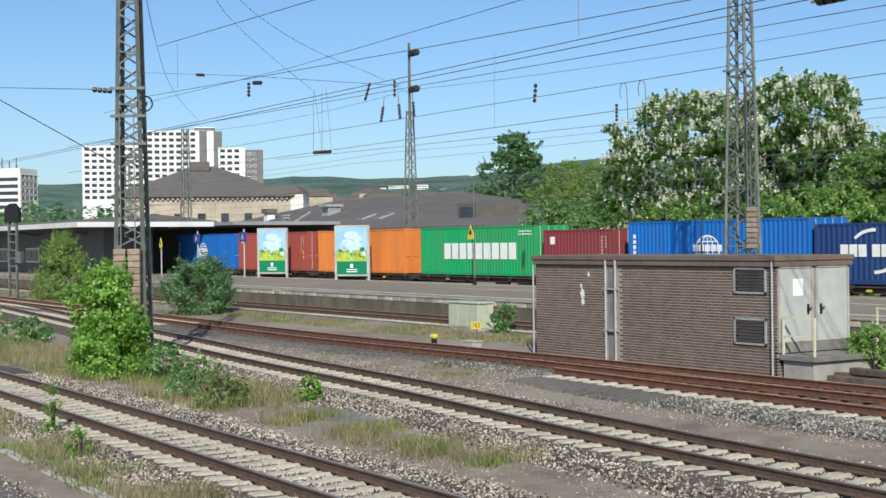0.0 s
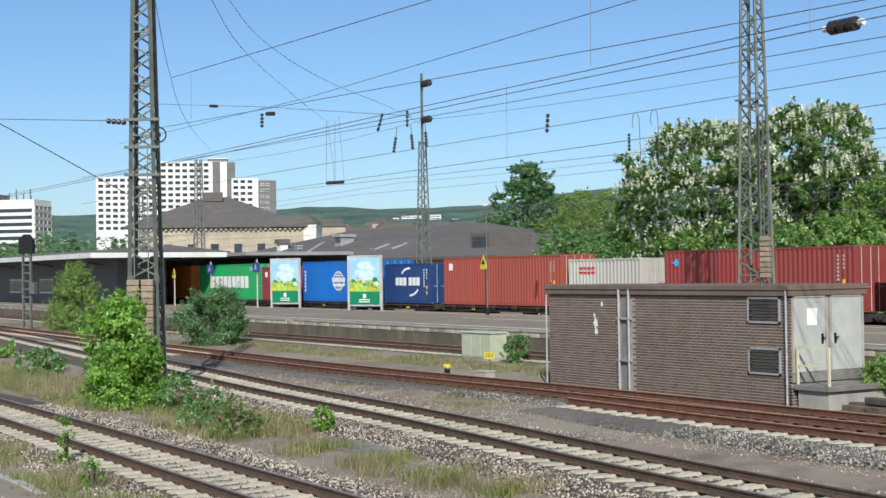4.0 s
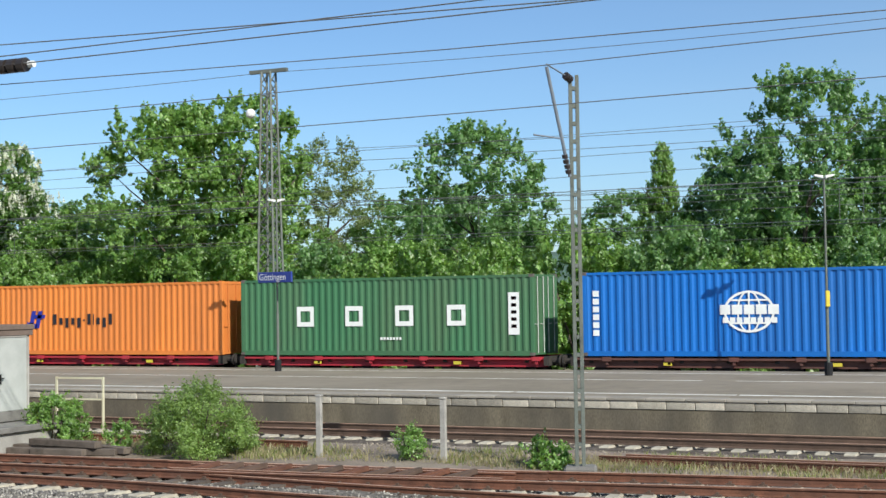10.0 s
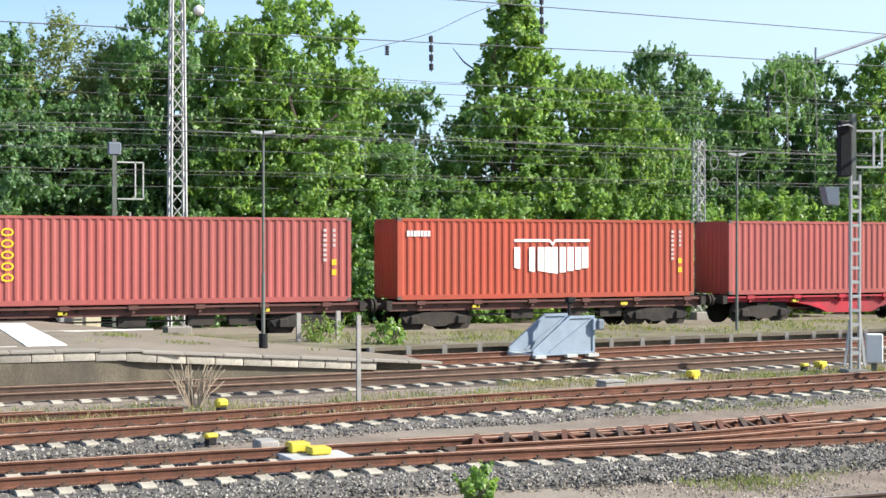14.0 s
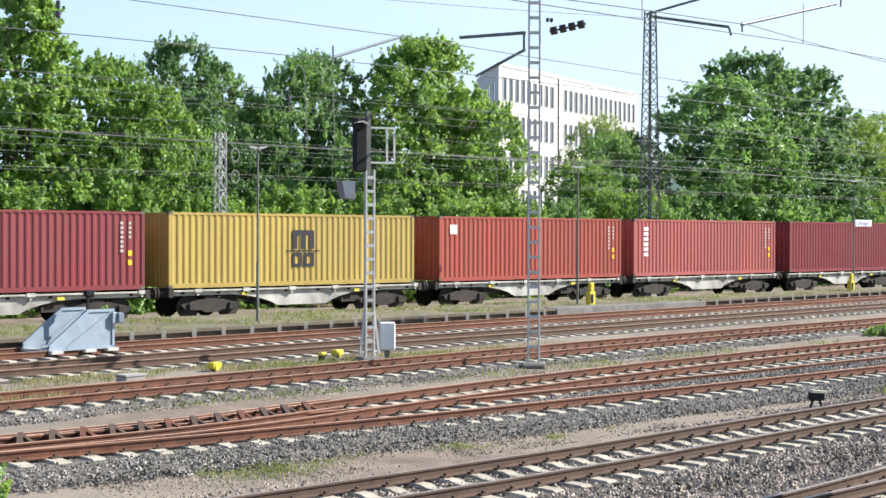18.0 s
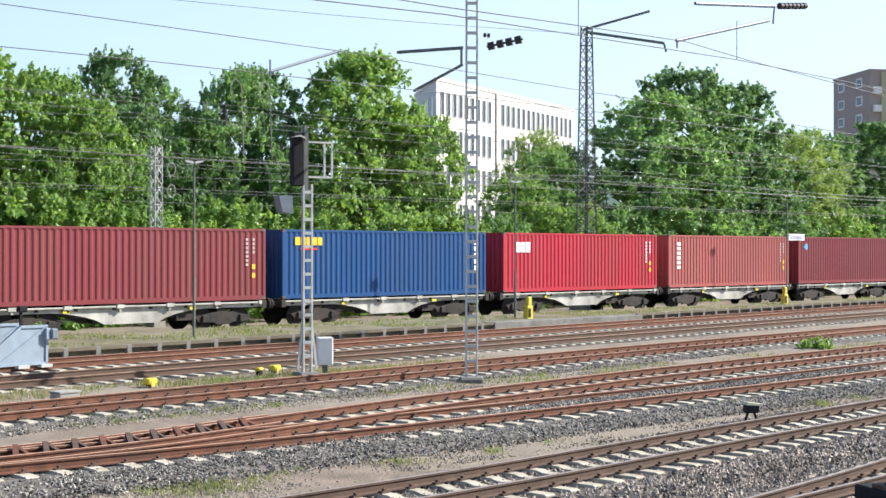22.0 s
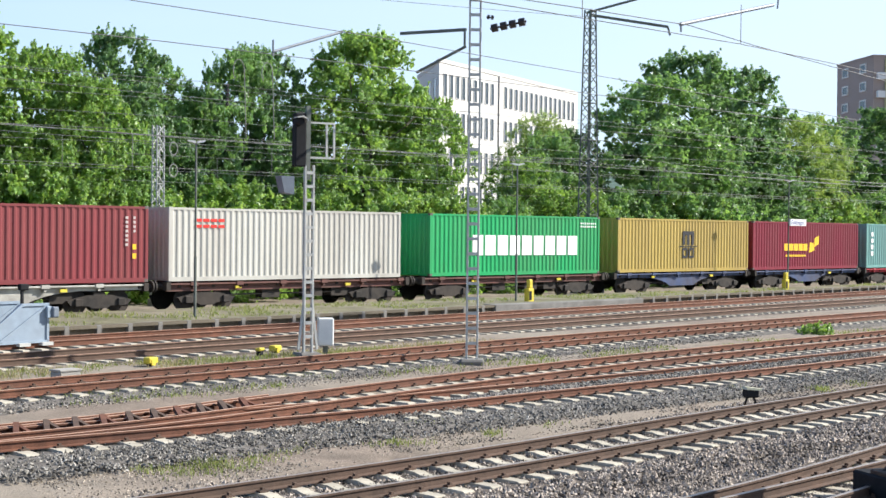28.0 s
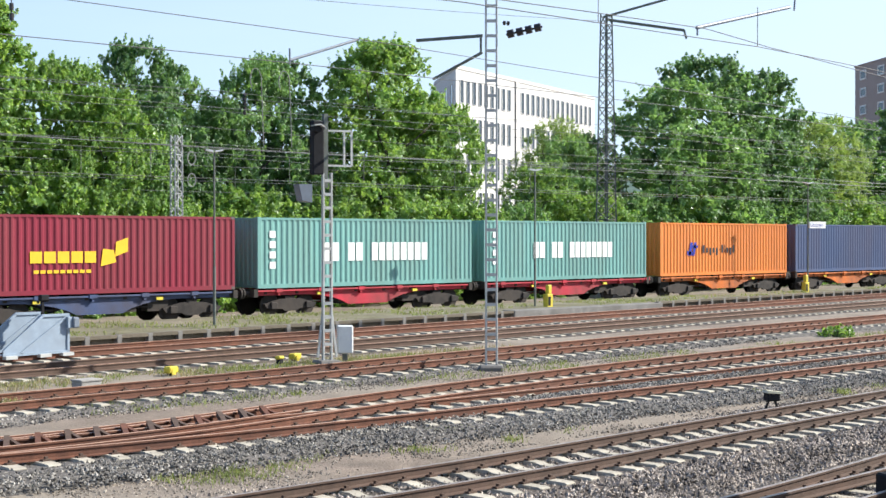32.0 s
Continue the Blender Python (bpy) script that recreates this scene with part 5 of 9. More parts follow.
for kind, x, y, top, hw in TREES:
    name, label, h, r, leaf, seed, more = KINDS[kind]
    m = pose(x, y, ground_z(x, y) - 0.05, 0, 0, rt.uniform(0, 360))
    if kind not in made_kinds:
        t = tree(name, label, h, r, leaf, seed, **more)
        t.matrix_basis = m
        made_kinds[kind] = t
    else:
        src = made_kinds[kind]
        src_scale = src.scale.copy()
        src.scale = (1, 1, 1)
        t = copy_thing(src, m)
        src.scale = src_scale
    t.scale = (hw * 0.93 / r, hw * 0.93 / r, (top - 0.15) / h)
    tagged(t, group="hedge along the railway" if "hedge" in kind else "trees behind the railway")


# bushes and weeds in the yard: x, y, height, half-width, leaf, leaf size, count
def bush(label, x, y, h, r, leaf, seed, n, size, lump=0.34, name="bush", category="bush", taper=0.0):
    t = tree(name, label, h * 0.9, r * 0.82, leaf, seed, n=n, size=size, base=0.02, count=int(30 + 26 * h), lump=lump, trunk=False, category=category, taper=taper, shoot=min(0.6, 0.16 * h + 0.1), up=0.8)
    t.location = (x, y, level(y) - 0.24 if y < 33 else (plat_z(x) - 0.08 if x < 12 else LOW_Z - 0.06))
    rr = random.Random(seed)
    for k in range(5):
        bm = bmesh.new()
        a = rr.uniform(0, 6.28)
        bar(bm, (0, 0, -0.1), (math.cos(a) * r * 0.5, math.sin(a) * r * 0.5, h * rr.uniform(0.5, 0.8)), 0.03)
        part("stem", bm, M_BARK, t)
    return t


bush("upright bush with bright green heart-shaped leaves beside the track", -41.0, 14.0, 3.3, 1.2, M_LEAF_LILAC, 101, 22000, 0.105, 0.25, taper=0.3)
bush("low green shrub at the foot of the mast", -39.0, 15.0, 1.15, 0.75, M_LEAF_MID, 102, 1700, 0.075, 0.28)
bush("low weedy shrub with small leaves", -36.4, 14.8, 0.95, 0.85, M_LEAF_MID, 103, 1300, 0.06, 0.28)
bush("loose weedy shrub among dry grass", -32.0, 13.7, 0.95, 0.8, M_LEAF_PALE, 104, 1300, 0.07, 0.26)
bush("loose weedy shrub among dry grass", -34.0, 13.6, 0.8, 0.6, M_LEAF_MID, 131, 900, 0.07, 0.26)
bush("dense round willow bush beside the siding", -66.5, 27.6, 2.85, 1.85, M_LEAF_DARK, 105, 26000, 0.075, 0.26)
bush("broad feathery bush near the platform roof", -91.0, 28.0, 4.4, 2.5, M_LEAF_WILLOW, 106, 24000, 0.085, 0.2, taper=0.6)
bush("bright green bush beside the siding", -85.5, 26.8, 1.3, 1.1, M_LEAF_MAPLE, 107, 2500, 0.11, 0.26)
bush("small bright shrub between the tracks", -31.0, 15.7, 0.62, 0.28, M_LEAF_LILAC, 109, 700, 0.07)
bush("tall thin weed beside the track", -30.0, 9.0, 1.15, 0.2, M_LEAF_MAPLE, 110, 420, 0.055, name="weed", category="weed")
bush("leafy weed in the ballast", -26.2, 8.35, 0.6, 0.22, M_LEAF_MAPLE, 111, 420, 0.055, name="weed", category="weed")
bush("broad willow bush before the platform", -18.95, 27.2, 1.72, 1.5, M_LEAF_WILLOW, 112, 22000, 0.043, 0.23)
bush("flowering shrub beside the brick hut", -23.9, 27.9, 1.2, 0.85, M_LEAF_MAPLE, 113, 7000, 0.062, 0.26)
bush("small green shrub in the grass", -21.6, 27.6, 0.65, 0.36, M_LEAF_MAPLE, 114, 1800, 0.045)
bush("small green shrub in the grass", -13.6, 27.5, 0.75, 0.36, M_LEAF_MAPLE, 115, 1900, 0.045)
bush("leafy shrub at the foot of the mast", -10.3, 27.3, 0.62, 0.6, M_LEAF_MAPLE, 116, 2600, 0.055)
bush("leafy shrub behind the cabinet", -43.2, 30.0, 1.1, 0.5, M_LEAF_MID, 117, 1100, 0.09)
bush("round tuft of bright green weed by the rusty track", 8.1, 18.3, 0.6, 0.28, M_LEAF_MAPLE, 118, 1300, 0.06)
bush("green weed on the end of the platform", 14.5, 39.4, 0.75, 0.6, M_LEAF_MAPLE, 119, 900, 0.09)
bush("tuft of pale weeds between the posts", 12.9, 41.4, 0.8, 0.9, M_LEAF_WILLOW, 133, 1600, 0.05, 0.26, name="weed", category="weed")
bush("small weed on the low platform", 22.6, 42.2, 0.7, 0.45, M_LEAF_MAPLE, 120, 600, 0.08)
bush("patch of green weed between the tracks", 44.9, 26.6, 0.34, 0.62, M_LEAF_MAPLE, 121, 1500, 0.09)
twigs = thing("dry_shrub", "leafless dry shrub with pale thin twigs beside the platform", "bush", (6.3, 28.9, level(28.9) - 0.25))
rw = random.Random(4)
M_TWIG = mat("dry_twig", (0.36, 0.29, 0.21), 0.9, 0, 0.2, 6)
for k in range(34):
    bm = bmesh.new()
    a, s = rw.uniform(0, 6.28), rw.uniform(0.15, 0.65)
    e = Vector((math.cos(a) * s, math.sin(a) * s * 0.6, rw.uniform(0.45, 1.0)))
    bar(bm, (0.1 * math.cos(a), 0.05 * math.sin(a), 0), e * 0.6, 0.018)
    bar(bm, e * 0.6, e + Vector((rw.uniform(-0.1, 0.1), 0, 0.05)), 0.012)
    bar(bm, e * 0.6, e * 0.95 + Vector((rw.uniform(-0.25, 0.25), 0, 0)), 0.01)
    part("twig", bm, M_TWIG, twigs)
bush("low green weeds beside the near siding", -58.0, 16.4, 0.9, 1.4, M_LEAF_MID, 124, 2200, 0.1, 0.26)
bush("low green weeds among dry grass", -70.0, 17.0, 1.0, 1.8, M_LEAF_MAPLE, 125, 2400, 0.12, 0.26)


# ---------------------------------------------------------------- grass and loose stones
def tufts(name, label, spots, material, h, w, seed, category="grass"):
    """Blades of grass in tufts: each a narrow bent strip."""
    rng = np.random.default_rng(seed)
    n = len(spots)
    s = np.array(spots)
    a = rng.random(n) * 2 * np.pi
    hh = h * (0.4 + 0.9 * rng.random(n))
    ww = w * (0.6 + 0.8 * rng.random(n))
    lean = rng.normal(size=(n, 2)) * (0.35 * hh)[:, None]
    side = np.stack([np.cos(a) * ww, np.sin(a) * ww, 0 * a], 1)
    base = s
    mid = base + np.stack([lean[:, 0] * 0.35, lean[:, 1] * 0.35, hh * 0.6], 1)
    tip = base + np.stack([lean[:, 0], lean[:, 1], hh], 1)
    v = np.stack([base - side, base + side, mid + side * 0.7, mid - side * 0.7, tip], 1).reshape(-1, 3)
    k = np.arange(n)[:, None] * 5
    f4 = k + np.array([[0, 1, 2, 3]])
    f3 = k + np.array([[3, 2, 4, 4]])
    me = bpy.data.meshes.new(name)
    me.from_pydata(v.tolist(), [], f4.tolist() + f3[:, :3].tolist())
    me.materials.append(material)
    return tagged(new(name, me), label, category, kind="stuff")


def spread(n, x0, x1, y0, y1, seed, patch=0.5, dens=0.0, drop=0.0):
    rng = np.random.default_rng(seed)
    out = []
    while len(out) < n:
        x, y = rng.uniform(x0, x1), rng.uniform(y0, y1)
        if noise.noise(Vector((x * patch, y * patch, seed))) > dens:
            for _ in range(5):
                px, py = x + rng.normal() * 0.12, y + rng.normal() * 0.12
                out.append((px, py, level(py) - GROUND_DROP - 0.03 + drop))
    return out


tufts("meadow_grass", "rough green and dry grass between the siding and the platform", spread(15000, -64, 14, 27.0, 29.6, 1, 0.4, -0.12) + spread(5000, -110, -64, 25.8, 29.5, 2, 0.3, -0.3) + spread(2500, 14, 30, 29.2, 30.8, 9, 0.4, -0.1), M_GRASS, 0.15, 0.012, 1)
tufts("dry_grass", "dry straw-coloured grass along the siding", spread(20000, -64, 14, 26.9, 28.8, 31, 0.4, -0.2) + spread(2500, 14, 32, 29.4, 30.8, 32, 0.3, -0.2), M_DRY, 0.17, 0.011, 9)
tufts("meadow_grass", "rough green and dry grass around the mast and bushes", spread(17000, -80, -31, 12.9, 16.2, 3, 0.35, -0.1) + spread(2200, -31, -20, 13.2, 14.9, 4, 0.6, 0.15), M_GRASS, 0.27, 0.010, 2)
tufts("dry_grass", "tall dry grass around the mast and bushes", spread(16000, -80, -31, 12.8, 16.2, 5, 0.3, -0.12) + spread(1800, -31, -20, 13.0, 15.0, 14, 0.7, 0.15), M_DRY, 0.36, 0.007, 3)
tufts("dry_grass", "dry grass and weeds in front of the near track", spread(3000, -34, -17, 7.4, 8.8, 6, 0.5, 0.0), M_DRY, 0.3, 0.008, 4)
tufts("meadow_grass", "low green weeds in front of the near track", spread(2600, -34, -17, 7.2, 8.9, 7, 0.6, 0.05), M_GRASS, 0.2, 0.01, 5)
tufts("meadow_grass", "thin strip of grass between the sidings", spread(4500, 14, 70, 25.2, 26.6, 8, 0.4, -0.1) + spread(900, -20, -11, 19.4, 20.6, 10, 0.6, 0.2) + spread(500, 10, 40, 18.2, 19.6, 11, 0.5, 0.3), M_GRASS, 0.13, 0.012, 6)
tufts("meadow_grass", "grass and weeds on the low platform", [(x, y, LOW_Z - 0.04) for x, y, z in spread(15000, 8, 110, 38.4, 45.2, 12, 0.3, -0.05) if y > ramp_line(x, WALL) + 0.3], M_GRASS, 0.15, 0.018, 7)
tufts("meadow_grass", "weeds on the end of the platform", [(x, y, plat_z(x) - 0.02) for x, y, z in spread(900, 5, 11.5, 36.0, 41.0, 13, 0.7, 0.2) if y < BACK_Y - (x - RAMP0) * 1.15], M_GRASS, 0.11, 0.014, 8)


def stones(name, label, spots, size, material, seed):
    """Loose broken stones: small uneven eight-sided lumps."""
    rng = np.random.default_rng(seed)
    n = len(spots)
    s = np.array(spots)
    o = np.array([(1, 0, 0), (0, 1, 0), (-1, 0, 0), (0, -1, 0), (0, 0, 1), (0, 0, -1)], float)
    v = o[None] * (size * (0.5 + 0.9 * rng.random((n, 6, 1)))) + rng.normal(size=(n, 6, 3)) * size * 0.22
    a = rng.random(n) * 6.28
    c, d = np.cos(a), np.sin(a)
    vx = v[:, :, 0] * c[:, None] - v[:, :, 1] * d[:, None]
    vy = v[:, :, 0] * d[:, None] + v[:, :, 1] * c[:, None]
    v = np.stack([vx, vy, v[:, :, 2]], 2) + s[:, None, :]
    t = np.array([(0, 1, 4), (1, 2, 4), (2, 3, 4), (3, 0, 4), (1, 0, 5), (2, 1, 5), (3, 2, 5), (0, 3, 5)])
    f = (np.arange(n)[:, None, None] * 6 + t[None]).reshape(-1, 3)
    ob = quads(name, v.reshape(-1, 3), f, material)
    return tagged(ob, label, "ballast", kind="stuff")


def stone_mat(name, dark, light):
    m = leaf_mat(name, dark, light, (0.1, 0.1, 0.1))
    n = m.node_tree.nodes
    m.node_tree.links.new(n["Principled BSDF"].outputs[0], n["Material Output"].inputs[0])
    n["Principled BSDF"].inputs["Roughness"].default_value = 0.95
    return m


M_STONES_BROWN = stone_mat("brown_ballast_stones", (0.03, 0.024, 0.02), (0.52, 0.44, 0.365))
M_STONES_LOOSE = stone_mat("strewn_stones", (0.12, 0.098, 0.078), (0.42, 0.365, 0.295))
M_STONES_GREY = stone_mat("grey_ballast_stones", (0.035, 0.031, 0.027), (0.385, 0.355, 0.31))


def along(key, n, x0, x1, half, seed, top=0.243):
    """Places on a ballast bed: below the sleepers' tops inside the track, falling off beyond the shoulders."""
    rng = np.random.default_rng(seed)
    line = TRACKS[key]
    out = []
    for _ in range(n):
        x, u = rng.uniform(x0, x1), rng.uniform(-half, half)
        p, a = centre(line, x, u)
        fall = max(0.0, abs(u) - half + 0.5) * 0.2 - (0.03 if abs(u) > 1.35 else 0.0)
        out.append((p.x, p.y, p.z - top - fall + rng.uniform(-0.018, 0.02)))
    return out


stones("ballast_stones", "loose brown-grey ballast stones of the near tracks", along("near", 34000, -44, -14, 2.9, 1) + along("edge", 6000, -32, -14, 2.4, 12), 0.029, M_STONES_BROWN, 1)
stones("ballast_stones", "loose brown-grey ballast stones of the near points", along("near", 26000, 11, 28, 3.0, 2), 0.035, M_STONES_BROWN, 13)
stones("ballast_stones", "loose brown-grey ballast stones of the second track", along("second", 36000, -52, -9, 2.75, 3), 0.029, M_STONES_BROWN, 2)
stones("ballast_stones", "loose brown-grey ballast stones of the second track", along("second", 44000, 9, 40, 2.8, 4), 0.036, M_STONES_BROWN, 14)
stones("ballast_stones", "loose grey ballast stones of the sidings", along("branch", 62000, -24, 40, 2.75, 5) + along("points", 48000, -36, 42, 2.0, 6) + along("fork", 34000, 11, 40, 2.8, 7), 0.029, M_STONES_GREY, 3)


def strewn(n, x0, x1, y0, y1, seed):
    """Single stones that lie about on bare earth, in drifts."""
    rng = np.random.default_rng(seed)
    out = []
    while len(out) < n:
        x, y = rng.uniform(x0, x1), rng.uniform(y0, y1)
        if noise.noise(Vector((x * 0.35, y * 0.8, seed))) > rng.uniform(-0.5, 0.35):
            out.append((x, y, ground_z(x, y) + 0.004))
    return out


stones("loose_stones", "single stones strewn over the bare earth", strewn(7000, -50, -8, 19.6, 22.4, 1) + strewn(5000, -46, -8, 12.6, 15.4, 2) + strewn(15000, 10, 46, 17.7, 20.3, 3) + strewn(3500, 12, 36, 25.0, 26.6, 4) + strewn(2500, -20, 14, 28.6, 30.2, 5), 0.02, M_STONES_LOOSE, 9)
tufts("meadow_grass", "scattered weeds on the bare earth between the tracks", [(x, y, ground_z(x, y) - 0.01) for x, y, z in spread(2600, -48, -8, 20.6, 22.4, 41, 0.5, 0.2) + spread(1800, 12, 44, 18.2, 19.8, 42, 0.5, 0.25)], M_GRASS, 0.1, 0.009, 43)


# broken stone fills the whole space between the two near tracks
def between(x, k):
    a, b = ramp_line(x, TRACKS["near"]) + 1.9, ramp_line(x, TRACKS["second"]) - 1.9
    y = a + (b - a) * k
    return (x, y, level(y) - 0.235 + 0.02 * noise.noise(Vector((x * 1.3, y * 1.3, 2))))


gx = [9 + 0.5 * i for i in range(64)]
gap = quads("ballast_field", [between(x, k / 6) for x in gx for k in range(7)], [(i * 7 + j, (i + 1) * 7 + j, (i + 1) * 7 + j + 1, i * 7 + j + 1) for i in range(63) for j in range(6)], M_BALLAST, smooth=True)
tagged(gap, "brown broken stone between the two near tracks", "ballast", kind="structure")
rg = np.random.default_rng(61)
stones("ballast_stones", "loose brown ballast stones between the two near tracks", [between(x, k) for x, k in zip(rg.uniform(9.5, 40, 52000), rg.random(52000))], 0.032, M_STONES_BROWN, 62)

# ---------------------------------------------------------------- the brick hut
HX0, HX1, HY0, HY1, HZ = -35.05, -24.95, 25.62, 28.28, 2.74
hut = thing("brick_hut", "flat-roofed hut of dark brown brick with louvred vents and grey doors", "hut", (0, 0, 0))
hz0 = level(HY0) - 0.45
bm = bmesh.new()
box(bm, HX0 + 0.005, HY0 + 0.005, hz0, HX1 - 0.005, HY1 - 0.005, HZ - 0.05)
part("wall_core", bm, M_MORTAR, hut, "pale mortar joints")
bm = bmesh.new()
box(bm, HX0 - 0.07, HY0 - 0.08, HZ - 0.28, HX1 + 0.07, HY1 + 0.08, HZ - 0.13, bevel=0.01)
box(bm, HX0 - 0.10, HY0 - 0.11, HZ - 0.135, HX1 + 0.10, HY1 + 0.11, HZ, bevel=0.012)
part("roof", bm, M_ROOF_FELT, hut, "flat roof with a brown double edge board")
BL, BH, JO, JV = 0.232, 0.054, 0.022, 0.012
bm = bmesh.new()
box(bm, -BL / 2, -0.012, 0, BL / 2, 0.03, BH)
brick = bpy.data.meshes.new("brick")
bm.to_mesh(brick)
bm.free()
brick.materials.append(M_BRICK)
bv = [v.co.copy() for v in brick.vertices]
bf = [tuple(q.vertices) for q in brick.polygons]
vs, fs = [], []
pieces = 0
rb = random.Random(9)


def near_hole(side, u, z):
    if side == 0:
        return (-26.34 < u < -25.32 and (1.79 < z < 2.42 or 0.49 < z < 1.13)) or -31.66 < u < -31.0
    return 25.68 < u < 28.24 and z > 0.12


for side, u0, u1 in ((0, HX0, HX1), (1, HY0, HY1)):
    row = 0
    z = hz0 + 0.1
    while z < HZ - 0.3:
        u = u0 + (0 if row % 2 else -(BL + JV) / 2)
        while u < u1 - 0.02:
            a, b = max(u, u0), min(u + BL, u1)
            mid, ln = (a + b) / 2, b - a
            if ln > 0.05 and not near_hole(side, mid, z + 0.03):
                if side == 0 and mid > -28.4 and z > 0.5 and pieces < 300:
                    shared("brick", brick, hut, (mid, HY0 + 0.012 + rb.uniform(0, 0.004), z), (0, 0, 0), (ln / BL, 1, 1))
                    pieces += 1
                else:
                    o = len(vs)
                    for v in bv:
                        x, y = v.x * ln / BL, v.y
                        vs.append((mid + x, HY0 + 0.012 + y, z + v.z) if side == 0 else (HX1 - 0.012 - y, mid + x, z + v.z))
                    fs += [tuple(o + j for j in q) for q in bf]
            u += BL + JV
        row += 1
        z += BH + JO
M_BRICK_REST = mat("brown_brick_rest", (0.115, 0.074, 0.056), 0.85, 0, 0.14, 4, 0.004, 60, (0.155, 0.115, 0.094), 0.6, 0.35)
n_ = M_BRICK_REST.node_tree.nodes
tone_ = n_.new("ShaderNodeNewGeometry")
rr_ = n_.new("ShaderNodeMapRange")
rr_.inputs[3].default_value, rr_.inputs[4].default_value = 0.78, 1.24
M_BRICK_REST.node_tree.links.new(tone_.outputs["Random Per Island"], rr_.inputs[0])
mx_ = n_.new("ShaderNodeMix")
mx_.data_type, mx_.blend_type = "RGBA", "MULTIPLY"
mx_.inputs[0].default_value = 1.0
src_ = n_["Principled BSDF"].inputs["Base Color"].links[0].from_socket
M_BRICK_REST.node_tree.links.new(src_, mx_.inputs[6])
M_BRICK_REST.node_tree.links.new(rr_.outputs[0], mx_.inputs[7])
M_BRICK_REST.node_tree.links.new(mx_.outputs[2], n_["Principled BSDF"].inputs["Base Color"])
tagged(quads("bricks", vs, fs, M_BRICK_REST, hut), kind="stuff")
for x in (-31.56, -31.12, HX0 - 0.05, HX1 - 0.06):
    bm = bmesh.new()
    bar(bm, (x, HY0 - 0.07, hz0 + 0.1), (x, HY0 - 0.07, HZ - 0.1 if x > HX0 else HZ - 0.3), 0.085 if abs(x + 31.3) < 0.5 else 0.06, seg=10)
    part("downpipe", bm, M_ZINC, hut, "grey zinc downpipe")
bm = bmesh.new()
box(bm, -31.5, HY0 - 0.012, hz0 + 0.1, -31.18, HY0 + 0.02, HZ - 0.28)
part("dark_recess", bm, M_DARK_CONCRETE, hut)
for z in (0.55, 1.75):
    bm = bmesh.new()
    box(bm, -31.66, HY0 - 0.1, z, -31.02, HY0 - 0.02, z + 0.05)
    part("pipe_clamp", bm, M_ZINC, hut)
for z0, z1 in ((1.77, 2.44), (0.47, 1.15)):
    bm = bmesh.new()
    for a in ((-26.4, z0, -25.26, z0 + 0.05), (-26.4, z1 - 0.05, -25.26, z1), (-26.4, z0, -26.35, z1), (-25.31, z0, -25.26, z1)):
        box(bm, a[0], HY0 - 0.04, a[1], a[2], HY0 + 0.03, a[3])
    vent = part("vent", bm, M_ZINC, hut, "louvred vent with a grey frame")
    # a flat black sheet stands in for the dark behind the slats
    bm = bmesh.new()
    box(bm, -26.36, HY0 + 0.012, z0 + 0.03, -25.3, HY0 + 0.028, z1 - 0.03)
    part("vent_shaft", bm, M_BLACK, vent)
    for i in range(7):
        bm = bmesh.new()
        z = z0 + 0.09 + i * 0.08
        box(bm, -26.35, -0.03, -0.006, -25.31, 0.03, 0.006, Matrix.Translation((0, HY0 - 0.008, z)) @ Matrix.Rotation(radians(32), 4, "X"))
        part("slat", bm, M_UNDER, vent)
for y0, y1 in ((25.74, 26.84), (27.06, 28.16)):
    bm = bmesh.new()
    box(bm, HX1 - 0.02, y0, 0.56, HX1 + 0.03, y1, 2.42, bevel=0.008)
    door = part("door", bm, M_GREY_DOOR, hut, "grey painted steel door")
    bm = bmesh.new()
    for a in ((y0 - 0.07, 0.56, y0, 2.49), (y1, 0.56, y1 + 0.07, 2.49), (y0 - 0.07, 2.42, y1 + 0.07, 2.49)):
        box(bm, HX1 - 0.02, a[0], a[1], HX1 + 0.05, a[2], a[3])
    part("door_frame", bm, M_CONCRETE, door)
    bm = bmesh.new()
    yy = y1 - 0.12 if y0 < 26 else y0 + 0.12
    box(bm, HX1 + 0.03, yy - 0.03, 1.25, HX1 + 0.06, yy + 0.03, 1.5)
    bar(bm, (HX1 + 0.09, yy - 0.06, 1.4), (HX1 + 0.09, yy + 0.08, 1.4), 0.03)
    bar(bm, (HX1 + 0.04, yy, 1.4), (HX1 + 0.09, yy, 1.4), 0.03)
    part("door_handle", bm, M_BLACK, door)
bm = bmesh.new()
box(bm, HX1 + 0.03, 26.2, 1.72, HX1 + 0.036, 26.55, 2.15)
part("paper_notice", bm, MARKS["white"], hut, "white paper notice on the door")
bm = bmesh.new()
for u, z, r in ((-32.72, 1.62, 0.16), (-32.7, 1.38, 0.12), (-32.42, 2.18, 0.08), (-32.78, 1.85, 0.07)):
    slab_shape(bm, [(u + r * 0.8 * (0.7 + 0.3 * math.sin(3 * k)) * math.cos(k * 0.63), z + r * 1.5 * (0.7 + 0.3 * math.cos(2 * k)) * math.sin(k * 0.63)) for k in range(10)], HY0 - 0.006)
tagged(part("paint_splashes", bm, MARKS["white"], hut, "white paint splashes on the brick"), kind="stuff")
# a plain dark strip fills the wall below both doors
bm = bmesh.new()
box(bm, HX1 - 0.02, 25.67, 0.3, HX1 + 0.045, 28.23, 0.555, bevel=0.006)
part("door_sill", bm, M_DARK_CONCRETE, hut, "dark strip under the doors")
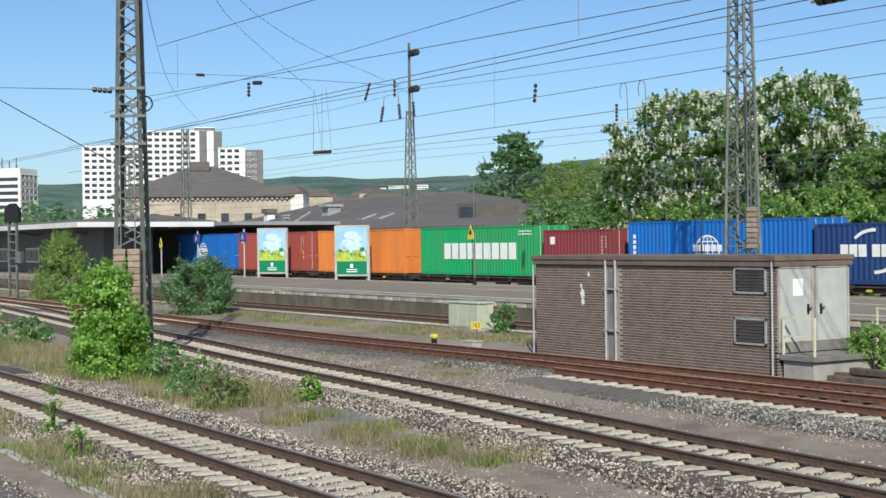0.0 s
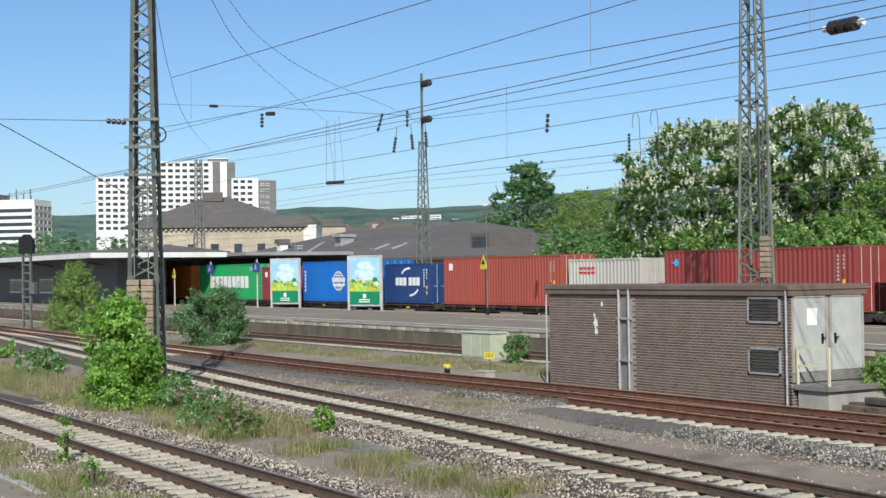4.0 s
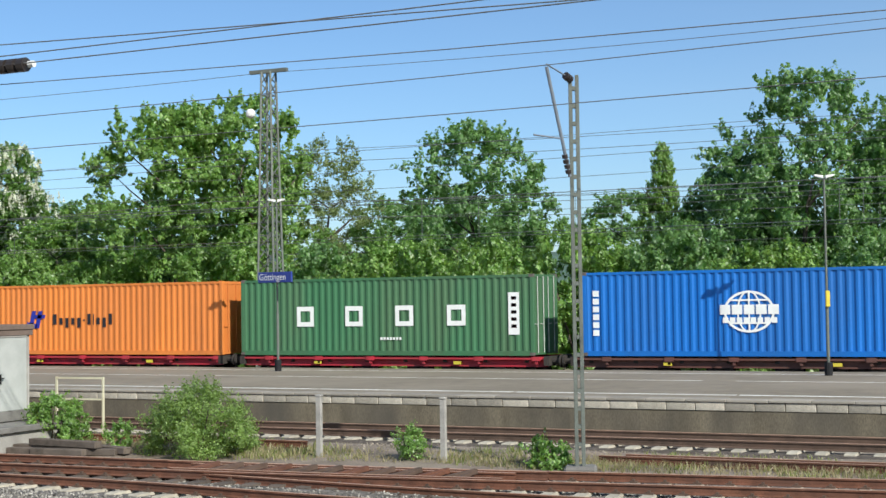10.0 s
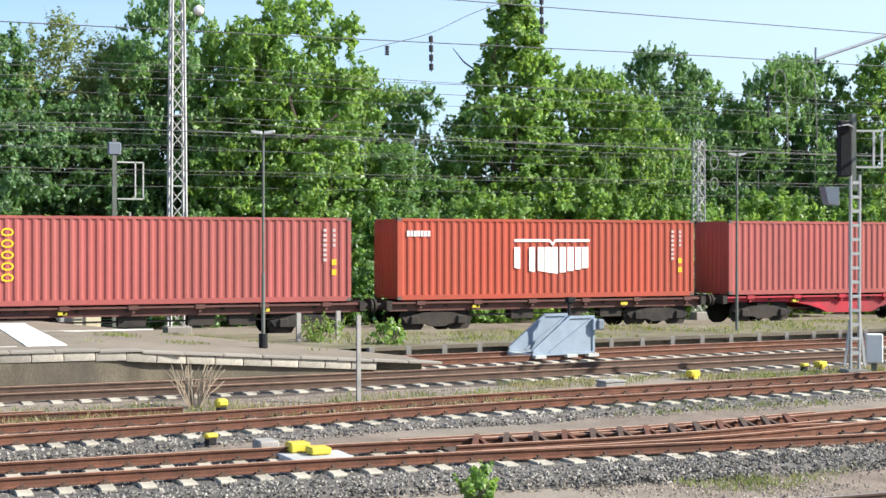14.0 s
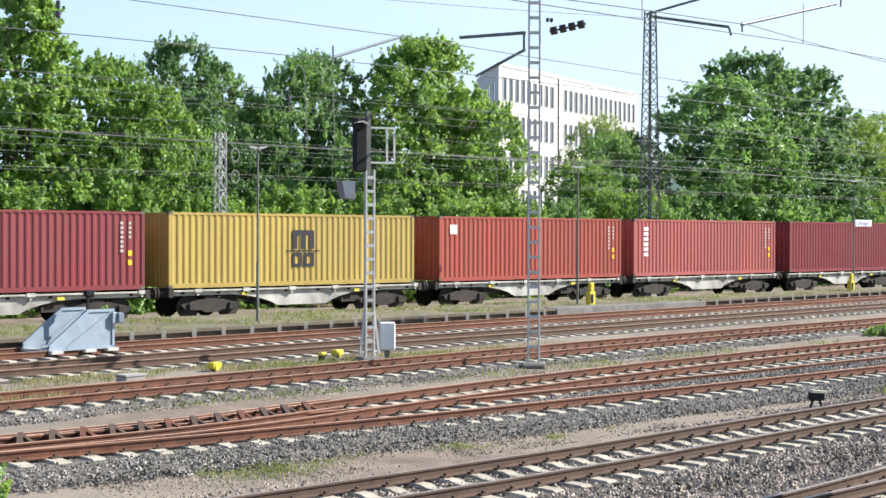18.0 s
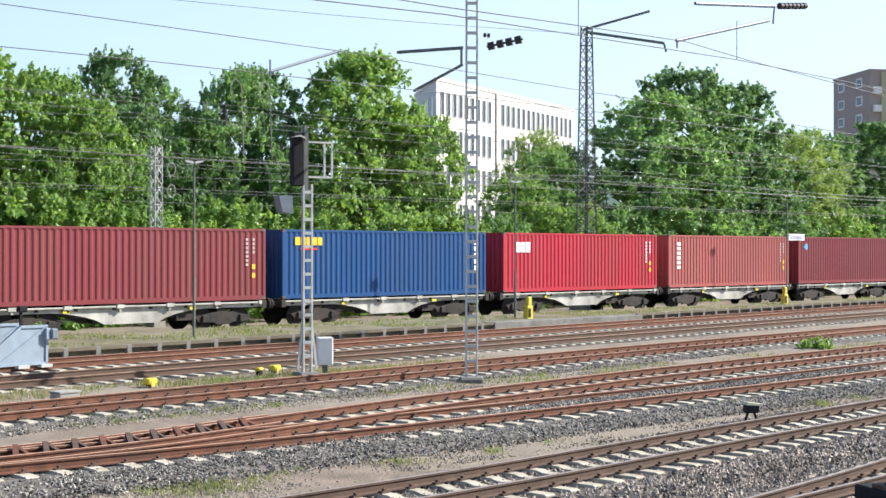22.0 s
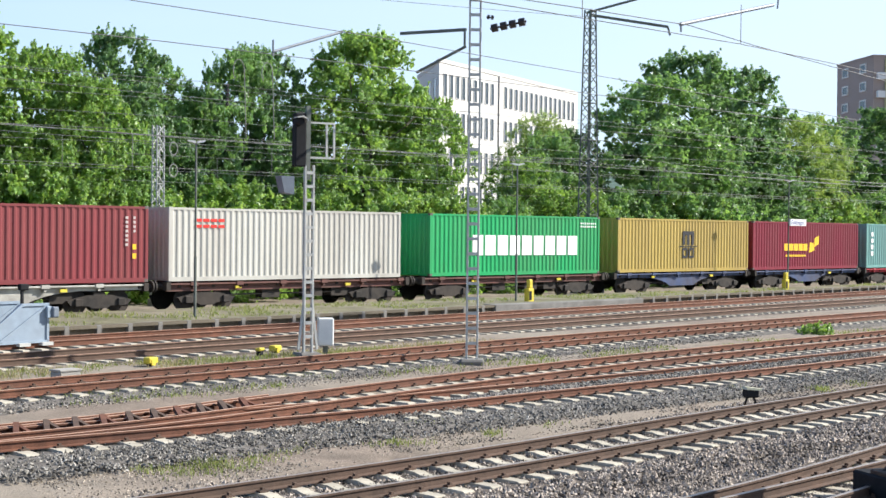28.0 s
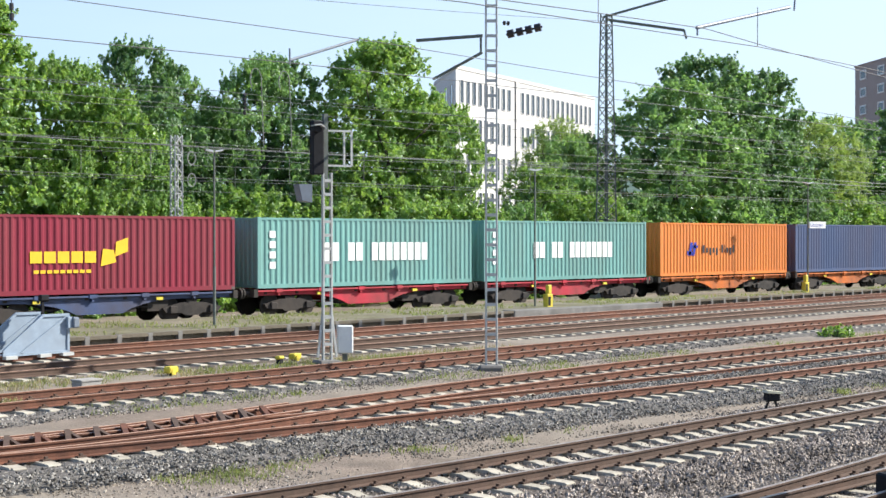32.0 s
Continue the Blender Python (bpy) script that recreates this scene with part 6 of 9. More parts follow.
# landing, rails and old sleepers beside it
landing = thing("door_landing", "raised concrete door landing with a dark slab before the hut", "steps")
bm = bmesh.new()
box(bm, HX1 + 0.12, 25.75, hz0, HX1 + 1.1, 28.1, 0.14)
part("plinth", bm, M_CONCRETE, landing)
bm = bmesh.new()
box(bm, HX1 + 0.06, 25.66, 0.14, HX1 + 1.2, 28.2, 0.28, bevel=0.012)
part("slab", bm, M_DARK_CONCRETE, landing)


def railing(points, h, label, mids=(0.5,)):
    t = thing("guard_railing", label, "railing")
    for x, y, z in points:
        bm = bmesh.new()
        bar(bm, (x, y, z), (x, y, z + h), 0.05)
        part("post", bm, M_CREAM, t)
    for (a, b) in zip(points, points[1:]):
        for k in (*mids, 0.98):
            bm = bmesh.new()
            bar(bm, (a[0], a[1], a[2] + h * k), (b[0], b[1], b[2] + h * k), 0.045)
            part("rail", bm, M_CREAM, t)
    return t


railing([(HX1 + 0.13, 25.74, 0.27), (HX1 + 1.15, 25.74, 0.27)], 0.95, "cream-painted steel guard railing on the landing")
railing([(-25.3, 29.75, -0.25), (-23.75, 29.75, -0.25)], 1.55, "cream-painted steel guard railing beside the track", (0.62,))
for i, (x, y, z, a) in enumerate(((-22.6, 26.2, -0.22, 3), (-22.3, 26.5, -0.05, -6), (-21.9, 26.35, -0.22, 12), (-22.9, 26.7, -0.2, 8), (-21.6, 26.9, -0.2, -15))):
    bm = bmesh.new()
    box(bm, -1.1, -0.12, 0, 1.1, 0.12, 0.16, bevel=0.015)
    ob = part("old_sleeper", bm, M_SLEEPER_DARK)
    ob.matrix_basis = pose(x, y, level(y) + z + 0.0, 0, 0, a)
    tagged(ob, "weathered dark timber sleeper lying in a pile", "timber", "pile of old sleepers")


# ---------------------------------------------------------------- masts, lamps and wires
def lattice(bm, h, w0, w1, panels, bw):
    """Zigzag bracing on the four sides of a tapering mast."""
    for i in range(panels):
        z0, z1 = h * i / panels, h * (i + 1) / panels
        a0, a1 = (w0 + (w1 - w0) * z0 / h) / 2, (w0 + (w1 - w0) * z1 / h) / 2
        for k in range(4):
            c0 = ((-1, -1), (1, -1), (1, 1), (-1, 1))[k]
            c1 = ((-1, -1), (1, -1), (1, 1), (-1, 1))[(k + 1) % 4]
            p, q = (c0, c1) if i % 2 else (c1, c0)
            bar(bm, (p[0] * a0, p[1] * a0, z0), (q[0] * a1, q[1] * a1, z1), bw)
            if i % 4 == 0:
                bar(bm, (c0[0] * a0, c0[1] * a0, z0), (c1[0] * a0, c1[1] * a0, z0), bw)


def lattice_mast(label, x, y, z, h, w0, w1, panels, leg=0.09, brace=0.045, turn=0.0, steel=None):
    t = thing("lattice_mast", label, "mast", (x, y, z), turn, "catenary masts")
    for sx in (-1, 1):
        for sy in (-1, 1):
            bm = bmesh.new()
            bar(bm, (sx * w0 / 2, sy * w0 / 2, 0), (sx * w1 / 2, sy * w1 / 2, h), leg)
            part("leg", bm, steel or M_STEEL, t)
    bm = bmesh.new()
    lattice(bm, h, w0, w1, panels, brace)
    tagged(part("bracing", bm, steel or M_STEEL, t), kind="stuff")
    bm = bmesh.new()
    box(bm, -w0 * 0.75, -w0 * 0.75, -0.6, w0 * 0.75, w0 * 0.75, 0.1, bevel=0.03)
    part("foundation", bm, M_CONCRETE, t)
    return t


def insulator(name, parent, a, b, r=0.09, ribs=4, dark=True):
    """A ribbed insulator between two points."""
    bm = bmesh.new()
    a, b = Vector(a), Vector(b)
    bar(bm, a, b, r * 0.5, seg=8)
    for i in range(ribs):
        k = (i + 0.5) / ribs
        p = a + (b - a) * k
        d = (b - a).normalized() * (b - a).length * 0.34 / ribs
        bar(bm, p - d, p + d, r * 2, seg=12)
    return part(name, bm, M_INSULATOR, parent, "dark brown ribbed insulator")


def beam(name, parent, a, b, w, material=None, seg=4):
    bm = bmesh.new()
    bar(bm, a, b, w, seg=seg)
    return part(name, bm, material or M_STEEL, parent)


# large mast by the near tracks, with its tension weights
mL = lattice_mast("tall grey-green lattice mast with concrete tension weights", -44.1, 15.9, level(15.9) - 0.2, 17.0, 1.0, 0.42, 40, 0.1, 0.055, 1.0)
for dx in (-0.22, 0.24):
    for i in range(10):
        bm = bmesh.new()
        box(bm, dx - 0.2, -0.95, 1.75 + i * 0.205, dx + 0.2, -0.58, 1.75 + i * 0.205 + 0.192, bevel=0.02)
        part("tension_weight", bm, M_WEIGHT, mL, "tan concrete tension weight")
    beam("weight_rod", mL, (dx, -0.68, 1.3), (dx, -0.68, 8.2), 0.03, M_WIRE)
bm = bmesh.new()
box(bm, -0.1, -0.72, 1.05, 0.42, -0.66, 1.62, bevel=0.01)
plate = part("sign_plate", bm, M_BLACK, mL, "dark square plate with a pale ring")
bm = bmesh.new()
ring(bm, 0.16, 1.33, 0.11, 0.16, 0.03, 16, -0.726)
part("ring_mark", bm, MARKS["dim"], plate)
for z in (7.2, 8.1, 9.0):
    beam("crossarm", mL, (-0.55, -0.5, z), (0.6, -0.5, z), 0.09)
insulator("insulator", mL, (-1.15, -0.4, 8.98), (-0.5, -0.4, 8.92), 0.085)
bm = bmesh.new()
ring(bm, 0.55, 8.5, 0.27, 0.27, 0.05, 18, -0.4)
wheel_ = part("tension_wheel", bm, M_BLACK, mL, "dark tension wheel")
bm = bmesh.new()
ring(bm, 0.55, 8.5, 0.09, 0.09, 0.085, 10, -0.405)
part("hub", bm, M_BLACK, wheel_)
# mast on the platform, behind the hut
mB = lattice_mast("tall grey-green lattice mast with tension weights on the platform", -39.7, 39.0, 0.7, 16.5, 1.05, 0.45, 30, 0.10, 0.05, 0.3)
for i in range(8):
    bm = bmesh.new()
    box(bm, 0.52, -0.7, 2.1 + i * 0.2, 0.92, -0.45, 2.1 + i * 0.2 + 0.175, bevel=0.02)
    part("tension_weight", bm, M_WEIGHT, mB, "tan concrete tension weight")
for dx in (0.55, 0.7, 0.9):
    beam("weight_rod", mB, (dx, -0.6, 1.5), (dx, -0.6, 8.5), 0.035, M_STEEL)
beam("crossarm", mB, (-0.5, -0.5, 9.0), (0.9, -0.5, 9.0), 0.08)
insulator("insulator", mB, (0.7, -0.6, 5.9), (0.7, -0.6, 6.6), 0.07)
# masts behind the train
mA = lattice_mast("slender lattice mast with a top rod and insulators behind the train", -86.3, 52.0, 0, 12.7, 0.95, 0.35, 26, 0.08, 0.04)
beam("top_rod", mA, (0, 0, 12.5), (0, 0, 17.6), 0.14)
for z in (14.2, 16.8):
    for dx in (0.35, 0.9):
        insulator("insulator", mA, (dx - 0.16, 0, z), (dx + 0.16, 0, z), 0.26, 2)
    beam("arm", mA, (0, 0, z), (1.5, 0, z), 0.08)
for dx, ang in ((-2.6, -0.9), (-0.6, 0.4), (1.4, 0.3)):
    beam("hanger", mA, (dx, -0.6, 13.9), (dx + ang * 0.2, -0.6, 13.2), 0.04, M_WIRE)
    insulator("insulator", mA, (dx + ang * 0.2, -0.6, 13.2), (dx + ang * 0.6, -0.6, 12.1), 0.11, 5)
mC = lattice_mast("slender lattice mast with a flat top bar behind the train", -32.4, 52.0, 0, 13.3, 0.95, 0.45, 26, 0.08, 0.04)
beam("top_bar", mC, (-0.95, 0, 13.35), (0.95, 0, 13.35), 0.16)
bm = bmesh.new()
r0 = bmesh.ops.create_icosphere(bm, subdivisions=2, radius=0.22)
bmesh.ops.transform(bm, matrix=Matrix.Translation((-0.75, -0.3, 11.5)), verts=bm.verts)
part("flood_lamp", bm, M_WHITE, mC, "white lamp on the mast")
mE = lattice_mast("slender lattice mast behind the train", 10.7, 52.0, 0, 16.0, 0.62, 0.38, 24, 0.075, 0.032, 0, M_STEEL_LIGHT)
bm = bmesh.new()
bmesh.ops.create_icosphere(bm, subdivisions=2, radius=0.2)
bmesh.ops.transform(bm, matrix=Matrix.Translation((0.75, -0.3, 11.9)), verts=bm.verts)
part("flood_lamp", bm, M_WHITE, mE, "white lamp on the mast")
mI = lattice_mast("tall lattice mast with long arms behind the train", 62.6, 52.0, 0, 16.2, 0.95, 0.45, 30, 0.08, 0.04, 0, M_STEEL)
beam("arm", mI, (0, 0, 15.9), (3.4, -3.0, 15.3), 0.14)
beam("arm", mI, (-0.3, 0, 16.0), (2.07, -3.0, 17.0), 0.12)
beam("arm_end", mI, (3.4, -3.0, 15.3), (3.5, -3.1, 14.8), 0.1)
mK = lattice_mast("small lattice mast behind the train", 34.8, 54.0, 0, 7.9, 0.42, 0.36, 18, 0.06, 0.035, 0, M_STEEL_LIGHT)
bm = bmesh.new()
ring(bm, 0.75, 6.9, 0.24, 0.32, 0.05, 16, -0.1)
ring(bm, 0.75, 5.9, 0.24, 0.32, 0.05, 16, -0.1)
part("cable_loop", bm, M_WIRE, mK)
lattice_mast("slender lattice mast beyond the platform roof", -129.0, 52.0, 0, 14.6, 1.0, 0.5, 24, 0.09, 0.045)
lattice_mast("slender lattice mast beyond the platform roof", -168.0, 60.0, 0, 14.0, 1.0, 0.5, 24, 0.09, 0.045)


def ladder_mast(label, x, y, h, w, material, step=0.5, chan=0.09, turn=0.0, depth=0.16):
    """A mast of two channels joined by flat rungs."""
    t = thing("ladder_mast", label, "mast", (x, y, level(y)), turn, "catenary masts")
    for s in (-1, 1):
        bm = bmesh.new()
        box(bm, s * (w / 2 - chan / 2) - chan / 2, -depth / 2, -0.1, s * (w / 2 - chan / 2) + chan / 2, depth / 2, h, bevel=0.008)
        part("channel", bm, material, t)
    n = int(h / step)
    bm = bmesh.new()
    box(bm, -w / 2 + chan, -depth / 2, -0.04, w / 2 - chan, depth / 2, 0.04)
    me = bpy.data.meshes.new("rung")
    bm.to_mesh(me)
    bm.free()
    me.materials.append(material)
    for i in range(n):
        shared("rung", me, t, (0, 0, 0.35 + i * step))
    bm = bmesh.new()
    box(bm, -0.33, -0.33, -0.6, 0.33, 0.33, -0.08, bevel=0.05)
    part("foundation", bm, M_DARK_CONCRETE, t)
    return t


mD = ladder_mast("grey-green steel catenary mast with a slanted bracket", -9.42, 26.75, 7.82, 0.21, M_STEEL, 0.36, 0.075, 0.3, 0.14)
beam("bracket_tube", mD, (-0.1, -0.1, 5.75), (-0.5, -0.72, 7.9), 0.07, M_SHIELD, 8)
beam("bracket_stay", mD, (-0.05, 0, 7.75), (-0.5, -0.72, 7.95), 0.035, M_SHIELD, 6)
beam("steady_arm", mD, (-0.26, -0.36, 6.5), (-0.78, -0.72, 6.55), 0.035, M_SHIELD, 6)
insulator("insulator", mD, (-0.12, -0.12, 5.8), (-0.2, -0.24, 6.2), 0.06)
insulator("insulator", mD, (-0.05, -0.05, 7.72), (-0.16, -0.2, 7.8), 0.08, 3)
mH = ladder_mast("galvanised steel ladder-frame catenary mast with long arms", 26.75, 26.2, 10.2, 0.34, M_STEEL_LIGHT, 0.4, 0.055, -0.75, 0.05)
insulator("insulator", mH, (0.4, 0, 8.78), (1.35, -0.25, 8.96), 0.11, 4)
insulator("insulator", mH, (0.3, 0, 9.1), (0.5, 0, 9.08), 0.06, 2)
beam("arm", mH, (-0.25, 0, 8.75), (-2.0, 1.6, 8.85), 0.08, M_STEEL)
beam("arm", mH, (-0.25, 0, 8.3), (-1.55, 1.4, 7.75), 0.06, M_STEEL)
beam("arm_link", mH, (-0.28, 0, 8.75), (-0.28, 0, 8.25), 0.06, M_STEEL)
arms = thing("bracket_arm", "thin dark bracket arm that holds the overhead wire", "bracket", (0, 0, 0))
beam("tube", arms, (25.95, 34.0, 8.64), (28.68, 34.0, 9.54), 0.09, M_SHIELD, 8)
beam("tube", arms, (25.95, 34.0, 8.5), (25.95, 34.0, 9.0), 0.06, M_SHIELD, 8)
arms2 = thing("bracket_arm", "thin dark bracket arm that holds the overhead wire", "bracket", (0, 0, 0))
beam("tube", arms2, (41.15, 30.0, 10.77), (47.2, 30.0, 12.2), 0.13, M_SHIELD, 8)
beam("tube", arms2, (42.3, 30.0, 12.25), (47.6, 30.0, 12.8), 0.13, M_SHIELD, 8)
beam("tube", arms2, (47.5, 30.0, 12.1), (47.6, 30.0, 12.8), 0.07, M_SHIELD, 8)
insulator("insulator", arms2, (47.9, 30.0, 12.85), (49.9, 30.0, 13.1), 0.13, 7)
beam("tube", arms2, (41.2, 30.0, 10.5), (41.2, 30.0, 10.85), 0.07, M_SHIELD, 8)

# signal beside the stub track
sH = ladder_mast("light signal on a galvanised ladder mast, seen from behind", 23.85, 29.6, 5.0, 0.29, M_STEEL_LIGHT, 0.37, 0.055, -0.3, 0.12)
beam("upper_post", sH, (-0.05, 0, 4.6), (-0.05, 0, 6.6), 0.12, M_STEEL)
bm = bmesh.new()
box(bm, -0.44, -0.1, 4.95, -0.12, 0.18, 6.4, bevel=0.03)
part("signal_head", bm, M_BLACK, sH, "black signal screen")
bm = bmesh.new()
bar(bm, (-0.36, -0.3, 6.16), (-0.36, -0.1, 6.16), 0.2, seg=14)
part("lamp", bm, M_BLACK, sH)
bm = bmesh.new()
prism(bm, [(-0.5, 6.24), (-0.5, 6.27), (-0.33, 6.3), (-0.2, 6.24), (-0.17, 6.16), (-0.2, 6.15), (-0.23, 6.21), (-0.34, 6.26)], -0.4, -0.1)
part("lamp_hood", bm, M_STEEL_LIGHT, sH, "pale curved lamp hood")
bm = bmesh.new()
prism(bm, [(-0.78, 4.24), (-0.5, 4.19), (-0.5, 4.68), (-0.88, 4.68)], -0.2, 0.25)
part("distant_signal", bm, M_SHIELD, sH, "grey shield of a lower signal lamp")
for a, b in (((0, 0, 6.15), (0.72, 0, 6.15)), ((0, 0, 5.2), (0.72, 0, 5.2)), ((0.72, 0, 5.2), (0.72, 0, 6.15)), ((0.5, 0, 5.2), (0.5, 0, 6.15))):
    beam("cage_bar", sH, a, b, 0.05, M_STEEL_LIGHT)
for s in (-1, 1):
    beam("foot_stay", sH, (s * 0.27, 0, 0.0), (s * 0.13, 0, 1.2), 0.06, M_STEEL_LIGHT)
# signals by the far left siding
sL = ladder_mast("light signal on a ladder mast seen from behind", -96.5, 26.3, 5.4, 0.75, M_STEEL, 0.55, 0.1, 0.6, 0.2)
bm = bmesh.new()
prism(bm, [(-0.6, 5.0), (0.6, 5.0), (0.6, 5.9), (0.2, 6.3), (-0.2, 6.3), (-0.6, 5.9)], -0.15, 0.15)
part("signal_head", bm, M_BLACK, sL, "dark signal screen")
bm = bmesh.new()
box(bm, 0.3, -0.2, 2.2, 0.75, 0.2, 3.0, bevel=0.03)
part("lamp_box", bm, M_STEEL, sL)
dw = thing("dwarf_signal", "small dark signal on a short post", "signal", (-98.3, 24.6, level(24.6) - 0.25))
beam("post", dw, (0, 0, 0), (0, 0, 1.6), 0.14, M_STEEL)
bm = bmesh.new()
box(bm, -0.45, -0.2, 1.5, 0.45, 0.2, 2.5, bevel=0.08)
part("head", bm, M_STEEL, dw)
sE = thing("signal_mast", "light signal with a ladder cage among the trees", "signal", (8.7, 54.0, 0))
beam("post", sE, (0, 0, 0), (0, 0, 7.2), 0.16, M_STEEL)
bm = bmesh.new()
box(bm, -0.25, -0.12, 6.55, 0.25, 0.12, 7.05, bevel=0.05)
part("signal_head", bm, M_SHIELD, sE, "dark grey back of a signal screen")
for k in range(7):
    beam("rung", sE, (0.15, 0, 1.2 + k * 0.42), (0.6, 0, 1.2 + k * 0.42), 0.04, M_STEEL_LIGHT)
for a, b in (((0.1, 0, 6.3), (1.1, 0, 6.3)), ((0.1, 0, 4.9), (1.1, 0, 4.9)), ((1.1, 0, 4.9), (1.1, 0, 6.3)), ((0.8, 0, 4.9), (0.8, 0, 6.3)), ((0.6, 0, 1.0), (0.6, 0, 4.4))):
    beam("cage_bar", sE, a, b, 0.05, M_STEEL_LIGHT)


def lamp(x, y, z, top, label, turn=0.0, box_yellow=False, foot=True):
    t = thing("platform_lamp", label, "street lamp", (x, y, z), turn, "platform lamps")
    h = top - z
    bm = bmesh.new()
    bar(bm, (0, 0, 0), (0, 0, h * 0.35), 0.1, seg=10)
    bar(bm, (0, 0, h * 0.35), (0, 0, h - 0.05), 0.07, seg=10)
    part("pole", bm, M_STEEL, t)
    for s in (-1, 1):
        bm = bmesh.new()
        prism(bm, [(s * 0.04, h - 0.05), (s * 0.3, h + 0.02), (s * 0.31, h + 0.07), (s * 0.04, h + 0.04)], -0.1, 0.1)
        part("lamp_head", bm, M_WHITE, t, "white flat lamp head")
    if foot:
        bm = bmesh.new()
        bar(bm, (0, 0, 0), (0, 0, 0.42), 0.24, seg=10)
        part("foot", bm, M_BLACK, t, "black foot")
    if box_yellow:
        bm = bmesh.new()
        box(bm, -0.065, -0.14, 2.1, 0.065, -0.05, 2.6, bevel=0.02)
        part("call_box", bm, M_YELLOW, t, "yellow box on the pole")
    return t


for x, y, top, extra in ((-65.8, 43.8, 6.95, False), (-47.2, 43.8, 6.85, False), (-26.7, 43.3, 6.9, False), (-7.3, 43.5, 6.8, True)):
    lamp(x, y, PLAT_Z, top, "slim grey platform lamp with two white heads", 0.4, extra)
for x, y, top in ((9.8, 36.4, 6.15), (27.7, 40.6, 6.25), (46.3, 42.6, 6.3), (70.5, 43.6, 6.4)):
    lamp(x, y, plat_z(x) - 0.02 if x < 12 else LOW_Z - 0.05, top, "slim grey lamp post with two white heads", -0.4, False, x < 12)
for x, y in ((46.4, 41.9), (69.6, 43.2)):
    b = thing("yellow_post", "yellow steel cabinet post on the low platform", "post", (x, y, LOW_Z - 0.04))
    bm = bmesh.new()
    box(bm, -0.19, -0.14, 0, 0.19, 0.14, 0.62, bevel=0.03)
    part("base", bm, M_YELLOW, b)
    bm = bmesh.new()
    box(bm, -0.1, -0.1, 0.62, 0.16, 0.1, 1.02, bevel=0.04)
    part("top", bm, M_YELLOW, b)
    bm = bmesh.new()
    box(bm, -0.14, -0.15, 0.1, 0.02, -0.138, 0.5)
    part("dark_plate", bm, M_BLACK, b)


def text_mesh(name, body, size, material, m, parent=None):
    """Lettering in the built-in font, as flat mesh."""
    cu = bpy.data.curves.new(name, "FONT")
    cu.body, cu.size, cu.align_x, cu.align_y = body, size, "CENTER", "CENTER"
    ob = bpy.data.objects.new(name, cu)
    scene.collection.objects.link(ob)
    me = bpy.data.meshes.new_from_object(ob.evaluated_get(bpy.context.evaluated_depsgraph_get()))
    bpy.data.objects.remove(ob)
    me.materials.append(material)
    o = new(name, me)
    o.matrix_basis = m
    if parent:
        o.parent = parent
    return o


M_SIGN = mat("station_sign_blue", (0.03, 0.05, 0.25), 0.5, 0, 0.05, 3)
for x, y, z, big in ((-26.6, 43.0, 4.12, True), (71.0, 43.3, 4.0, False)):
    s = thing("station_sign", "blue station name sign with white lettering on the lamp post", "sign", (x, y, z), -0.25 if big else 0)
    bm = bmesh.new()
    box(bm, -0.85, -0.04, -0.19, 0.85, 0.04, 0.19, bevel=0.01)
    part("board", bm, M_SIGN if big else M_WHITE, s)
    text_mesh("lettering", "Göttingen", 0.34, MARKS["white"] if big else M_SIGN, pose(-0.1, -0.046, 0.0, 90), s)
    beam("bracket", s, (0, 0.02, -0.1), (0.05, 0.3, -0.1), 0.05, M_STEEL)

# warning triangles, direction boards
for x, y, z in ((-65.85, 43.6, 3.62), (-108.5, 41.5, 3.3)):
    w = thing("warning_sign", "yellow warning sign on a post", "sign", (x, y, z))
    bm = bmesh.new()
    prism(bm, [(-0.3, -0.3), (0.3, -0.3), (0.3, -0.02), (0.0, 0.5), (-0.3, -0.02)], -0.02, 0.02)
    part("board", bm, M_YELLOW, w)
    bm = bmesh.new()
    slab_shape(bm, [(-0.18, -0.02), (0.18, -0.02), (0.0, 0.32)], -0.026)
    part("mark", bm, M_BLACK, w)
    if x < -100:
        beam("pole", w, (0, 0.05, PLAT_Z - z), (0, 0.05, 0.3), 0.08, M_STEEL_LIGHT)
for x, z in ((-104.5, 3.7), (-95.6, 3.75)):
    s = thing("direction_sign", "small blue sign with a pale letter above the platform", "sign", (x, 43.0, z))
    bm = bmesh.new()
    box(bm, -0.55, -0.05, -0.35, 0.55, 0.05, 0.35, bevel=0.01)
    part("board", bm, M_SIGN, s)
    text_mesh("letter", "A", 0.6, MARKS["white"], pose(0, -0.056, 0, 90), s)
    beam("hanger", s, (0, 0, 0.3), (0, 0, 0.6), 0.05, M_STEEL)
    beam("pole", s, (0, 0.08, PLAT_Z - z), (0, 0.08, 0.6), 0.08, M_STEEL_LIGHT)

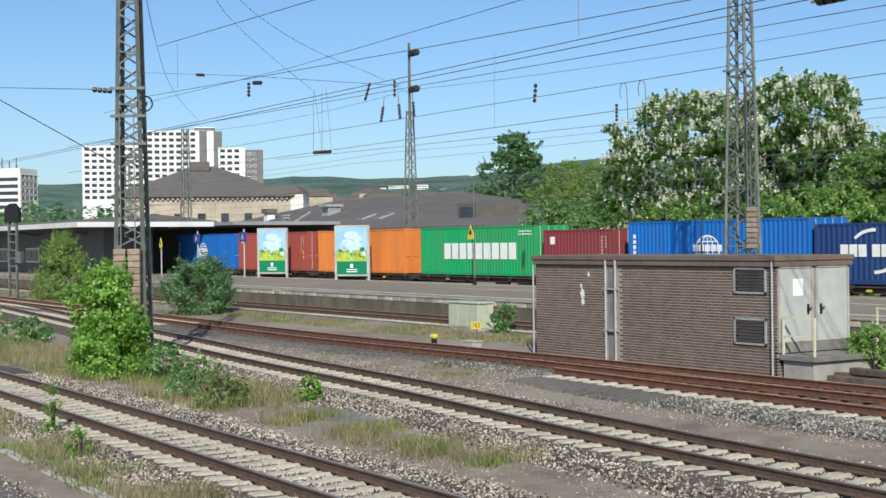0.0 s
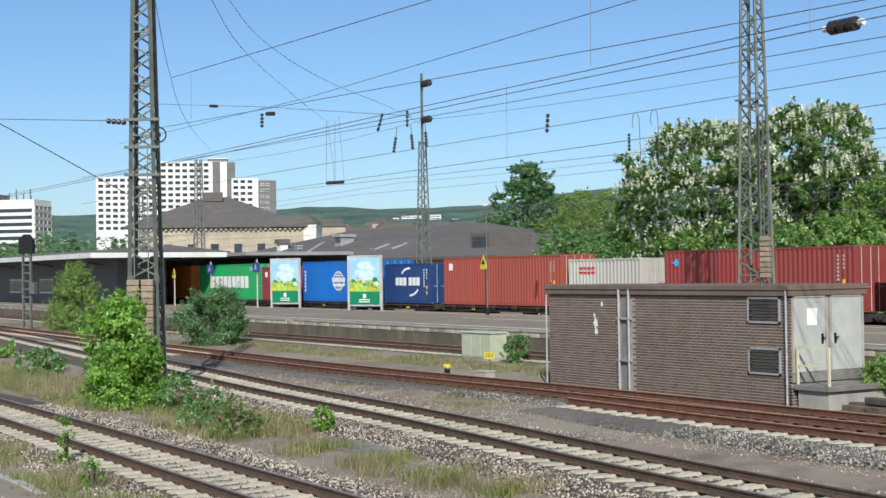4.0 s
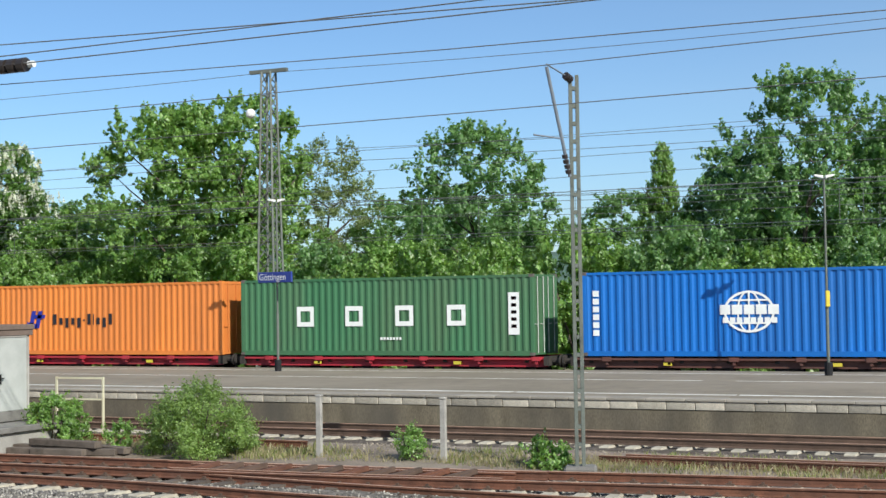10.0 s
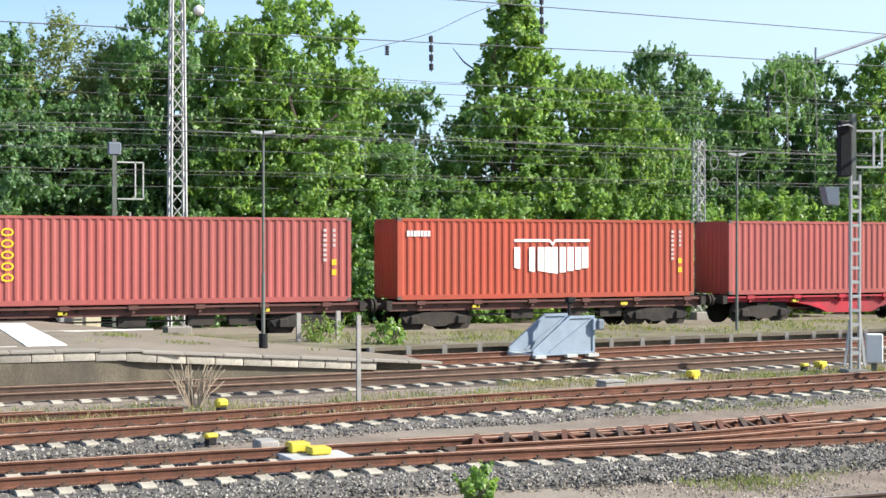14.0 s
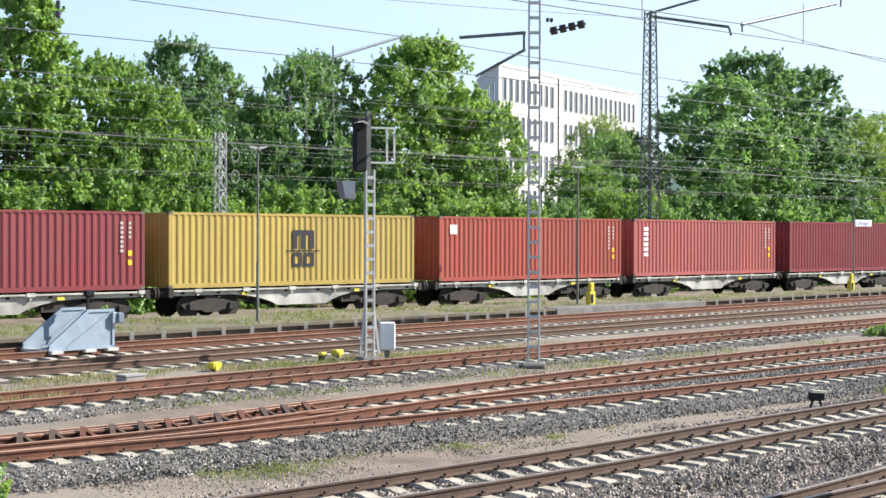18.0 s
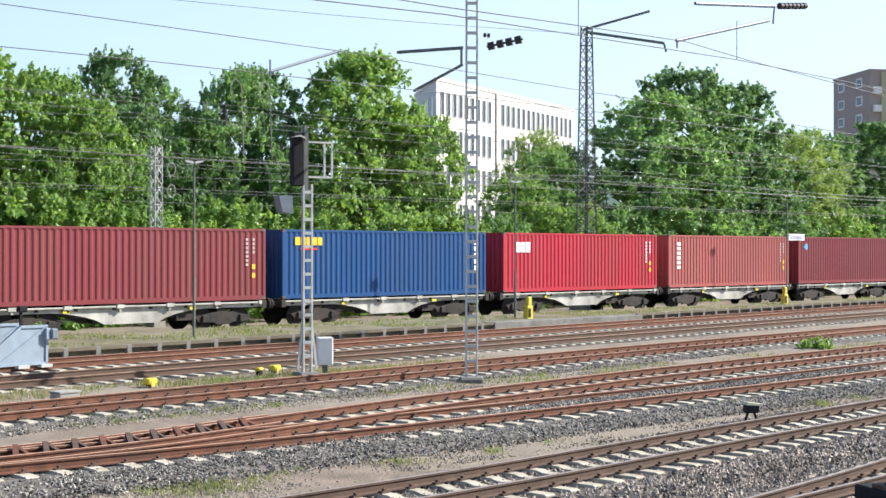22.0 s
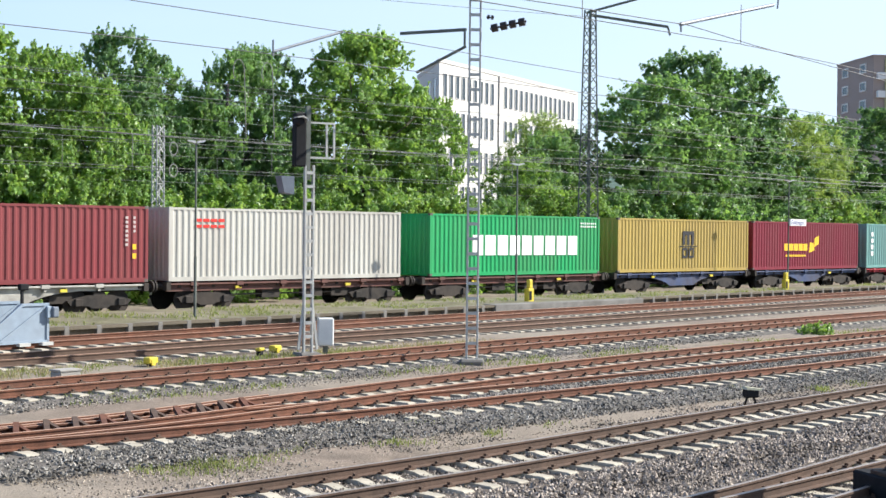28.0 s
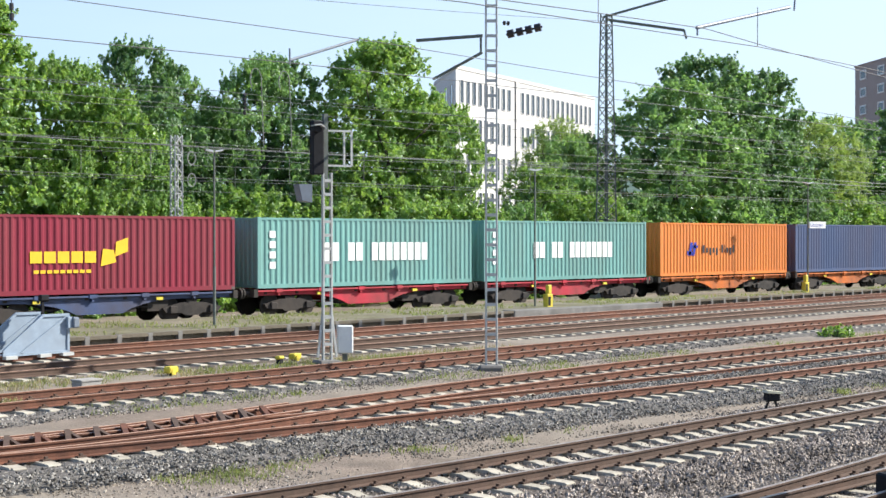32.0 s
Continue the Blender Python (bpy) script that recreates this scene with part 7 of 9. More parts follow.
# posters on the platform
M_POSTER = [mat("poster_" + k, c, 0.5, 0, v, sc) for k, c, v, sc in (("sky", (0.33, 0.54, 0.80), 0.16, 0.9), ("meadow", (0.34, 0.5, 0.08), 0.35, 2.5), ("green", (0.01, 0.20, 0.09), 0.05, 1.0), ("cloud", (0.56, 0.70, 0.84), 0.1, 2))]
for x in (-93.5, -81.3):
    p = thing("billboard", "blue and green advertising poster in a grey metal frame", "billboard", (x, 44.4, PLAT_Z), 0.42, "posters on the platform")
    W2, H0, H1 = 1.3, 0.35, 3.6
    bm = bmesh.new()
    box(bm, -W2, -0.06, H0, W2, 0.1, H1)
    part("back_board", bm, M_STEEL_LIGHT, p)
    for s in (-1, 1):
        beam("leg", p, (s * (W2 + 0.06), 0, -0.05), (s * (W2 + 0.06), 0, H1 + 0.05), 0.13, M_STEEL_LIGHT)
    beam("top_rail", p, (-W2, 0, H1), (W2, 0, H1), 0.12, M_STEEL_LIGHT)
    beam("bottom_rail", p, (-W2, 0, H0), (W2, 0, H0), 0.12, M_STEEL_LIGHT)
    z = H0 + 0.06
    for hgt, m in ((0.85, 2), (0.75, 1), (1.5, 0)):
        bm = bmesh.new()
        box(bm, -W2 + 0.06, -0.075, z, W2 - 0.06, -0.062, z + hgt)
        part("poster_field", bm, M_POSTER[m], p)
        z += hgt
    rp = random.Random(3)
    for k in range(44):
        bm = bmesh.new()
        u, v2, r = rp.uniform(-1.05, 1.05), H0 + 0.98 + rp.uniform(0, 0.85), rp.uniform(0.04, 0.13) * (1.6 if k % 5 == 2 else 0.8)
        ring(bm, u, v2, r, r * 0.7, r * 0.69, 9, -0.078 - 0.0004 * k)
        part("poster_shape", bm, (MARKS["yellow"], M_POSTER[2], M_POSTER[1], M_POSTER[3], M_POSTER[1], MARKS["redm"] if k < 12 else M_POSTER[2])[k % 6], p)
    for u, v2, r in ((-0.35, 2.5, 0.5), (0.2, 2.3, 0.7), (0.55, 2.75, 0.4), (0.0, 3.0, 0.6)):
        bm = bmesh.new()
        ring(bm, u, v2, r, r * 0.45, r * 0.44, 14, -0.0845 - 0.001 * u)
        part("poster_cloud", bm, M_POSTER[3], p)
    bm = bmesh.new()
    for k in range(2):
        box(bm, -0.45, -0.082, H0 + 0.2 + k * 0.14, 0.45, -0.076, H0 + 0.26 + k * 0.14)
    box(bm, -0.12, -0.082, H0 + 0.48, 0.12, -0.076, H0 + 0.75)
    tagged(part("unreadable_lines", bm, MARKS["white"], p), kind="stuff")

# yard furniture
cab = thing("utility_cabinet", "pale green metal cabinet with a flat lid beside the track", "cabinet", (-45.4, 30.0, -0.25), 0.02)
bm = bmesh.new()
box(bm, -1.0, -0.35, 0.1, 1.0, 0.4, 1.04, bevel=0.01)
part("body", bm, M_GREEN_BOX, cab)
bm = bmesh.new()
box(bm, -1.05, -0.4, 1.04, 1.05, 0.45, 1.11, bevel=0.015)
part("lid", bm, M_GREEN_BOX, cab)
for x in (-0.98, -0.32, 0.34):
    bm = bmesh.new()
    box(bm, x + 0.02, -0.365, 0.16, x + 0.63, -0.345, 1.0, bevel=0.004)
    part("door", bm, M_GREEN_BOX, cab)
bm = bmesh.new()
box(bm, -0.98, -0.33, -0.1, 0.98, 0.38, 0.1)
part("plinth", bm, M_CONCRETE, cab)


def point_lamp(x, y, ball=False, wide=False):
    """A point lantern: a yellow-topped box on a low foot."""
    t = thing("point_lantern", "low yellow and black point lantern beside the rail", "lantern", (x, y, level(y) - 0.2), 0.3, "point lanterns")
    bm = bmesh.new()
    box(bm, -0.09, -0.07, 0, 0.09, 0.07, 0.16, bevel=0.02)
    part("foot", bm, M_BLACK, t)
    bm = bmesh.new()
    if ball:
        box(bm, -0.13, -0.1, 0.15, 0.13, 0.1, 0.32, bevel=0.05)
    elif wide:
        box(bm, -0.17, -0.11, 0.06, 0.17, 0.11, 0.22, bevel=0.025)
        box(bm, -0.1, -0.13, 0.02, 0.04, -0.1, 0.16)
    else:
        box(bm, -0.12, -0.09, 0.12, 0.12, 0.09, 0.21, bevel=0.03)
    part("cap", bm, M_YELLOW, t, "yellow cap")
    return t


point_lamp(6.6, 27.75, ball=True)
point_lamp(5.6, 24.35)
point_lamp(-41.2, 25.7, ball=True)
point_lamp(19.1, 29.9, wide=True)
point_lamp(23.0, 30.6)
point_lamp(23.75, 30.9, wide=True)
pm = thing("point_machine", "point machine with yellow covers on a pale base plate", "point machine", (6.9, 22.5, level(22.5) - 0.2), 0.05)
for name, a, m in (("base_plate", (-0.5, -0.45, 0.0, 0.6, 0.7, 0.09), M_STEEL_LIGHT), ("grey_box", (-0.75, 0.5, 0.05, -0.4, 0.95, 0.28), M_CONCRETE), ("cover", (-0.3, 0.2, 0.1, 0.05, 0.55, 0.26), M_YELLOW), ("cover", (-0.08, -0.2, 0.1, 0.28, 0.14, 0.22), M_YELLOW)):
    bm = bmesh.new()
    box(bm, *a, bevel=0.025)
    part(name, bm, m, pm)
for x, y, s in ((16.2, 28.9, 0.28), (-38.9, 25.75, 0.3)):
    b = thing("cable_box", "low pale concrete cable box beside the track", "cable box", (x, y, level(y) - 0.24), 0.1)
    bm = bmesh.new()
    box(bm, -s, -0.2, 0, s, 0.2, 0.2, bevel=0.02)
    part("box", bm, M_CONCRETE, b)
    bm = bmesh.new()
    box(bm, -s - 0.02, -0.22, 0.2, s + 0.02, 0.22, 0.25, bevel=0.01)
    part("lid", bm, M_CONCRETE, b)
wb = thing("relay_box", "white relay box on a short post beside the signal", "cabinet", (24.72, 29.9, -0.25), -0.6)
beam("post", wb, (0, 0, 0), (0, 0, 0.4), 0.14, M_STEEL)
bm = bmesh.new()
box(bm, -0.22, -0.17, 0.28, 0.22, 0.17, 1.05, bevel=0.03)
part("box", bm, M_WHITE, wb)
sg = thing("number_sign", "small yellow number sign on a thin post", "sign", (-38.9, 25.95, level(25.9) - 0.3), 0.5)
beam("post", sg, (0, 0, 0), (0, 0, 0.85), 0.04, M_STEEL)
bm = bmesh.new()
box(bm, -0.19, -0.03, 0.68, 0.19, -0.01, 0.92)
part("plate", bm, M_YELLOW, sg)
text_mesh("number", "282", 0.2, M_BLACK, pose(0, -0.034, 0.8, 90), sg)
for x, y, h in ((-15.95, 27.6, 1.35), (-12.8, 27.5, 1.35)):
    p = thing("fence_post", "weathered pale concrete post in the grass", "post", (x, y, -0.3), 0, "old fence posts")
    bm = bmesh.new()
    bar(bm, (0, 0, 0), (0, 0, h), 0.11)
    part("shaft", bm, M_CONCRETE, p)
    bm = bmesh.new()
    box(bm, -0.07, -0.07, h, 0.07, 0.07, h + 0.05, bevel=0.01)
    part("cap", bm, M_CONCRETE, p)
p = thing("marker_post", "slender white marker post beside the track", "post", (9.75, 28.4, -0.3))
beam("shaft", p, (0, 0, 0), (0, 0, 1.95), 0.085, M_CONCRETE)
for x, y in ((12.2, 41.2), (13.7, 41.9)):
    p = thing("fence_post", "short pale concrete post on the platform end", "post", (x, y, LOW_Z - 0.6), 0, "old fence posts")
    bm = bmesh.new()
    bar(bm, (0, 0, 0), (0, 0, 1.5), 0.13)
    part("shaft", bm, M_CONCRETE, p)

# buffer stop
bs = thing("buffer_stop", "blue-grey steel buffer stop on the stub track", "buffer stop", (18.95, 36.75, -0.1), 0.07)
for s in (-0.78, 0.78):
    bm = bmesh.new()
    prism(bm, [(-1.6, 0.08), (-1.6, 0.24), (-0.2, 1.28), (0.74, 1.28), (0.74, 0.08)], s - 0.02, s + 0.02)
    side = part("side_plate", bm, M_BUFFER, bs)
    for a, b in (((-1.62, 0.12), (0.76, 0.12)), ((-1.6, 0.22), (-0.2, 1.28)), ((-0.24, 1.28), (0.76, 1.28)), ((0.72, 0.1), (0.72, 1.28)), ((-1.0, 0.14), (0.7, 1.24))):
        bm = bmesh.new()
        bar(bm, (a[0], s - 0.02, a[1]), (b[0], s - 0.02, b[1]), 0.085)
        part("flange", bm, M_BUFFER, side)
bm = bmesh.new()
box(bm, 0.62, -0.95, 0.85, 0.78, 0.95, 1.22, bevel=0.02)
part("front_beam", bm, M_BUFFER, bs)
for s in (-0.87, 0.87):
    bm = bmesh.new()
    box(bm, 0.78, s - 0.16, 0.86, 1.02, s + 0.16, 1.2, bevel=0.04)
    part("buffer_pad", bm, M_SHIELD, bs, "dark buffer pad")
for x in (-1.4, -0.2, 0.62):
    bm = bmesh.new()
    box(bm, x - 0.2, -1.0, 0.0, x + 0.2, 1.0, 0.1)
    part("rail_clamp", bm, M_STEEL_LIGHT, bs)
bm = bmesh.new()
bar(bm, (0.3, 0, 1.1), (0.3, 0, 1.75), 0.08)
box(bm, 0.18, -0.1, 1.7, 0.5, 0.1, 1.9, bevel=0.03)
part("stop_lantern", bm, M_BLACK, bs, "dark stop lantern on a post")
bs.scale = (0.88, 0.9, 0.9)
# dwarf signal lantern between the right-hand tracks
dl = thing("ground_lantern", "black lantern with a pale cap on splayed legs", "lantern", (27.0, 17.62, level(17.6) - 0.22), -0.5)
for s in (-1, 1):
    beam("leg", dl, (s * 0.16, 0, 0), (s * 0.06, 0, 0.25), 0.04, M_BLACK)
bm = bmesh.new()
box(bm, -0.15, -0.12, 0.2, 0.16, 0.12, 0.4, bevel=0.03)
part("housing", bm, M_BLACK, dl)
bm = bmesh.new()
prism(bm, [(-0.17, 0.39), (0.2, 0.36), (0.23, 0.4), (-0.14, 0.45)], -0.13, 0.13)
part("cap", bm, M_CREAM, dl)
# dark mast on its foundation close to the camera
nm = thing("steel_mast", "dark steel mast on a dark concrete foundation beside the near track", "mast", (20.05, 9.95, -0.9), -0.45)
bm = bmesh.new()
box(bm, -0.84, -0.7, -0.1, 0.98, 0.7, 0.5, bevel=0.03)
part("foundation", bm, M_BLACK, nm, "dark stained concrete foundation")
bm = bmesh.new()
prism(bm, [(-0.72, 0.5), (0.72, 0.5), (0.55, 0.72), (0.46, 1.0), (0.36, 7.4), (-0.36, 7.4), (-0.46, 1.0), (-0.55, 0.72)], -0.16, 0.16)
part("shaft", bm, M_UNDER, nm)
bm = bmesh.new()
box(bm, -0.8, -0.3, 0.5, 0.8, 0.3, 0.56, bevel=0.01)
part("foot_plate", bm, M_RAIL_DARK, nm)
st2 = thing("striped_lantern", "low lantern with yellow and black stripes beside the track", "lantern", (50.4, 26.5, level(26.5) - 0.25), -0.7)
st2.scale = (0.7, 0.7, 0.7)
bm = bmesh.new()
box(bm, -0.25, -0.15, 0, 0.25, 0.15, 0.35, bevel=0.02)
part("foot", bm, M_BLACK, st2)
for k in range(5):
    bm = bmesh.new()
    prism(bm, [(-0.36 + k * 0.15, 0.35), (-0.23 + k * 0.15, 0.35), (-0.12 + k * 0.15, 0.85), (-0.25 + k * 0.15, 0.85)], -0.12, 0.12)
    part("stripe", bm, M_YELLOW if k % 2 else M_BLACK, st2)
# iron bracing frames of the points, and a disused rail in the grass
for key, x0, n, off in (("points", -16.9, 9, 0.1), ("fork", 9.8, 10, 0.45)):
    fr = thing("points_frame", "rusty iron cross-frames between the point rails", "points", kind="structure")
    for i in range(int(n * 1.3)):
        p, a = centre(TRACKS[key], x0 + i * 0.575, off)
        bm = bmesh.new()
        bar(bm, (p.x - 0.16, p.y - 0.5, p.z - 0.06), (p.x + 0.2, p.y + 0.22, p.z + 0.02), 0.1)
        bar(bm, (p.x + 0.1, p.y - 0.5, p.z - 0.06), (p.x + 0.2, p.y + 0.22, p.z + 0.02), 0.07)
        part("cross_bar", bm, M_RAIL_DARK if i % 3 else M_RAIL_RUST, fr)
    # a dark sheet stands in for the deep shade under the frames
    fl = [centre(TRACKS[key], x0 - 0.5 + i * 0.6, w) [0] for w in (off - 0.5, off + 0.46) for i in range(int(n * 0.75 / 0.6) + 1)]
    fh = len(fl) // 2
    quads("floor_plate", [(p.x, p.y, p.z - 0.14) for p in fl], [(i, i + 1, fh + i + 1, fh + i) for i in range(fh - 1)], M_SLEEPER_DARK, fr)
    rail_mesh("guide_rail", TRACKS[key], x0 - 0.5, x0 + n * 0.75, off - 0.55, fr, M_RAIL_RUST, M_RAIL_TOP_RUST)
    rail_mesh("guide_rail", TRACKS[key], x0 - 0.5, x0 + n * 0.75, off + 0.28, fr, M_RAIL_RUST, M_RAIL_TOP_RUST)
    rail_mesh("stock_rail", TRACKS[key], x0 - 1.2, x0 + n * 0.75 + 0.6, off + 0.44, fr, M_RAIL_RUST, M_RAIL_TOP_RUST, "", 0.02)
for x0, x1, y in ((-9.5, 5.9, 28.15), (-9.0, 3.2, 28.45), (-26, -17, 28.8)):
    dr = thing("disused_rail", "rusty disused rail lying in the dry grass", "rail", group="disused rails")
    rail_mesh("rail", [(-40, y + 0.1), (0, y), (40, y)], x0, x1, 0, dr, M_RAIL_RUST, M_RAIL_TOP_RUST, "", -0.06)
    for k in range(3):
        bm = bmesh.new()
        xx = x0 + (k + 0.5) * (x1 - x0) / 3
        box(bm, xx - 0.3, y - 0.02, level(y) - 0.19, xx + 0.3, y + 0.06, level(y) - 0.12)
        part("fishplate", bm, M_RAIL_DARK, dr)
ks = thing("concrete_kerb", "old pale concrete kerb beside the near track", "kerb", kind="structure")
for i in range(26):
    bm = bmesh.new()
    box(bm, 0, -0.1, 0, 0.96, 0.1, 0.14, bevel=0.015)
    ob = part("kerb_stone", bm, M_CONCRETE, ks)
    ob.matrix_basis = pose(-36 + i, 7.35 + 0.02 * math.sin(i), level(7) - 0.36 + 0.02 * math.sin(i * 1.7), 0, 0, 1.5 * math.sin(i * 2.0))
sl = thing("concrete_cover", "cracked concrete cover slab among weeds", "slab", (-27.6, 15.1, level(15) - 0.26), 0.15)
for k, (a, b) in enumerate(((-1.5, 0.3), (0.34, 1.5))):
    bm = bmesh.new()
    box(bm, a, -0.7, 0, b, 0.6, 0.08, bevel=0.015)
    part("slab", bm, M_DARK_CONCRETE, sl)

# ---------------------------------------------------------------- overhead wires
def wire(points, r, label="thin dark overhead wire above the tracks", sag=0.0, droppers=None, name="overhead_wire", slack=False):
    """A wire through a few points; each span hangs by sag. Droppers are thin wires that fall to a lower height."""
    path = []
    if slack:
        cols = [[(i, p[k]) for i, p in enumerate(points)] for k in range(3)]
        n = 12 * (len(points) - 1)
        points = [tuple(ramp_line(i * (len(points) - 1) / n, c) for c in cols) for i in range(n + 1)]
    for a, b in zip(points, points[1:]):
        a, b = Vector(a), Vector(b)
        n = 14 if sag else 1
        for i in range(n):
            k = i / n
            path.append(a + (b - a) * k - Vector((0, 0, sag * 4 * k * (1 - k))))
    path.append(Vector(points[-1]))
    vs, fs = [], []
    for i, p in enumerate(path):
        d = (path[min(i + 1, len(path) - 1)] - path[max(i - 1, 0)]).normalized()
        s = d.cross(Vector((0, 0, 1))).normalized()
        u = s.cross(d)
        vs += [tuple(p + s * r), tuple(p + u * r), tuple(p - s * r), tuple(p - u * r)]
    for i in range(len(path) - 1):
        for j in range(4):
            fs.append((i * 4 + j, i * 4 + (j + 1) % 4, i * 4 + 4 + (j + 1) % 4, i * 4 + 4 + j))
    t = thing(name, label, "wire", group="overhead wires")
    quads("strand", vs, fs, M_WIRE, t)
    if droppers:
        z, xs2 = droppers
        for x in xs2:
            k = min(range(len(path)), key=lambda i: abs(path[i].x - x))
            bm = bmesh.new()
            bar(bm, (path[k].x, path[k].y, path[k].z), (path[k].x, path[k].y, z), 0.016)
            part("dropper", bm, M_WIRE, t)
    return t


STOPS = [-200, -143, -86, -32, 11, 62, 120]


def along_track(y, z, r, sag=0.35, contact=None, shift=0.0, bend=None):
    pts = [(x + shift, y + (0.2 if i % 2 else -0.2) + (bend(x) if bend else 0), z) for i, x in enumerate(STOPS)]
    wire(pts, r, sag=sag, droppers=(contact, [-120, -110, -100, -78, -68, -58, -50, -42, -24, -16, -6, 2, 20, 30, 40, 52, 70, 82]) if contact else None)
    if contact:
        wire([(p[0], p[1], contact) for p in pts], r * 0.9, "grooved copper contact wire above the track")


def curve_p(x):
    return max(0.0, x - 5) * 0.055


along_track(47.2, 7.35, 0.011, 0.5, 5.65)
along_track(52.6, 7.5, 0.011, 0.45, 5.8)
along_track(57.0, 7.2, 0.011, 0.45, 5.5)
wire([(x, 31.6 + curve_p(x), 5.75) for x in (-150, -86, -32, 5, 60, 120)], 0.01)
along_track(47.0, 8.75, 0.01, 0.25)
along_track(50.0, 9.6, 0.01, 0.3)


def lane(y, rows):
    """Points of a wire that runs beside the tracks at y, from slopes across and upwards as seen from the eye."""
    return [(a * y, y, EYE[2] + k * y) for a, k in rows]


wire(lane(25.4, [(-3.2, .140), (-0.92, .1451), (-0.46, .1476), (-0.12, .1506), (0.25, .1538), (0.65, .158), (0.98, .1586), (1.8, .153)]), 0.0095)
wire(lane(25.0, [(-3.2, .171), (-0.92, .1746), (-0.46, .1781), (-0.12, .184), (0.42, .1897), (0.87, .187), (1.1, .181), (1.8, .165)]), 0.0095)
wire(lane(22.2, [(-3.2, .232), (-0.92, .2074), (-0.46, .1993), (-0.12, .1965), (0.3, .21), (0.6, .24), (1.8, .36)]), 0.0095)
wire(lane(22.2, [(-6.8, .231), (-2.7, .227), (-0.46, .2354), (0.3, .24), (0.98, .2454), (1.17, .25), (1.39, .2539), (1.53, .244), (2.6, .19)]), 0.0125)
wire(lane(22.0, [(-6.8, .222), (-2.7, .2227), (-0.46, .2255), (0.3, .227), (0.81, .2311), (0.98, .238), (1.19, .2396), (1.5, .2426), (1.74, .2385), (2.6, .215)]), 0.0125, droppers=(9.6, [25.0, 34.0]))
wire([(-60.8, 30.0, 11.7), (-24.4, 22.0, 9.8), (0, 17, 8.6)], 0.013)
wire([(-100, 34.0, 13.0), (-60.8, 30.0, 11.7)], 0.013)
wire([(-48.9, 18.0, 13.8), (-63.1, 24.0, 12.95), (-80, 31.5, 12.6), (-126.0, 52.0, 15.3)], 0.014, "slack cable that crosses the tracks", slack=True)
wire([(-44.0, 18.0, 12.95), (-56.8, 25.0, 13.2), (-72, 35, 13.3), (-93.9, 48.0, 14.8)], 0.014, "slack cable that crosses the tracks", slack=True)
wire([(-62.0, 15.2, 10.15), (-45.0, 15.6, 8.38)], 0.014, "stay wire of the tall mast")
wire([(-33.5, -2.5, 12.4), (-41.5, 11.0, 7.5), (-44.6, 15.5, 5.9)], 0.016, "stay wire of the tall mast")
wire([(-86.3, 52, 14.2), (-32.4, 52, 13.3), (10.7, 52, 13.6), (62.6, 52, 15.8)], 0.013, sag=0.4)
for y, k in ((49.4, .128), (50.2, .111), (51.0, .096), (54.0, .083), (55.0, .072)):
    wire([(-60, y, 3.18 + k * y), (-10, y, 3.1 + k * y), (34, y + 0.3, 3.2 + k * y), (78, y, 3.1 + k * y), (140, y + 0.4, 3.2 + k * y)], 0.0095, sag=0.2)
wire([(-168, 60, 13.5), (-129, 52, 14.2), (-86.3, 52, 14.2)], 0.013, sag=0.5)
# spans across the tracks that carry hangers
wire([(-42.85, 18.0, 12.81), (-52.43, 24.0, 12.83), (-62.62, 32.0, 12.97), (-76.85, 44.0, 13.69), (-86.3, 52.0, 13.9)], 0.013, "slack span wire across the tracks", slack=True)
wire([(-8.0, 17.0, 9.22), (-27.42, 17.0, 9.55), (-44.4, 17.0, 9.84)], 0.012)
wire([(-81.7, 30.0, 13.74), (-65.74, 30.0, 11.83), (-50.63, 30.0, 9.8)], 0.012, "span wire across the tracks")
wire([(-83.3, 40.0, 8.75), (-64.6, 40.0, 8.54), (-40.0, 40.0, 8.3)], 0.012)
wire([(-5.0, 22.0, 8.1), (-18.81, 22.0, 8.52), (-35.48, 22.0, 9.01), (-60.0, 22.0, 9.8)], 0.012)
for a, b in (((-75.4, 30.0, 14.7), (-75.45, 30.0, 12.2)), ((-58.5, 30.0, 10.4), (-58.6, 30.0, 7.6)), ((-57.65, 30.0, 10.3), (-57.7, 30.0, 7.55)), ((-28.1, 22.0, 10.7), (-28.14, 22.0, 8.4)), ((-20.68, 22.0, 9.3), (-20.7, 22.0, 8.1)), ((-58.05, 40.0, 12.7), (-58.13, 40.0, 8.9))):
    wire([a, b], 0.011, "thin dropper between two wires", name="wire_hanger")
wire([(17.08, 50.0, 10.41), (18.31, 50.0, 10.78), (20.11, 50.0, 11.33), (22.27, 50.0, 12.36), (25.07, 50.0, 13.26)], 0.012, "slack span wire above the train", slack=True)
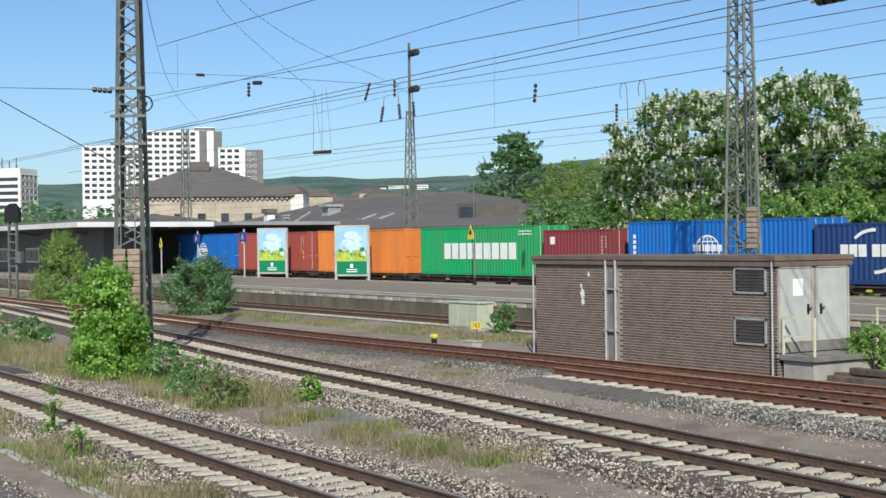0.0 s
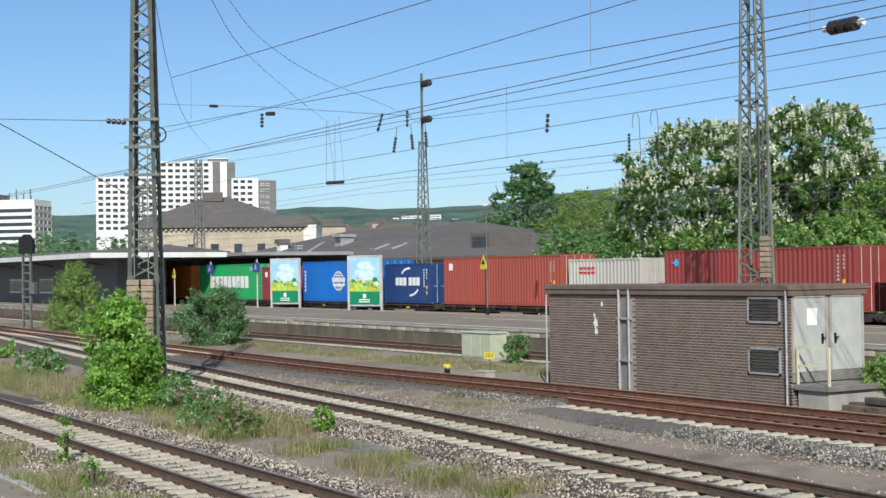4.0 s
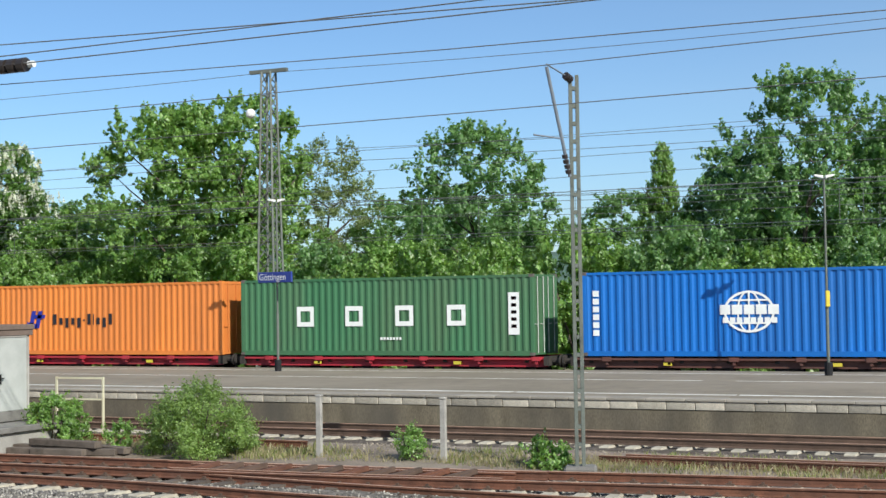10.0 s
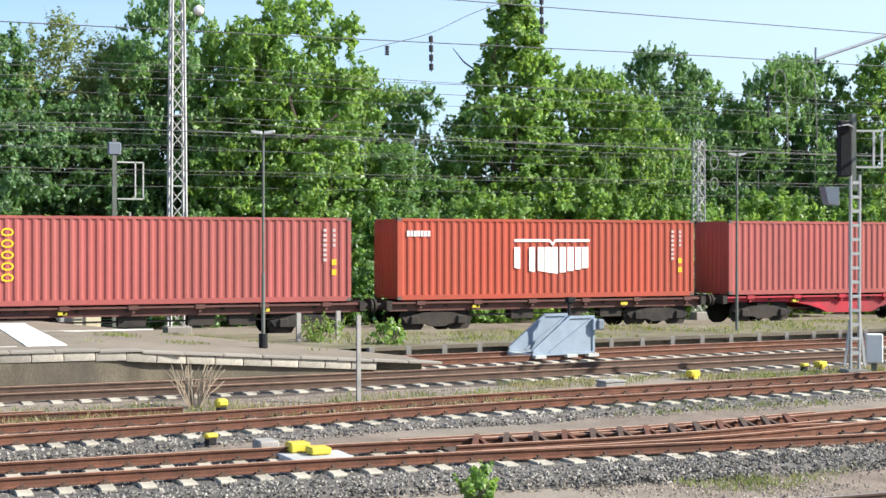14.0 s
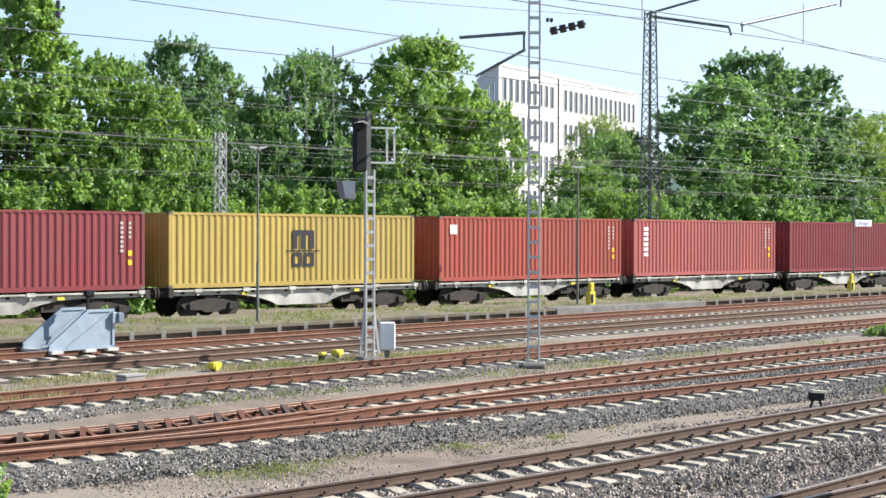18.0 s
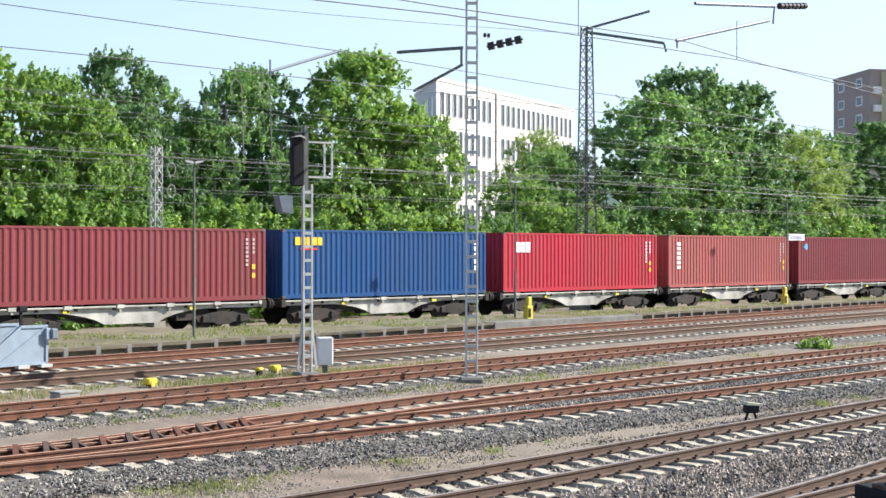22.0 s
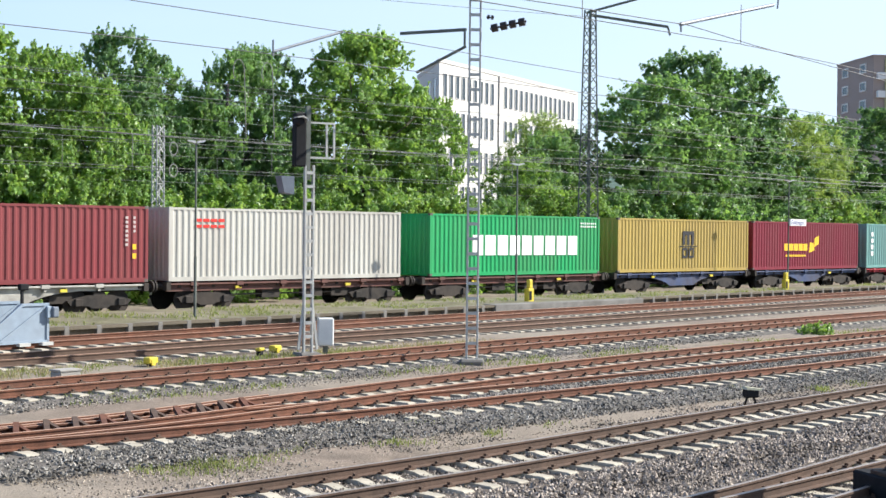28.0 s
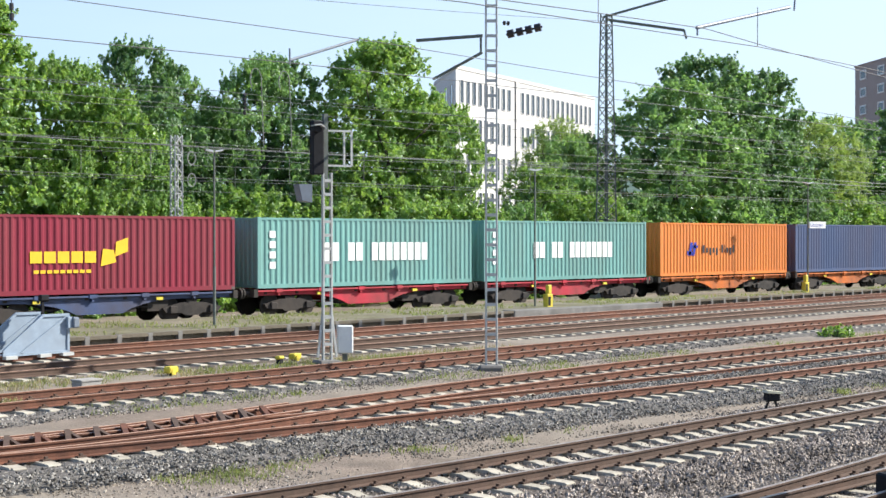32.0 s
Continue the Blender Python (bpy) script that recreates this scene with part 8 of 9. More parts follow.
for a, b in (((-65.74, 30.0, 11.5), (-65.76, 30.0, 10.75)), ((-77.9, 44.0, 13.45), (-78.6, 44.0, 12.35)), ((-74.8, 44.0, 13.3), (-74.82, 44.0, 12.24)), ((-54.56, 40.0, 10.8), (-54.68, 40.0, 9.86)), ((-58.57, 30.0, 7.46), (-56.86, 30.0, 7.4)), ((-72.6, 30.0, 12.62), (-71.6, 30.0, 12.5)), ((-53.2, 24.5, 9.9), (-52.5, 24.5, 9.83)), ((20.11, 50.0, 11.25), (20.13, 50.0, 9.83)), ((24.86, 50.0, 13.07), (24.88, 50.0, 11.5)), ((18.31, 50.0, 10.74), (18.31, 50.0, 10.36))):
    hi = thing("hanging_insulator", "dark ribbed insulator hung in the span wires", "insulator", group="insulators in the wires")
    insulator("insulator", hi, a, b, 0.085, 4)
for a, b in (((-87.6, 45.0, 14.0), (-86.6, 45.0, 9.7)), ((-85.9, 45.0, 14.1), (-85.2, 45.0, 9.7))):
    wire([a, b], 0.014, "thin hanger between two wires", name="wire_hanger")
ins = thing("line_insulator", "large brown ribbed insulator with white ends in the wire", "insulator")
insulator("insulator", ins, (-20.25, 22.1, 8.12), (-19.5, 22.1, 8.12), 0.15, 3)
for x in (-20.35, -19.42):
    bm = bmesh.new()
    bar(bm, (x - 0.05, 22.1, 8.12), (x + 0.08, 22.1, 8.12), 0.14, seg=10)
    part("end_cap", bm, M_WHITE, ins)
for x, dz in ((-60.0, -0.7), (-2.4, -0.5), (36.3, -1.9)):
    lp = thing("wire_loop", "loop of slack wire under a hanging insulator", "wire", group="wire loops")
    insulator("insulator", lp, (x - 0.6, 50, 11.5 + dz), (x - 0.6, 50, 10.5 + dz), 0.08, 5)
    for dx in (0.0, 1.55):
        bm = bmesh.new()
        pts = [(x + dx + 0.3 * math.cos(a), 50, 12.1 + dz + 0.5 * math.sin(a)) for a in [math.pi * (1.25 - i / 7) for i in range(10)]] + [(x + dx + 0.42, 50, 9.2 + dz)]
        for p, q in zip(pts, pts[1:]):
            bar(bm, p, q, 0.028)
        part("loop", bm, M_WIRE, lp)


# ---------------------------------------------------------------- platform roof
M_ROOFTOP = mat("grey_roofing", (0.28, 0.28, 0.28), 0.8, 0, 0.1, 1, 0.0, 30, (0.2, 0.2, 0.2), 0.5, 0.2)
M_FASCIA = mat("white_fascia", (0.66, 0.66, 0.64), 0.6, 0, 0.06, 2, 0, 40, (0.45, 0.44, 0.42), 0.5, 0.5)
M_DARKWALL = mat("dark_grey_cladding", (0.10, 0.105, 0.115), 0.6, 0, 0.12, 1.5, 0, 30)
M_GLASS = mat("dark_window_glass", (0.03, 0.04, 0.05), 0.08, 0, 0.1, 2, 0, 30, spec=0.8)
can = thing("platform_canopy", "long flat platform roof with a white edge on dark columns", "canopy", (0, 0, 0))
CX1, CY0, CY1, CZ = -109.5, 34.9, 46.6, 4.85
bm = bmesh.new()
prism(bm, [(-230, CZ + 0.1), (CX1, CZ + 0.0), (CX1, CZ + 0.12), (-230, CZ + 0.24)], CY0 + 0.1, CY1 - 0.1)
part("roof_slab", bm, M_ROOFTOP, can)
for a in ((-230, CY0, CX1 + 0.06, CY0 + 0.1), (-230, CY1 - 0.1, CX1 + 0.06, CY1), (CX1 - 0.04, CY0 + 0.1, CX1 + 0.06, CY1 - 0.1)):
    bm = bmesh.new()
    box(bm, a[0], a[1], CZ - 0.12, a[2], a[3], CZ + 0.3, bevel=0.01)
    part("fascia", bm, M_FASCIA, can, "white roof edge")
for i in range(9):
    bm = bmesh.new()
    x = CX1 - 9 - i * 14
    bar(bm, (x, 40.6, PLAT_Z - 0.05), (x, 40.6, CZ), 0.3)
    bar(bm, (x, 40.6, CZ - 0.9), (x, CY0 + 0.6, CZ - 0.05), 0.16)
    bar(bm, (x, 40.6, CZ - 0.9), (x, CY1 - 0.6, CZ - 0.05), 0.16)
    part("column", bm, M_DARKWALL, can)
kiosk = thing("platform_building", "dark grey platform building with white-framed windows under the roof", "building", (0, 0, 0))
# drawn out to -114: dark wall where the train only lies in shade
bm = bmesh.new()
box(bm, -220, 38.6, PLAT_Z - 0.05, -114, 42.9, CZ - 0.02)
part("wall", bm, M_DARKWALL, kiosk)
for i in range(8):
    x = -220 + 6 + i * 11
    bm = bmesh.new()
    box(bm, x, 38.54, 1.7, x + 4.4, 38.62, 3.1)
    wf = part("window", bm, M_WHITE, kiosk)
    for k in range(2):
        bm = bmesh.new()
        box(bm, x + 0.15 + k * 2.15, 38.5, 1.85, x + 2.1 + k * 2.15, 38.545, 2.95)
        part("pane", bm, M_GLASS, wf)
# neighbouring platform roof and its dark hall beyond the train
can2 = thing("hall_canopy", "dark roof over the far platforms, drawn out to shade the train", "canopy", (0, 0, 0))
# the roof is drawn out to -112 to keep sky light off the train
bm = bmesh.new()
box(bm, -260, 49.4, 4.9, -112, 60.0, 5.2)
part("roof_slab", bm, M_ROOFTOP, can2)
bm = bmesh.new()
box(bm, -260, 59.6, -0.2, -112, 60.0, 4.9)
part("back_wall", bm, M_DARKWALL, can2)
for i in range(8):
    bm = bmesh.new()
    bar(bm, (-118 - i * 17, 55, -0.3), (-118 - i * 17, 55, 4.9), 0.35)
    part("column", bm, M_DARKWALL, can2)


# ---------------------------------------------------------------- buildings
M_SLATE = mat("grey_slate_roof", (0.112, 0.101, 0.093), 0.85, 0, 0.12, 1.2, 0.004, 14, (0.145, 0.128, 0.116), 0.5, 0.15)
M_SANDSTONE = mat("pale_sandstone", (0.42, 0.36, 0.28), 0.9, 0, 0.15, 0.8, 0.004, 8, (0.3, 0.25, 0.2), 0.5, 0.2)
M_RENDER = mat("white_render", (0.72, 0.72, 0.70), 0.85, 0, 0.03, 0.2, 0, 6, (0.6, 0.6, 0.58), 0.4, 0.05)
M_OFFICE = mat("white_office_cladding", (0.62, 0.60, 0.57), 0.8, 0, 0.04, 0.4, 0, 8, (0.52, 0.5, 0.47), 0.4, 0.1)
M_BROWNWALL = mat("brown_concrete_cladding", (0.135, 0.108, 0.095), 0.85, 0, 0.06, 0.3, 0, 6, (0.17, 0.14, 0.12), 0.4, 0.1)
M_TOWER = mat("grey_brown_cladding", (0.34, 0.28, 0.255), 0.85, 0, 0.06, 0.3, 0, 6, (0.3, 0.25, 0.22), 0.4, 0.1)
M_GREYWALL = mat("dark_grey_cladding_panels", (0.15, 0.145, 0.142), 0.85, 0, 0.08, 0.3, 0, 6, (0.2, 0.19, 0.18), 0.4, 0.1)
M_OLIVE = mat("olive_cladding", (0.38, 0.36, 0.22), 0.85, 0, 0.06, 0.3, 0, 6)


def window_mesh(w, h, d, frame_material, glass, fw=0.12):
    bm = bmesh.new()
    for a in ((-w / 2, 0, -w / 2 + fw, h), (w / 2 - fw, 0, w / 2, h), (-w / 2 + fw, 0, w / 2 - fw, fw), (-w / 2 + fw, h - fw, w / 2 - fw, h)):
        box(bm, a[0], -d, a[1], a[2], 0.02, a[3])
    box(bm, -w / 2 + fw, -d * 0.4, fw, w / 2 - fw, 0.01, h - fw, mi=1)
    me = bpy.data.meshes.new("window")
    bm.to_mesh(me)
    bm.free()
    me.materials.append(frame_material)
    me.materials.append(glass)
    return me


def block(t, name, o, ux, uy, w, d, z0, z1, material, label=""):
    """A box-shaped wing: corner o, sides along ux and uy."""
    bm = bmesh.new()
    box(bm, 0, 0, z0, w, d, z1)
    bmesh.ops.transform(bm, matrix=Matrix(((ux[0], uy[0], 0, o[0]), (ux[1], uy[1], 0, o[1]), (0, 0, 1, 0), (0, 0, 0, 1))), verts=bm.verts)
    bmesh.ops.recalc_face_normals(bm, faces=bm.faces)
    return part(name, bm, material, t, label)


def facade(t, me, o, ux, length, floors, z0, dz, step, first=0.0, skip=None):
    ang = math.atan2(ux[1], ux[0])
    n = int((length - 2 * first) / step)
    for k in range(floors):
        for i in range(n):
            if skip and skip(i, k):
                continue
            u = first + (i + 0.5) * step
            shared("window", me, t, (o[0] + ux[0] * u, o[1] + ux[1] * u, z0 + k * dz), (0, 0, ang))


# white tower block far off: it faces the yard
F = 1.38
tb = thing("tower_block", "white high-rise block with rows of windows and grey stair towers", "apartment building")
A, B, C = Vector((-475.8 * F, 153.8 * F)), Vector((-459.4 * F, 197.4 * F)), Vector((-452.8 * F, 212.1 * F))
ux = (B - A).normalized()
uy = Vector((-ux.y, ux.x))
uxt, uyt = (ux.x, ux.y), (uy.x, uy.y)
zt = lambda z: 3.18 + (z - 3.18) * F
L1 = (B - A).length
wm = window_mesh(2.3, 1.5, 0.1, M_BROWNWALL, M_GLASS, 0.14)
block(tb, "wing", A, uxt, uyt, L1 * 0.52, 14, -3, zt(38.2), M_RENDER)
o2 = A + ux * L1 * 0.46 - uy * 3
block(tb, "wing", o2, uxt, uyt, L1 * 0.507, 14, -3, zt(43.4), M_RENDER)
o3 = A + ux * L1 * 1.0 - uy * 5
block(tb, "wing", o3, uxt, uyt, L1 * 0.2, 14, -3, zt(37.4), M_RENDER)
block(tb, "stair_tower", o3 + ux * L1 * 0.2, uxt, uyt, L1 * 0.135, 12, -3, zt(36.6), M_GREYWALL, "dark grey stair tower")
block(tb, "stair_tower", A + ux * L1 * 0.86 - uy * 3.6, uxt, uyt, L1 * 0.055, 3, -3, zt(43.3), M_GREYWALL, "dark grey stair tower")
block(tb, "stair_tower", A + ux * L1 * 0.97 - uy * 2.0, uxt, uyt, L1 * 0.06, 12, -3, zt(43.2), M_GREYWALL, "dark grey stair tower")
block(tb, "roof_house", A + ux * L1 * 0.83 + uy * 2, uxt, uyt, L1 * 0.15, 8, zt(43.2), zt(44.6), M_GREYWALL, "grey roof house")
block(tb, "roof_house_cap", A + ux * L1 * 0.825 + uy * 1.6, uxt, uyt, L1 * 0.16, 9, zt(44.6), zt(44.9), M_RENDER)
facade(tb, wm, A - uy * 0.05, uxt, L1 * 0.45, 9, zt(38.2) - 2.4 - 8 * 2.9, 2.9, 3.4, 0.5)
facade(tb, wm, o2 - uy * 0.05 + ux * L1 * 0.462, uxt, L1 * 0.045, 11, zt(43.4) - 2.4 - 10 * 2.9, 2.9, 2.8, 0.1)
facade(tb, wm, o2 - uy * 0.05, uxt, L1 * 0.40, 11, zt(43.4) - 2.4 - 10 * 2.9, 2.9, 3.4, 0.5)
facade(tb, wm, o3 - uy * 0.05, uxt, L1 * 0.20, 9, zt(37.4) - 2.4 - 8 * 2.9, 2.9, 3.4, 0.3)
ws = window_mesh(1.6, 1.2, 0.1, M_WHITE, M_GLASS, 0.2)
facade(tb, ws, o3 + ux * L1 * 0.2 - uy * 0.05, uxt, L1 * 0.135, 9, zt(36.6) - 2.6 - 8 * 2.9, 2.9, 2.6, 0.6)
# banded office block at the far left
ob_ = thing("banded_office_block", "pale office block with dark window bands", "office building")
A = Vector((-652.5, 145.2))
B = Vector((-626.3, 174.1))
ux2 = (B - A).normalized()
uy2 = Vector((-ux2.y, ux2.x))
block(ob_, "wall", A, tuple(ux2), tuple(uy2), (B - A).length, 17, -3, 38.5, M_RENDER)
for k in range(9):
    block(ob_, "window_band", A - uy2 * 0.1, tuple(ux2), tuple(uy2), (B - A).length - 1, 0.2, 8 + k * 3.1, 9.6 + k * 3.1, M_GLASS)
block(ob_, "roof_house", A + ux2 * 10, tuple(ux2), tuple(uy2), 12, 10, 38.5, 41, M_GREYWALL)
wbay = window_mesh(3.9, 2.3, 0.35, M_OFFICE, M_GLASS, 0.22)
facade(ob_, wbay, B + ux2 * 0.05, tuple(uy2), 17, 11, 2.6, 3.1, 4.1, 0.2)
for k in range(7):
    block(ob_, "roof_mast", A + ux2 * (22 + k * 2.3) + uy2 * (3 + 2 * (k % 3)), tuple(ux2), tuple(uy2), 0.4, 0.4, 38.5, 40.2 + 1.7 * (k % 3), M_STEEL)


def roofed(name, label, x0, x1, y0, y1, eave, ridge, inset, wall, roof, category="building"):
    """A house with a hipped roof that overhangs its walls."""
    t = thing(name, label, category)
    bm = bmesh.new()
    box(bm, x0 + 0.6, y0 + 0.6, -0.4, x1 - 0.6, y1 - 0.6, eave)
    part("wall", bm, wall, t)
    bm = bmesh.new()
    ym = (y0 + y1) / 2
    c = [bm.verts.new(v) for v in ((x0, y0, eave), (x1, y0, eave), (x1, y1, eave), (x0, y1, eave), (x0 + inset, ym, ridge), (x1 - inset, ym, ridge))]
    lo = [bm.verts.new((v.co.x, v.co.y, eave - 0.25)) for v in c[:4]]
    for f in ((c[0], c[1], c[5], c[4]), (c[1], c[2], c[5]), (c[2], c[3], c[4], c[5]), (c[3], c[0], c[4]), tuple(lo[::-1])):
        bm.faces.new(f)
    for i in range(4):
        bm.faces.new((lo[i], lo[(i + 1) % 4], c[(i + 1) % 4], c[i]))
    part("roof", bm, roof, t)
    return t


st = roofed("station_building", "old sandstone station hall with a grey hipped roof and cornice", 0, 24.4, 0, 22, 9.9, 14.3, 10.6, M_SANDSTONE, M_SLATE)
for k in range(36):
    bm = bmesh.new()
    box(bm, 0.7 + k * 0.66, 0.25, 9.25, 1.0 + k * 0.66, 0.62, 9.6)
    part("cornice_block", bm, M_SANDSTONE, st)
wsn = window_mesh(1.4, 2.2, 0.15, M_SANDSTONE, M_GLASS, 0.18)
for k in range(7):
    shared("window", wsn, st, (2.6 + k * 3.1, 0.55, 5.4))
bm = bmesh.new()
box(bm, 10.2, 9, 13.6, 13.0, 12, 14.9, bevel=0.05)
part("roof_turret", bm, M_SLATE, st)
st.matrix_basis = pose(-179.9, 61.9, 0, 0, 0, math.degrees(math.atan2(22.3, 9.5)))
wing = roofed("station_wing", "low station wing with a long grey slate roof", -166, -97.5, 66, 89, 4.6, 8.2, 20.0, M_SANDSTONE, M_SLATE)
bm = bmesh.new()
box(bm, -150.1, 70.2, 5.6, -149.1, 71.2, 6.8, bevel=0.03)
part("chimney", bm, M_WHITE, wing, "whitewashed chimney")
bm = bmesh.new()
box(bm, -150.3, 70.0, 6.8, -148.9, 71.4, 7.35)
part("chimney_cap", bm, M_BROWNWALL, wing)
bm = bmesh.new()
for k in range(4):
    box(bm, -145.1, 70.0, 5.45 + k * 0.3, -144.3, 70.8, 5.63 + k * 0.3, bevel=0.03)
box(bm, -144.95, 70.15, 5.2, -144.45, 70.65, 6.5)
part("roof_vent", bm, M_ZINC, wing, "pale louvred roof vent")
bm = bmesh.new()
box(bm, -137.3, 71.2, 6.1, -135.7, 72.8, 7.2, bevel=0.03)
box(bm, -137.5, 71.0, 7.2, -135.5, 73.0, 7.5, bevel=0.03)
part("roof_lantern", bm, M_ZINC, wing, "grey roof lantern")
bm = bmesh.new()
box(bm, -137.1, 71.17, 6.6, -135.9, 71.21, 7.05)
part("lantern_window", bm, M_GLASS, wing)
bm = bmesh.new()
bar(bm, (-136.4, 66.1, 4.66), (-142.6, 72.6, 6.68), 0.4)
part("valley_flashing", bm, M_ZINC, wing, "pale sheet-metal strip along the roof valley")
for x in (-124.8, -121.2):
    bm = bmesh.new()
    box(bm, -0.6, -0.9, 0.0, 0.6, 0.9, 0.16, Matrix.Translation((x, 69.9, 5.82)) @ Matrix.Rotation(radians(17.4), 4, "X"))
    rl = part("roof_light", bm, M_ZINC, wing)
    bm = bmesh.new()
    box(bm, -0.48, -0.78, 0.16, 0.48, 0.78, 0.175, Matrix.Translation((x, 69.9, 5.82)) @ Matrix.Rotation(radians(17.4), 4, "X"))
    part("pane", bm, M_DARKWALL, rl)
bm = bmesh.new()
box(bm, -105.4, 68.4, 4.7, -102.4, 73, 6.6)
dm = part("dormer", bm, M_SLATE, wing)
bm = bmesh.new()
box(bm, -105.0, 68.34, 5.0, -102.8, 68.42, 6.3)
part("dormer_window", bm, M_GLASS, dm)

roofed("station_annex", "low sandstone annex with a flat grey roof behind the platform roof", -262, -168, 62, 72, 6.3, 7.3, 8.0, M_SANDSTONE, M_SLATE)
# low town roofs before the hills
rt2 = random.Random(12)
for i in range(26):
    az = radians(rt2.uniform(-67, -51))
    d = rt2.uniform(420, 900)
    x, y = math.sin(az) * d, math.cos(az) * d
    s = rt2.uniform(5, 13)
    t = thing("town_house", "pale distant house at the foot of the hills", "house", (x, y, -1), -az + rt2.uniform(-0.5, 0.5), "town houses")
    zt2 = 3.2 + d * rt2.uniform(0.026, 0.038)
    bm = bmesh.new()
    box(bm, -s, -6, 0, s, 6, zt2)
    part("wall", bm, rt2.choice((M_RENDER, M_SANDSTONE, M_SANDSTONE, M_OFFICE)), t)
    bm = bmesh.new()
    prism(bm, [(-s - 0.5, zt2), (s + 0.5, zt2), (s - 3, zt2 + 3.2), (-s + 3, zt2 + 3.2)], -6.5, 6.5)
    part("roof", bm, rt2.choice((M_SLATE, M_BROWNWALL, M_SLATE)), t)

# long pale blocks half-way up the wooded hill
for az, d, w, z0, hgt in ((60.3, 2050, 26, 73, 11), (59.4, 2050, 30, 74, 13), (58.45, 2030, 17, 74, 13), (57.5, 2040, 18, 72, 9), (55.9, 1990, 40, 62, 8)):
    t = thing("hillside_block", "long pale building among the trees of the hill", "building", (-math.sin(radians(az)) * d, math.cos(radians(az)) * d, z0), radians(az) + 0.1, "buildings on the hill")
    bm = bmesh.new()
    box(bm, -w / 2, 0, -25, w / 2, 12, hgt)
    part("wall", bm, M_RENDER, t)
    for k in range(3):
        bm = bmesh.new()
        box(bm, -w / 2 + 1, -0.2, hgt - 2.6 - k * 3.1, w / 2 - 1, 0.1, hgt - 1.4 - k * 3.1)
        part("window_band", bm, M_GLASS, t)

# white office building among the right-hand trees
of = thing("office_building", "white office building with rows of tall narrow windows", "office building")
P0, P1 = Vector((92.2, 95.0)), Vector((124.5, 105.2))
ux3 = (P1 - P0).normalized()
uy3 = Vector((0.579, 0.815))
block(of, "wall", P0, tuple(ux3), tuple(uy3), (P1 - P0).length, 15, -0.4, 19.4, M_OFFICE)
block(of, "parapet", P0 - ux3 * 0.12 - uy3 * 0.12, tuple(ux3), tuple(uy3), (P1 - P0).length + 0.24, 15.24, 19.4, 19.75, M_OFFICE)
block(of, "joint_pier", P0 + ux3 * 13.0 - uy3 * 0.25, tuple(ux3), tuple(uy3), 0.5, 0.3, -0.4, 19.45, M_OFFICE)
wo = window_mesh(0.72, 2.25, 0.06, M_OFFICE, M_GLASS, 0.05)
facade(of, wo, P0 - uy3 * 0.03, tuple(ux3), 13.0, 5, 2.0, 3.55, 1.28, 0.5)
facade(of, wo, P0 + ux3 * 13.6 - uy3 * 0.03, tuple(ux3), (P1 - P0).length - 13.6, 5, 2.0, 3.55, 1.28, 0.3)
q0 = P0 + uy3 * 15
wl = window_mesh(1.5, 2.0, 0.06, M_OFFICE, M_GLASS, 0.05)
facade(of, wl, q0 - ux3 * 0.03, tuple(-uy3), 15, 5, 2.0, 3.55, 3.4, 0.6)
for k in range(5):
    block(of, "roof_unit", P0 + ux3 * (3 + k * 6) + uy3 * 4, tuple(ux3), tuple(uy3), 1.6, 1.6, 19.4, 20.3, M_ZINC)
# brown tower far right
bt = thing("brown_tower_block", "brown and olive high-rise block with small white-framed windows", "apartment building")
Q0, QM = Vector((216.63, 124.79)), Vector((208.48, 113.56))
ux4 = (QM - Q0).normalized()
uy4 = Vector((-ux4.y, ux4.x))
LQ = (QM - Q0).length
block(bt, "wall", Q0, tuple(ux4), tuple(uy4), LQ, 30, -1, 32.6, M_TOWER)
block(bt, "parapet", Q0 - ux4 * 0.1 - uy4 * 0.1, tuple(ux4), tuple(uy4), LQ + 0.2, 30.2, 32.6, 32.9, M_TOWER)
block(bt, "side_wall", QM + ux4 * 0.004 + uy4 * 1.9, tuple(ux4), tuple(uy4), 0.3, 28, -1, 32.4, M_OLIVE, "olive side wall")
wb2 = window_mesh(2.3, 1.6, 0.12, M_WHITE, M_GLASS, 0.22)
for k in range(10):
    shared("window", wb2, bt, (*(Q0 + ux4 * 10.2 - uy4 * 0.05), 30.2 - 2.97 * k), (0, 0, math.atan2(ux4.y, ux4.x)))
    shared("window", wb2, bt, (*(Q0 + ux4 * 3.4 - uy4 * 0.05), 30.2 - 2.97 * k), (0, 0, math.atan2(ux4.y, ux4.x)))
    block(bt, "balcony", QM + ux4 * 0.02 + uy4 * 0.5, tuple(ux4), tuple(uy4), 0.7, 1.3, 28.9 - 2.97 * k, 30.0 - 2.97 * k, M_RENDER)
for k in range(10):
    for i in range(6):
        shared("window", wb2, bt, (*(QM + ux4 * 0.32 + uy4 * (4.2 + i * 4.2)), 29.8 - 2.97 * k), (0, 0, math.atan2(uy4.y, uy4.x)))
# things seen in the gaps of the train, before the trees
sd = thing("trackside_shed", "small cream hut with a brown roof behind the train", "shed", (7.0, 55.0, -0.2))
for name, a, m in (("wall", (-1.4, 0, 0, 1.35, 1.4, 1.95), M_CREAM), ("roof", (-1.55, -0.15, 1.95, 1.5, 1.55, 2.1), M_ROOF_FELT), ("shutter_door", (-0.55, -0.03, 0.3, 0.25, 0.0, 1.75), M_ZINC)):
    bm = bmesh.new()
    box(bm, *a)
    part(name, bm, m, sd)
fn = thing("wire_fence", "green wire mesh fence with a pale sign behind the train", "fence", (0, 0, -0.2))
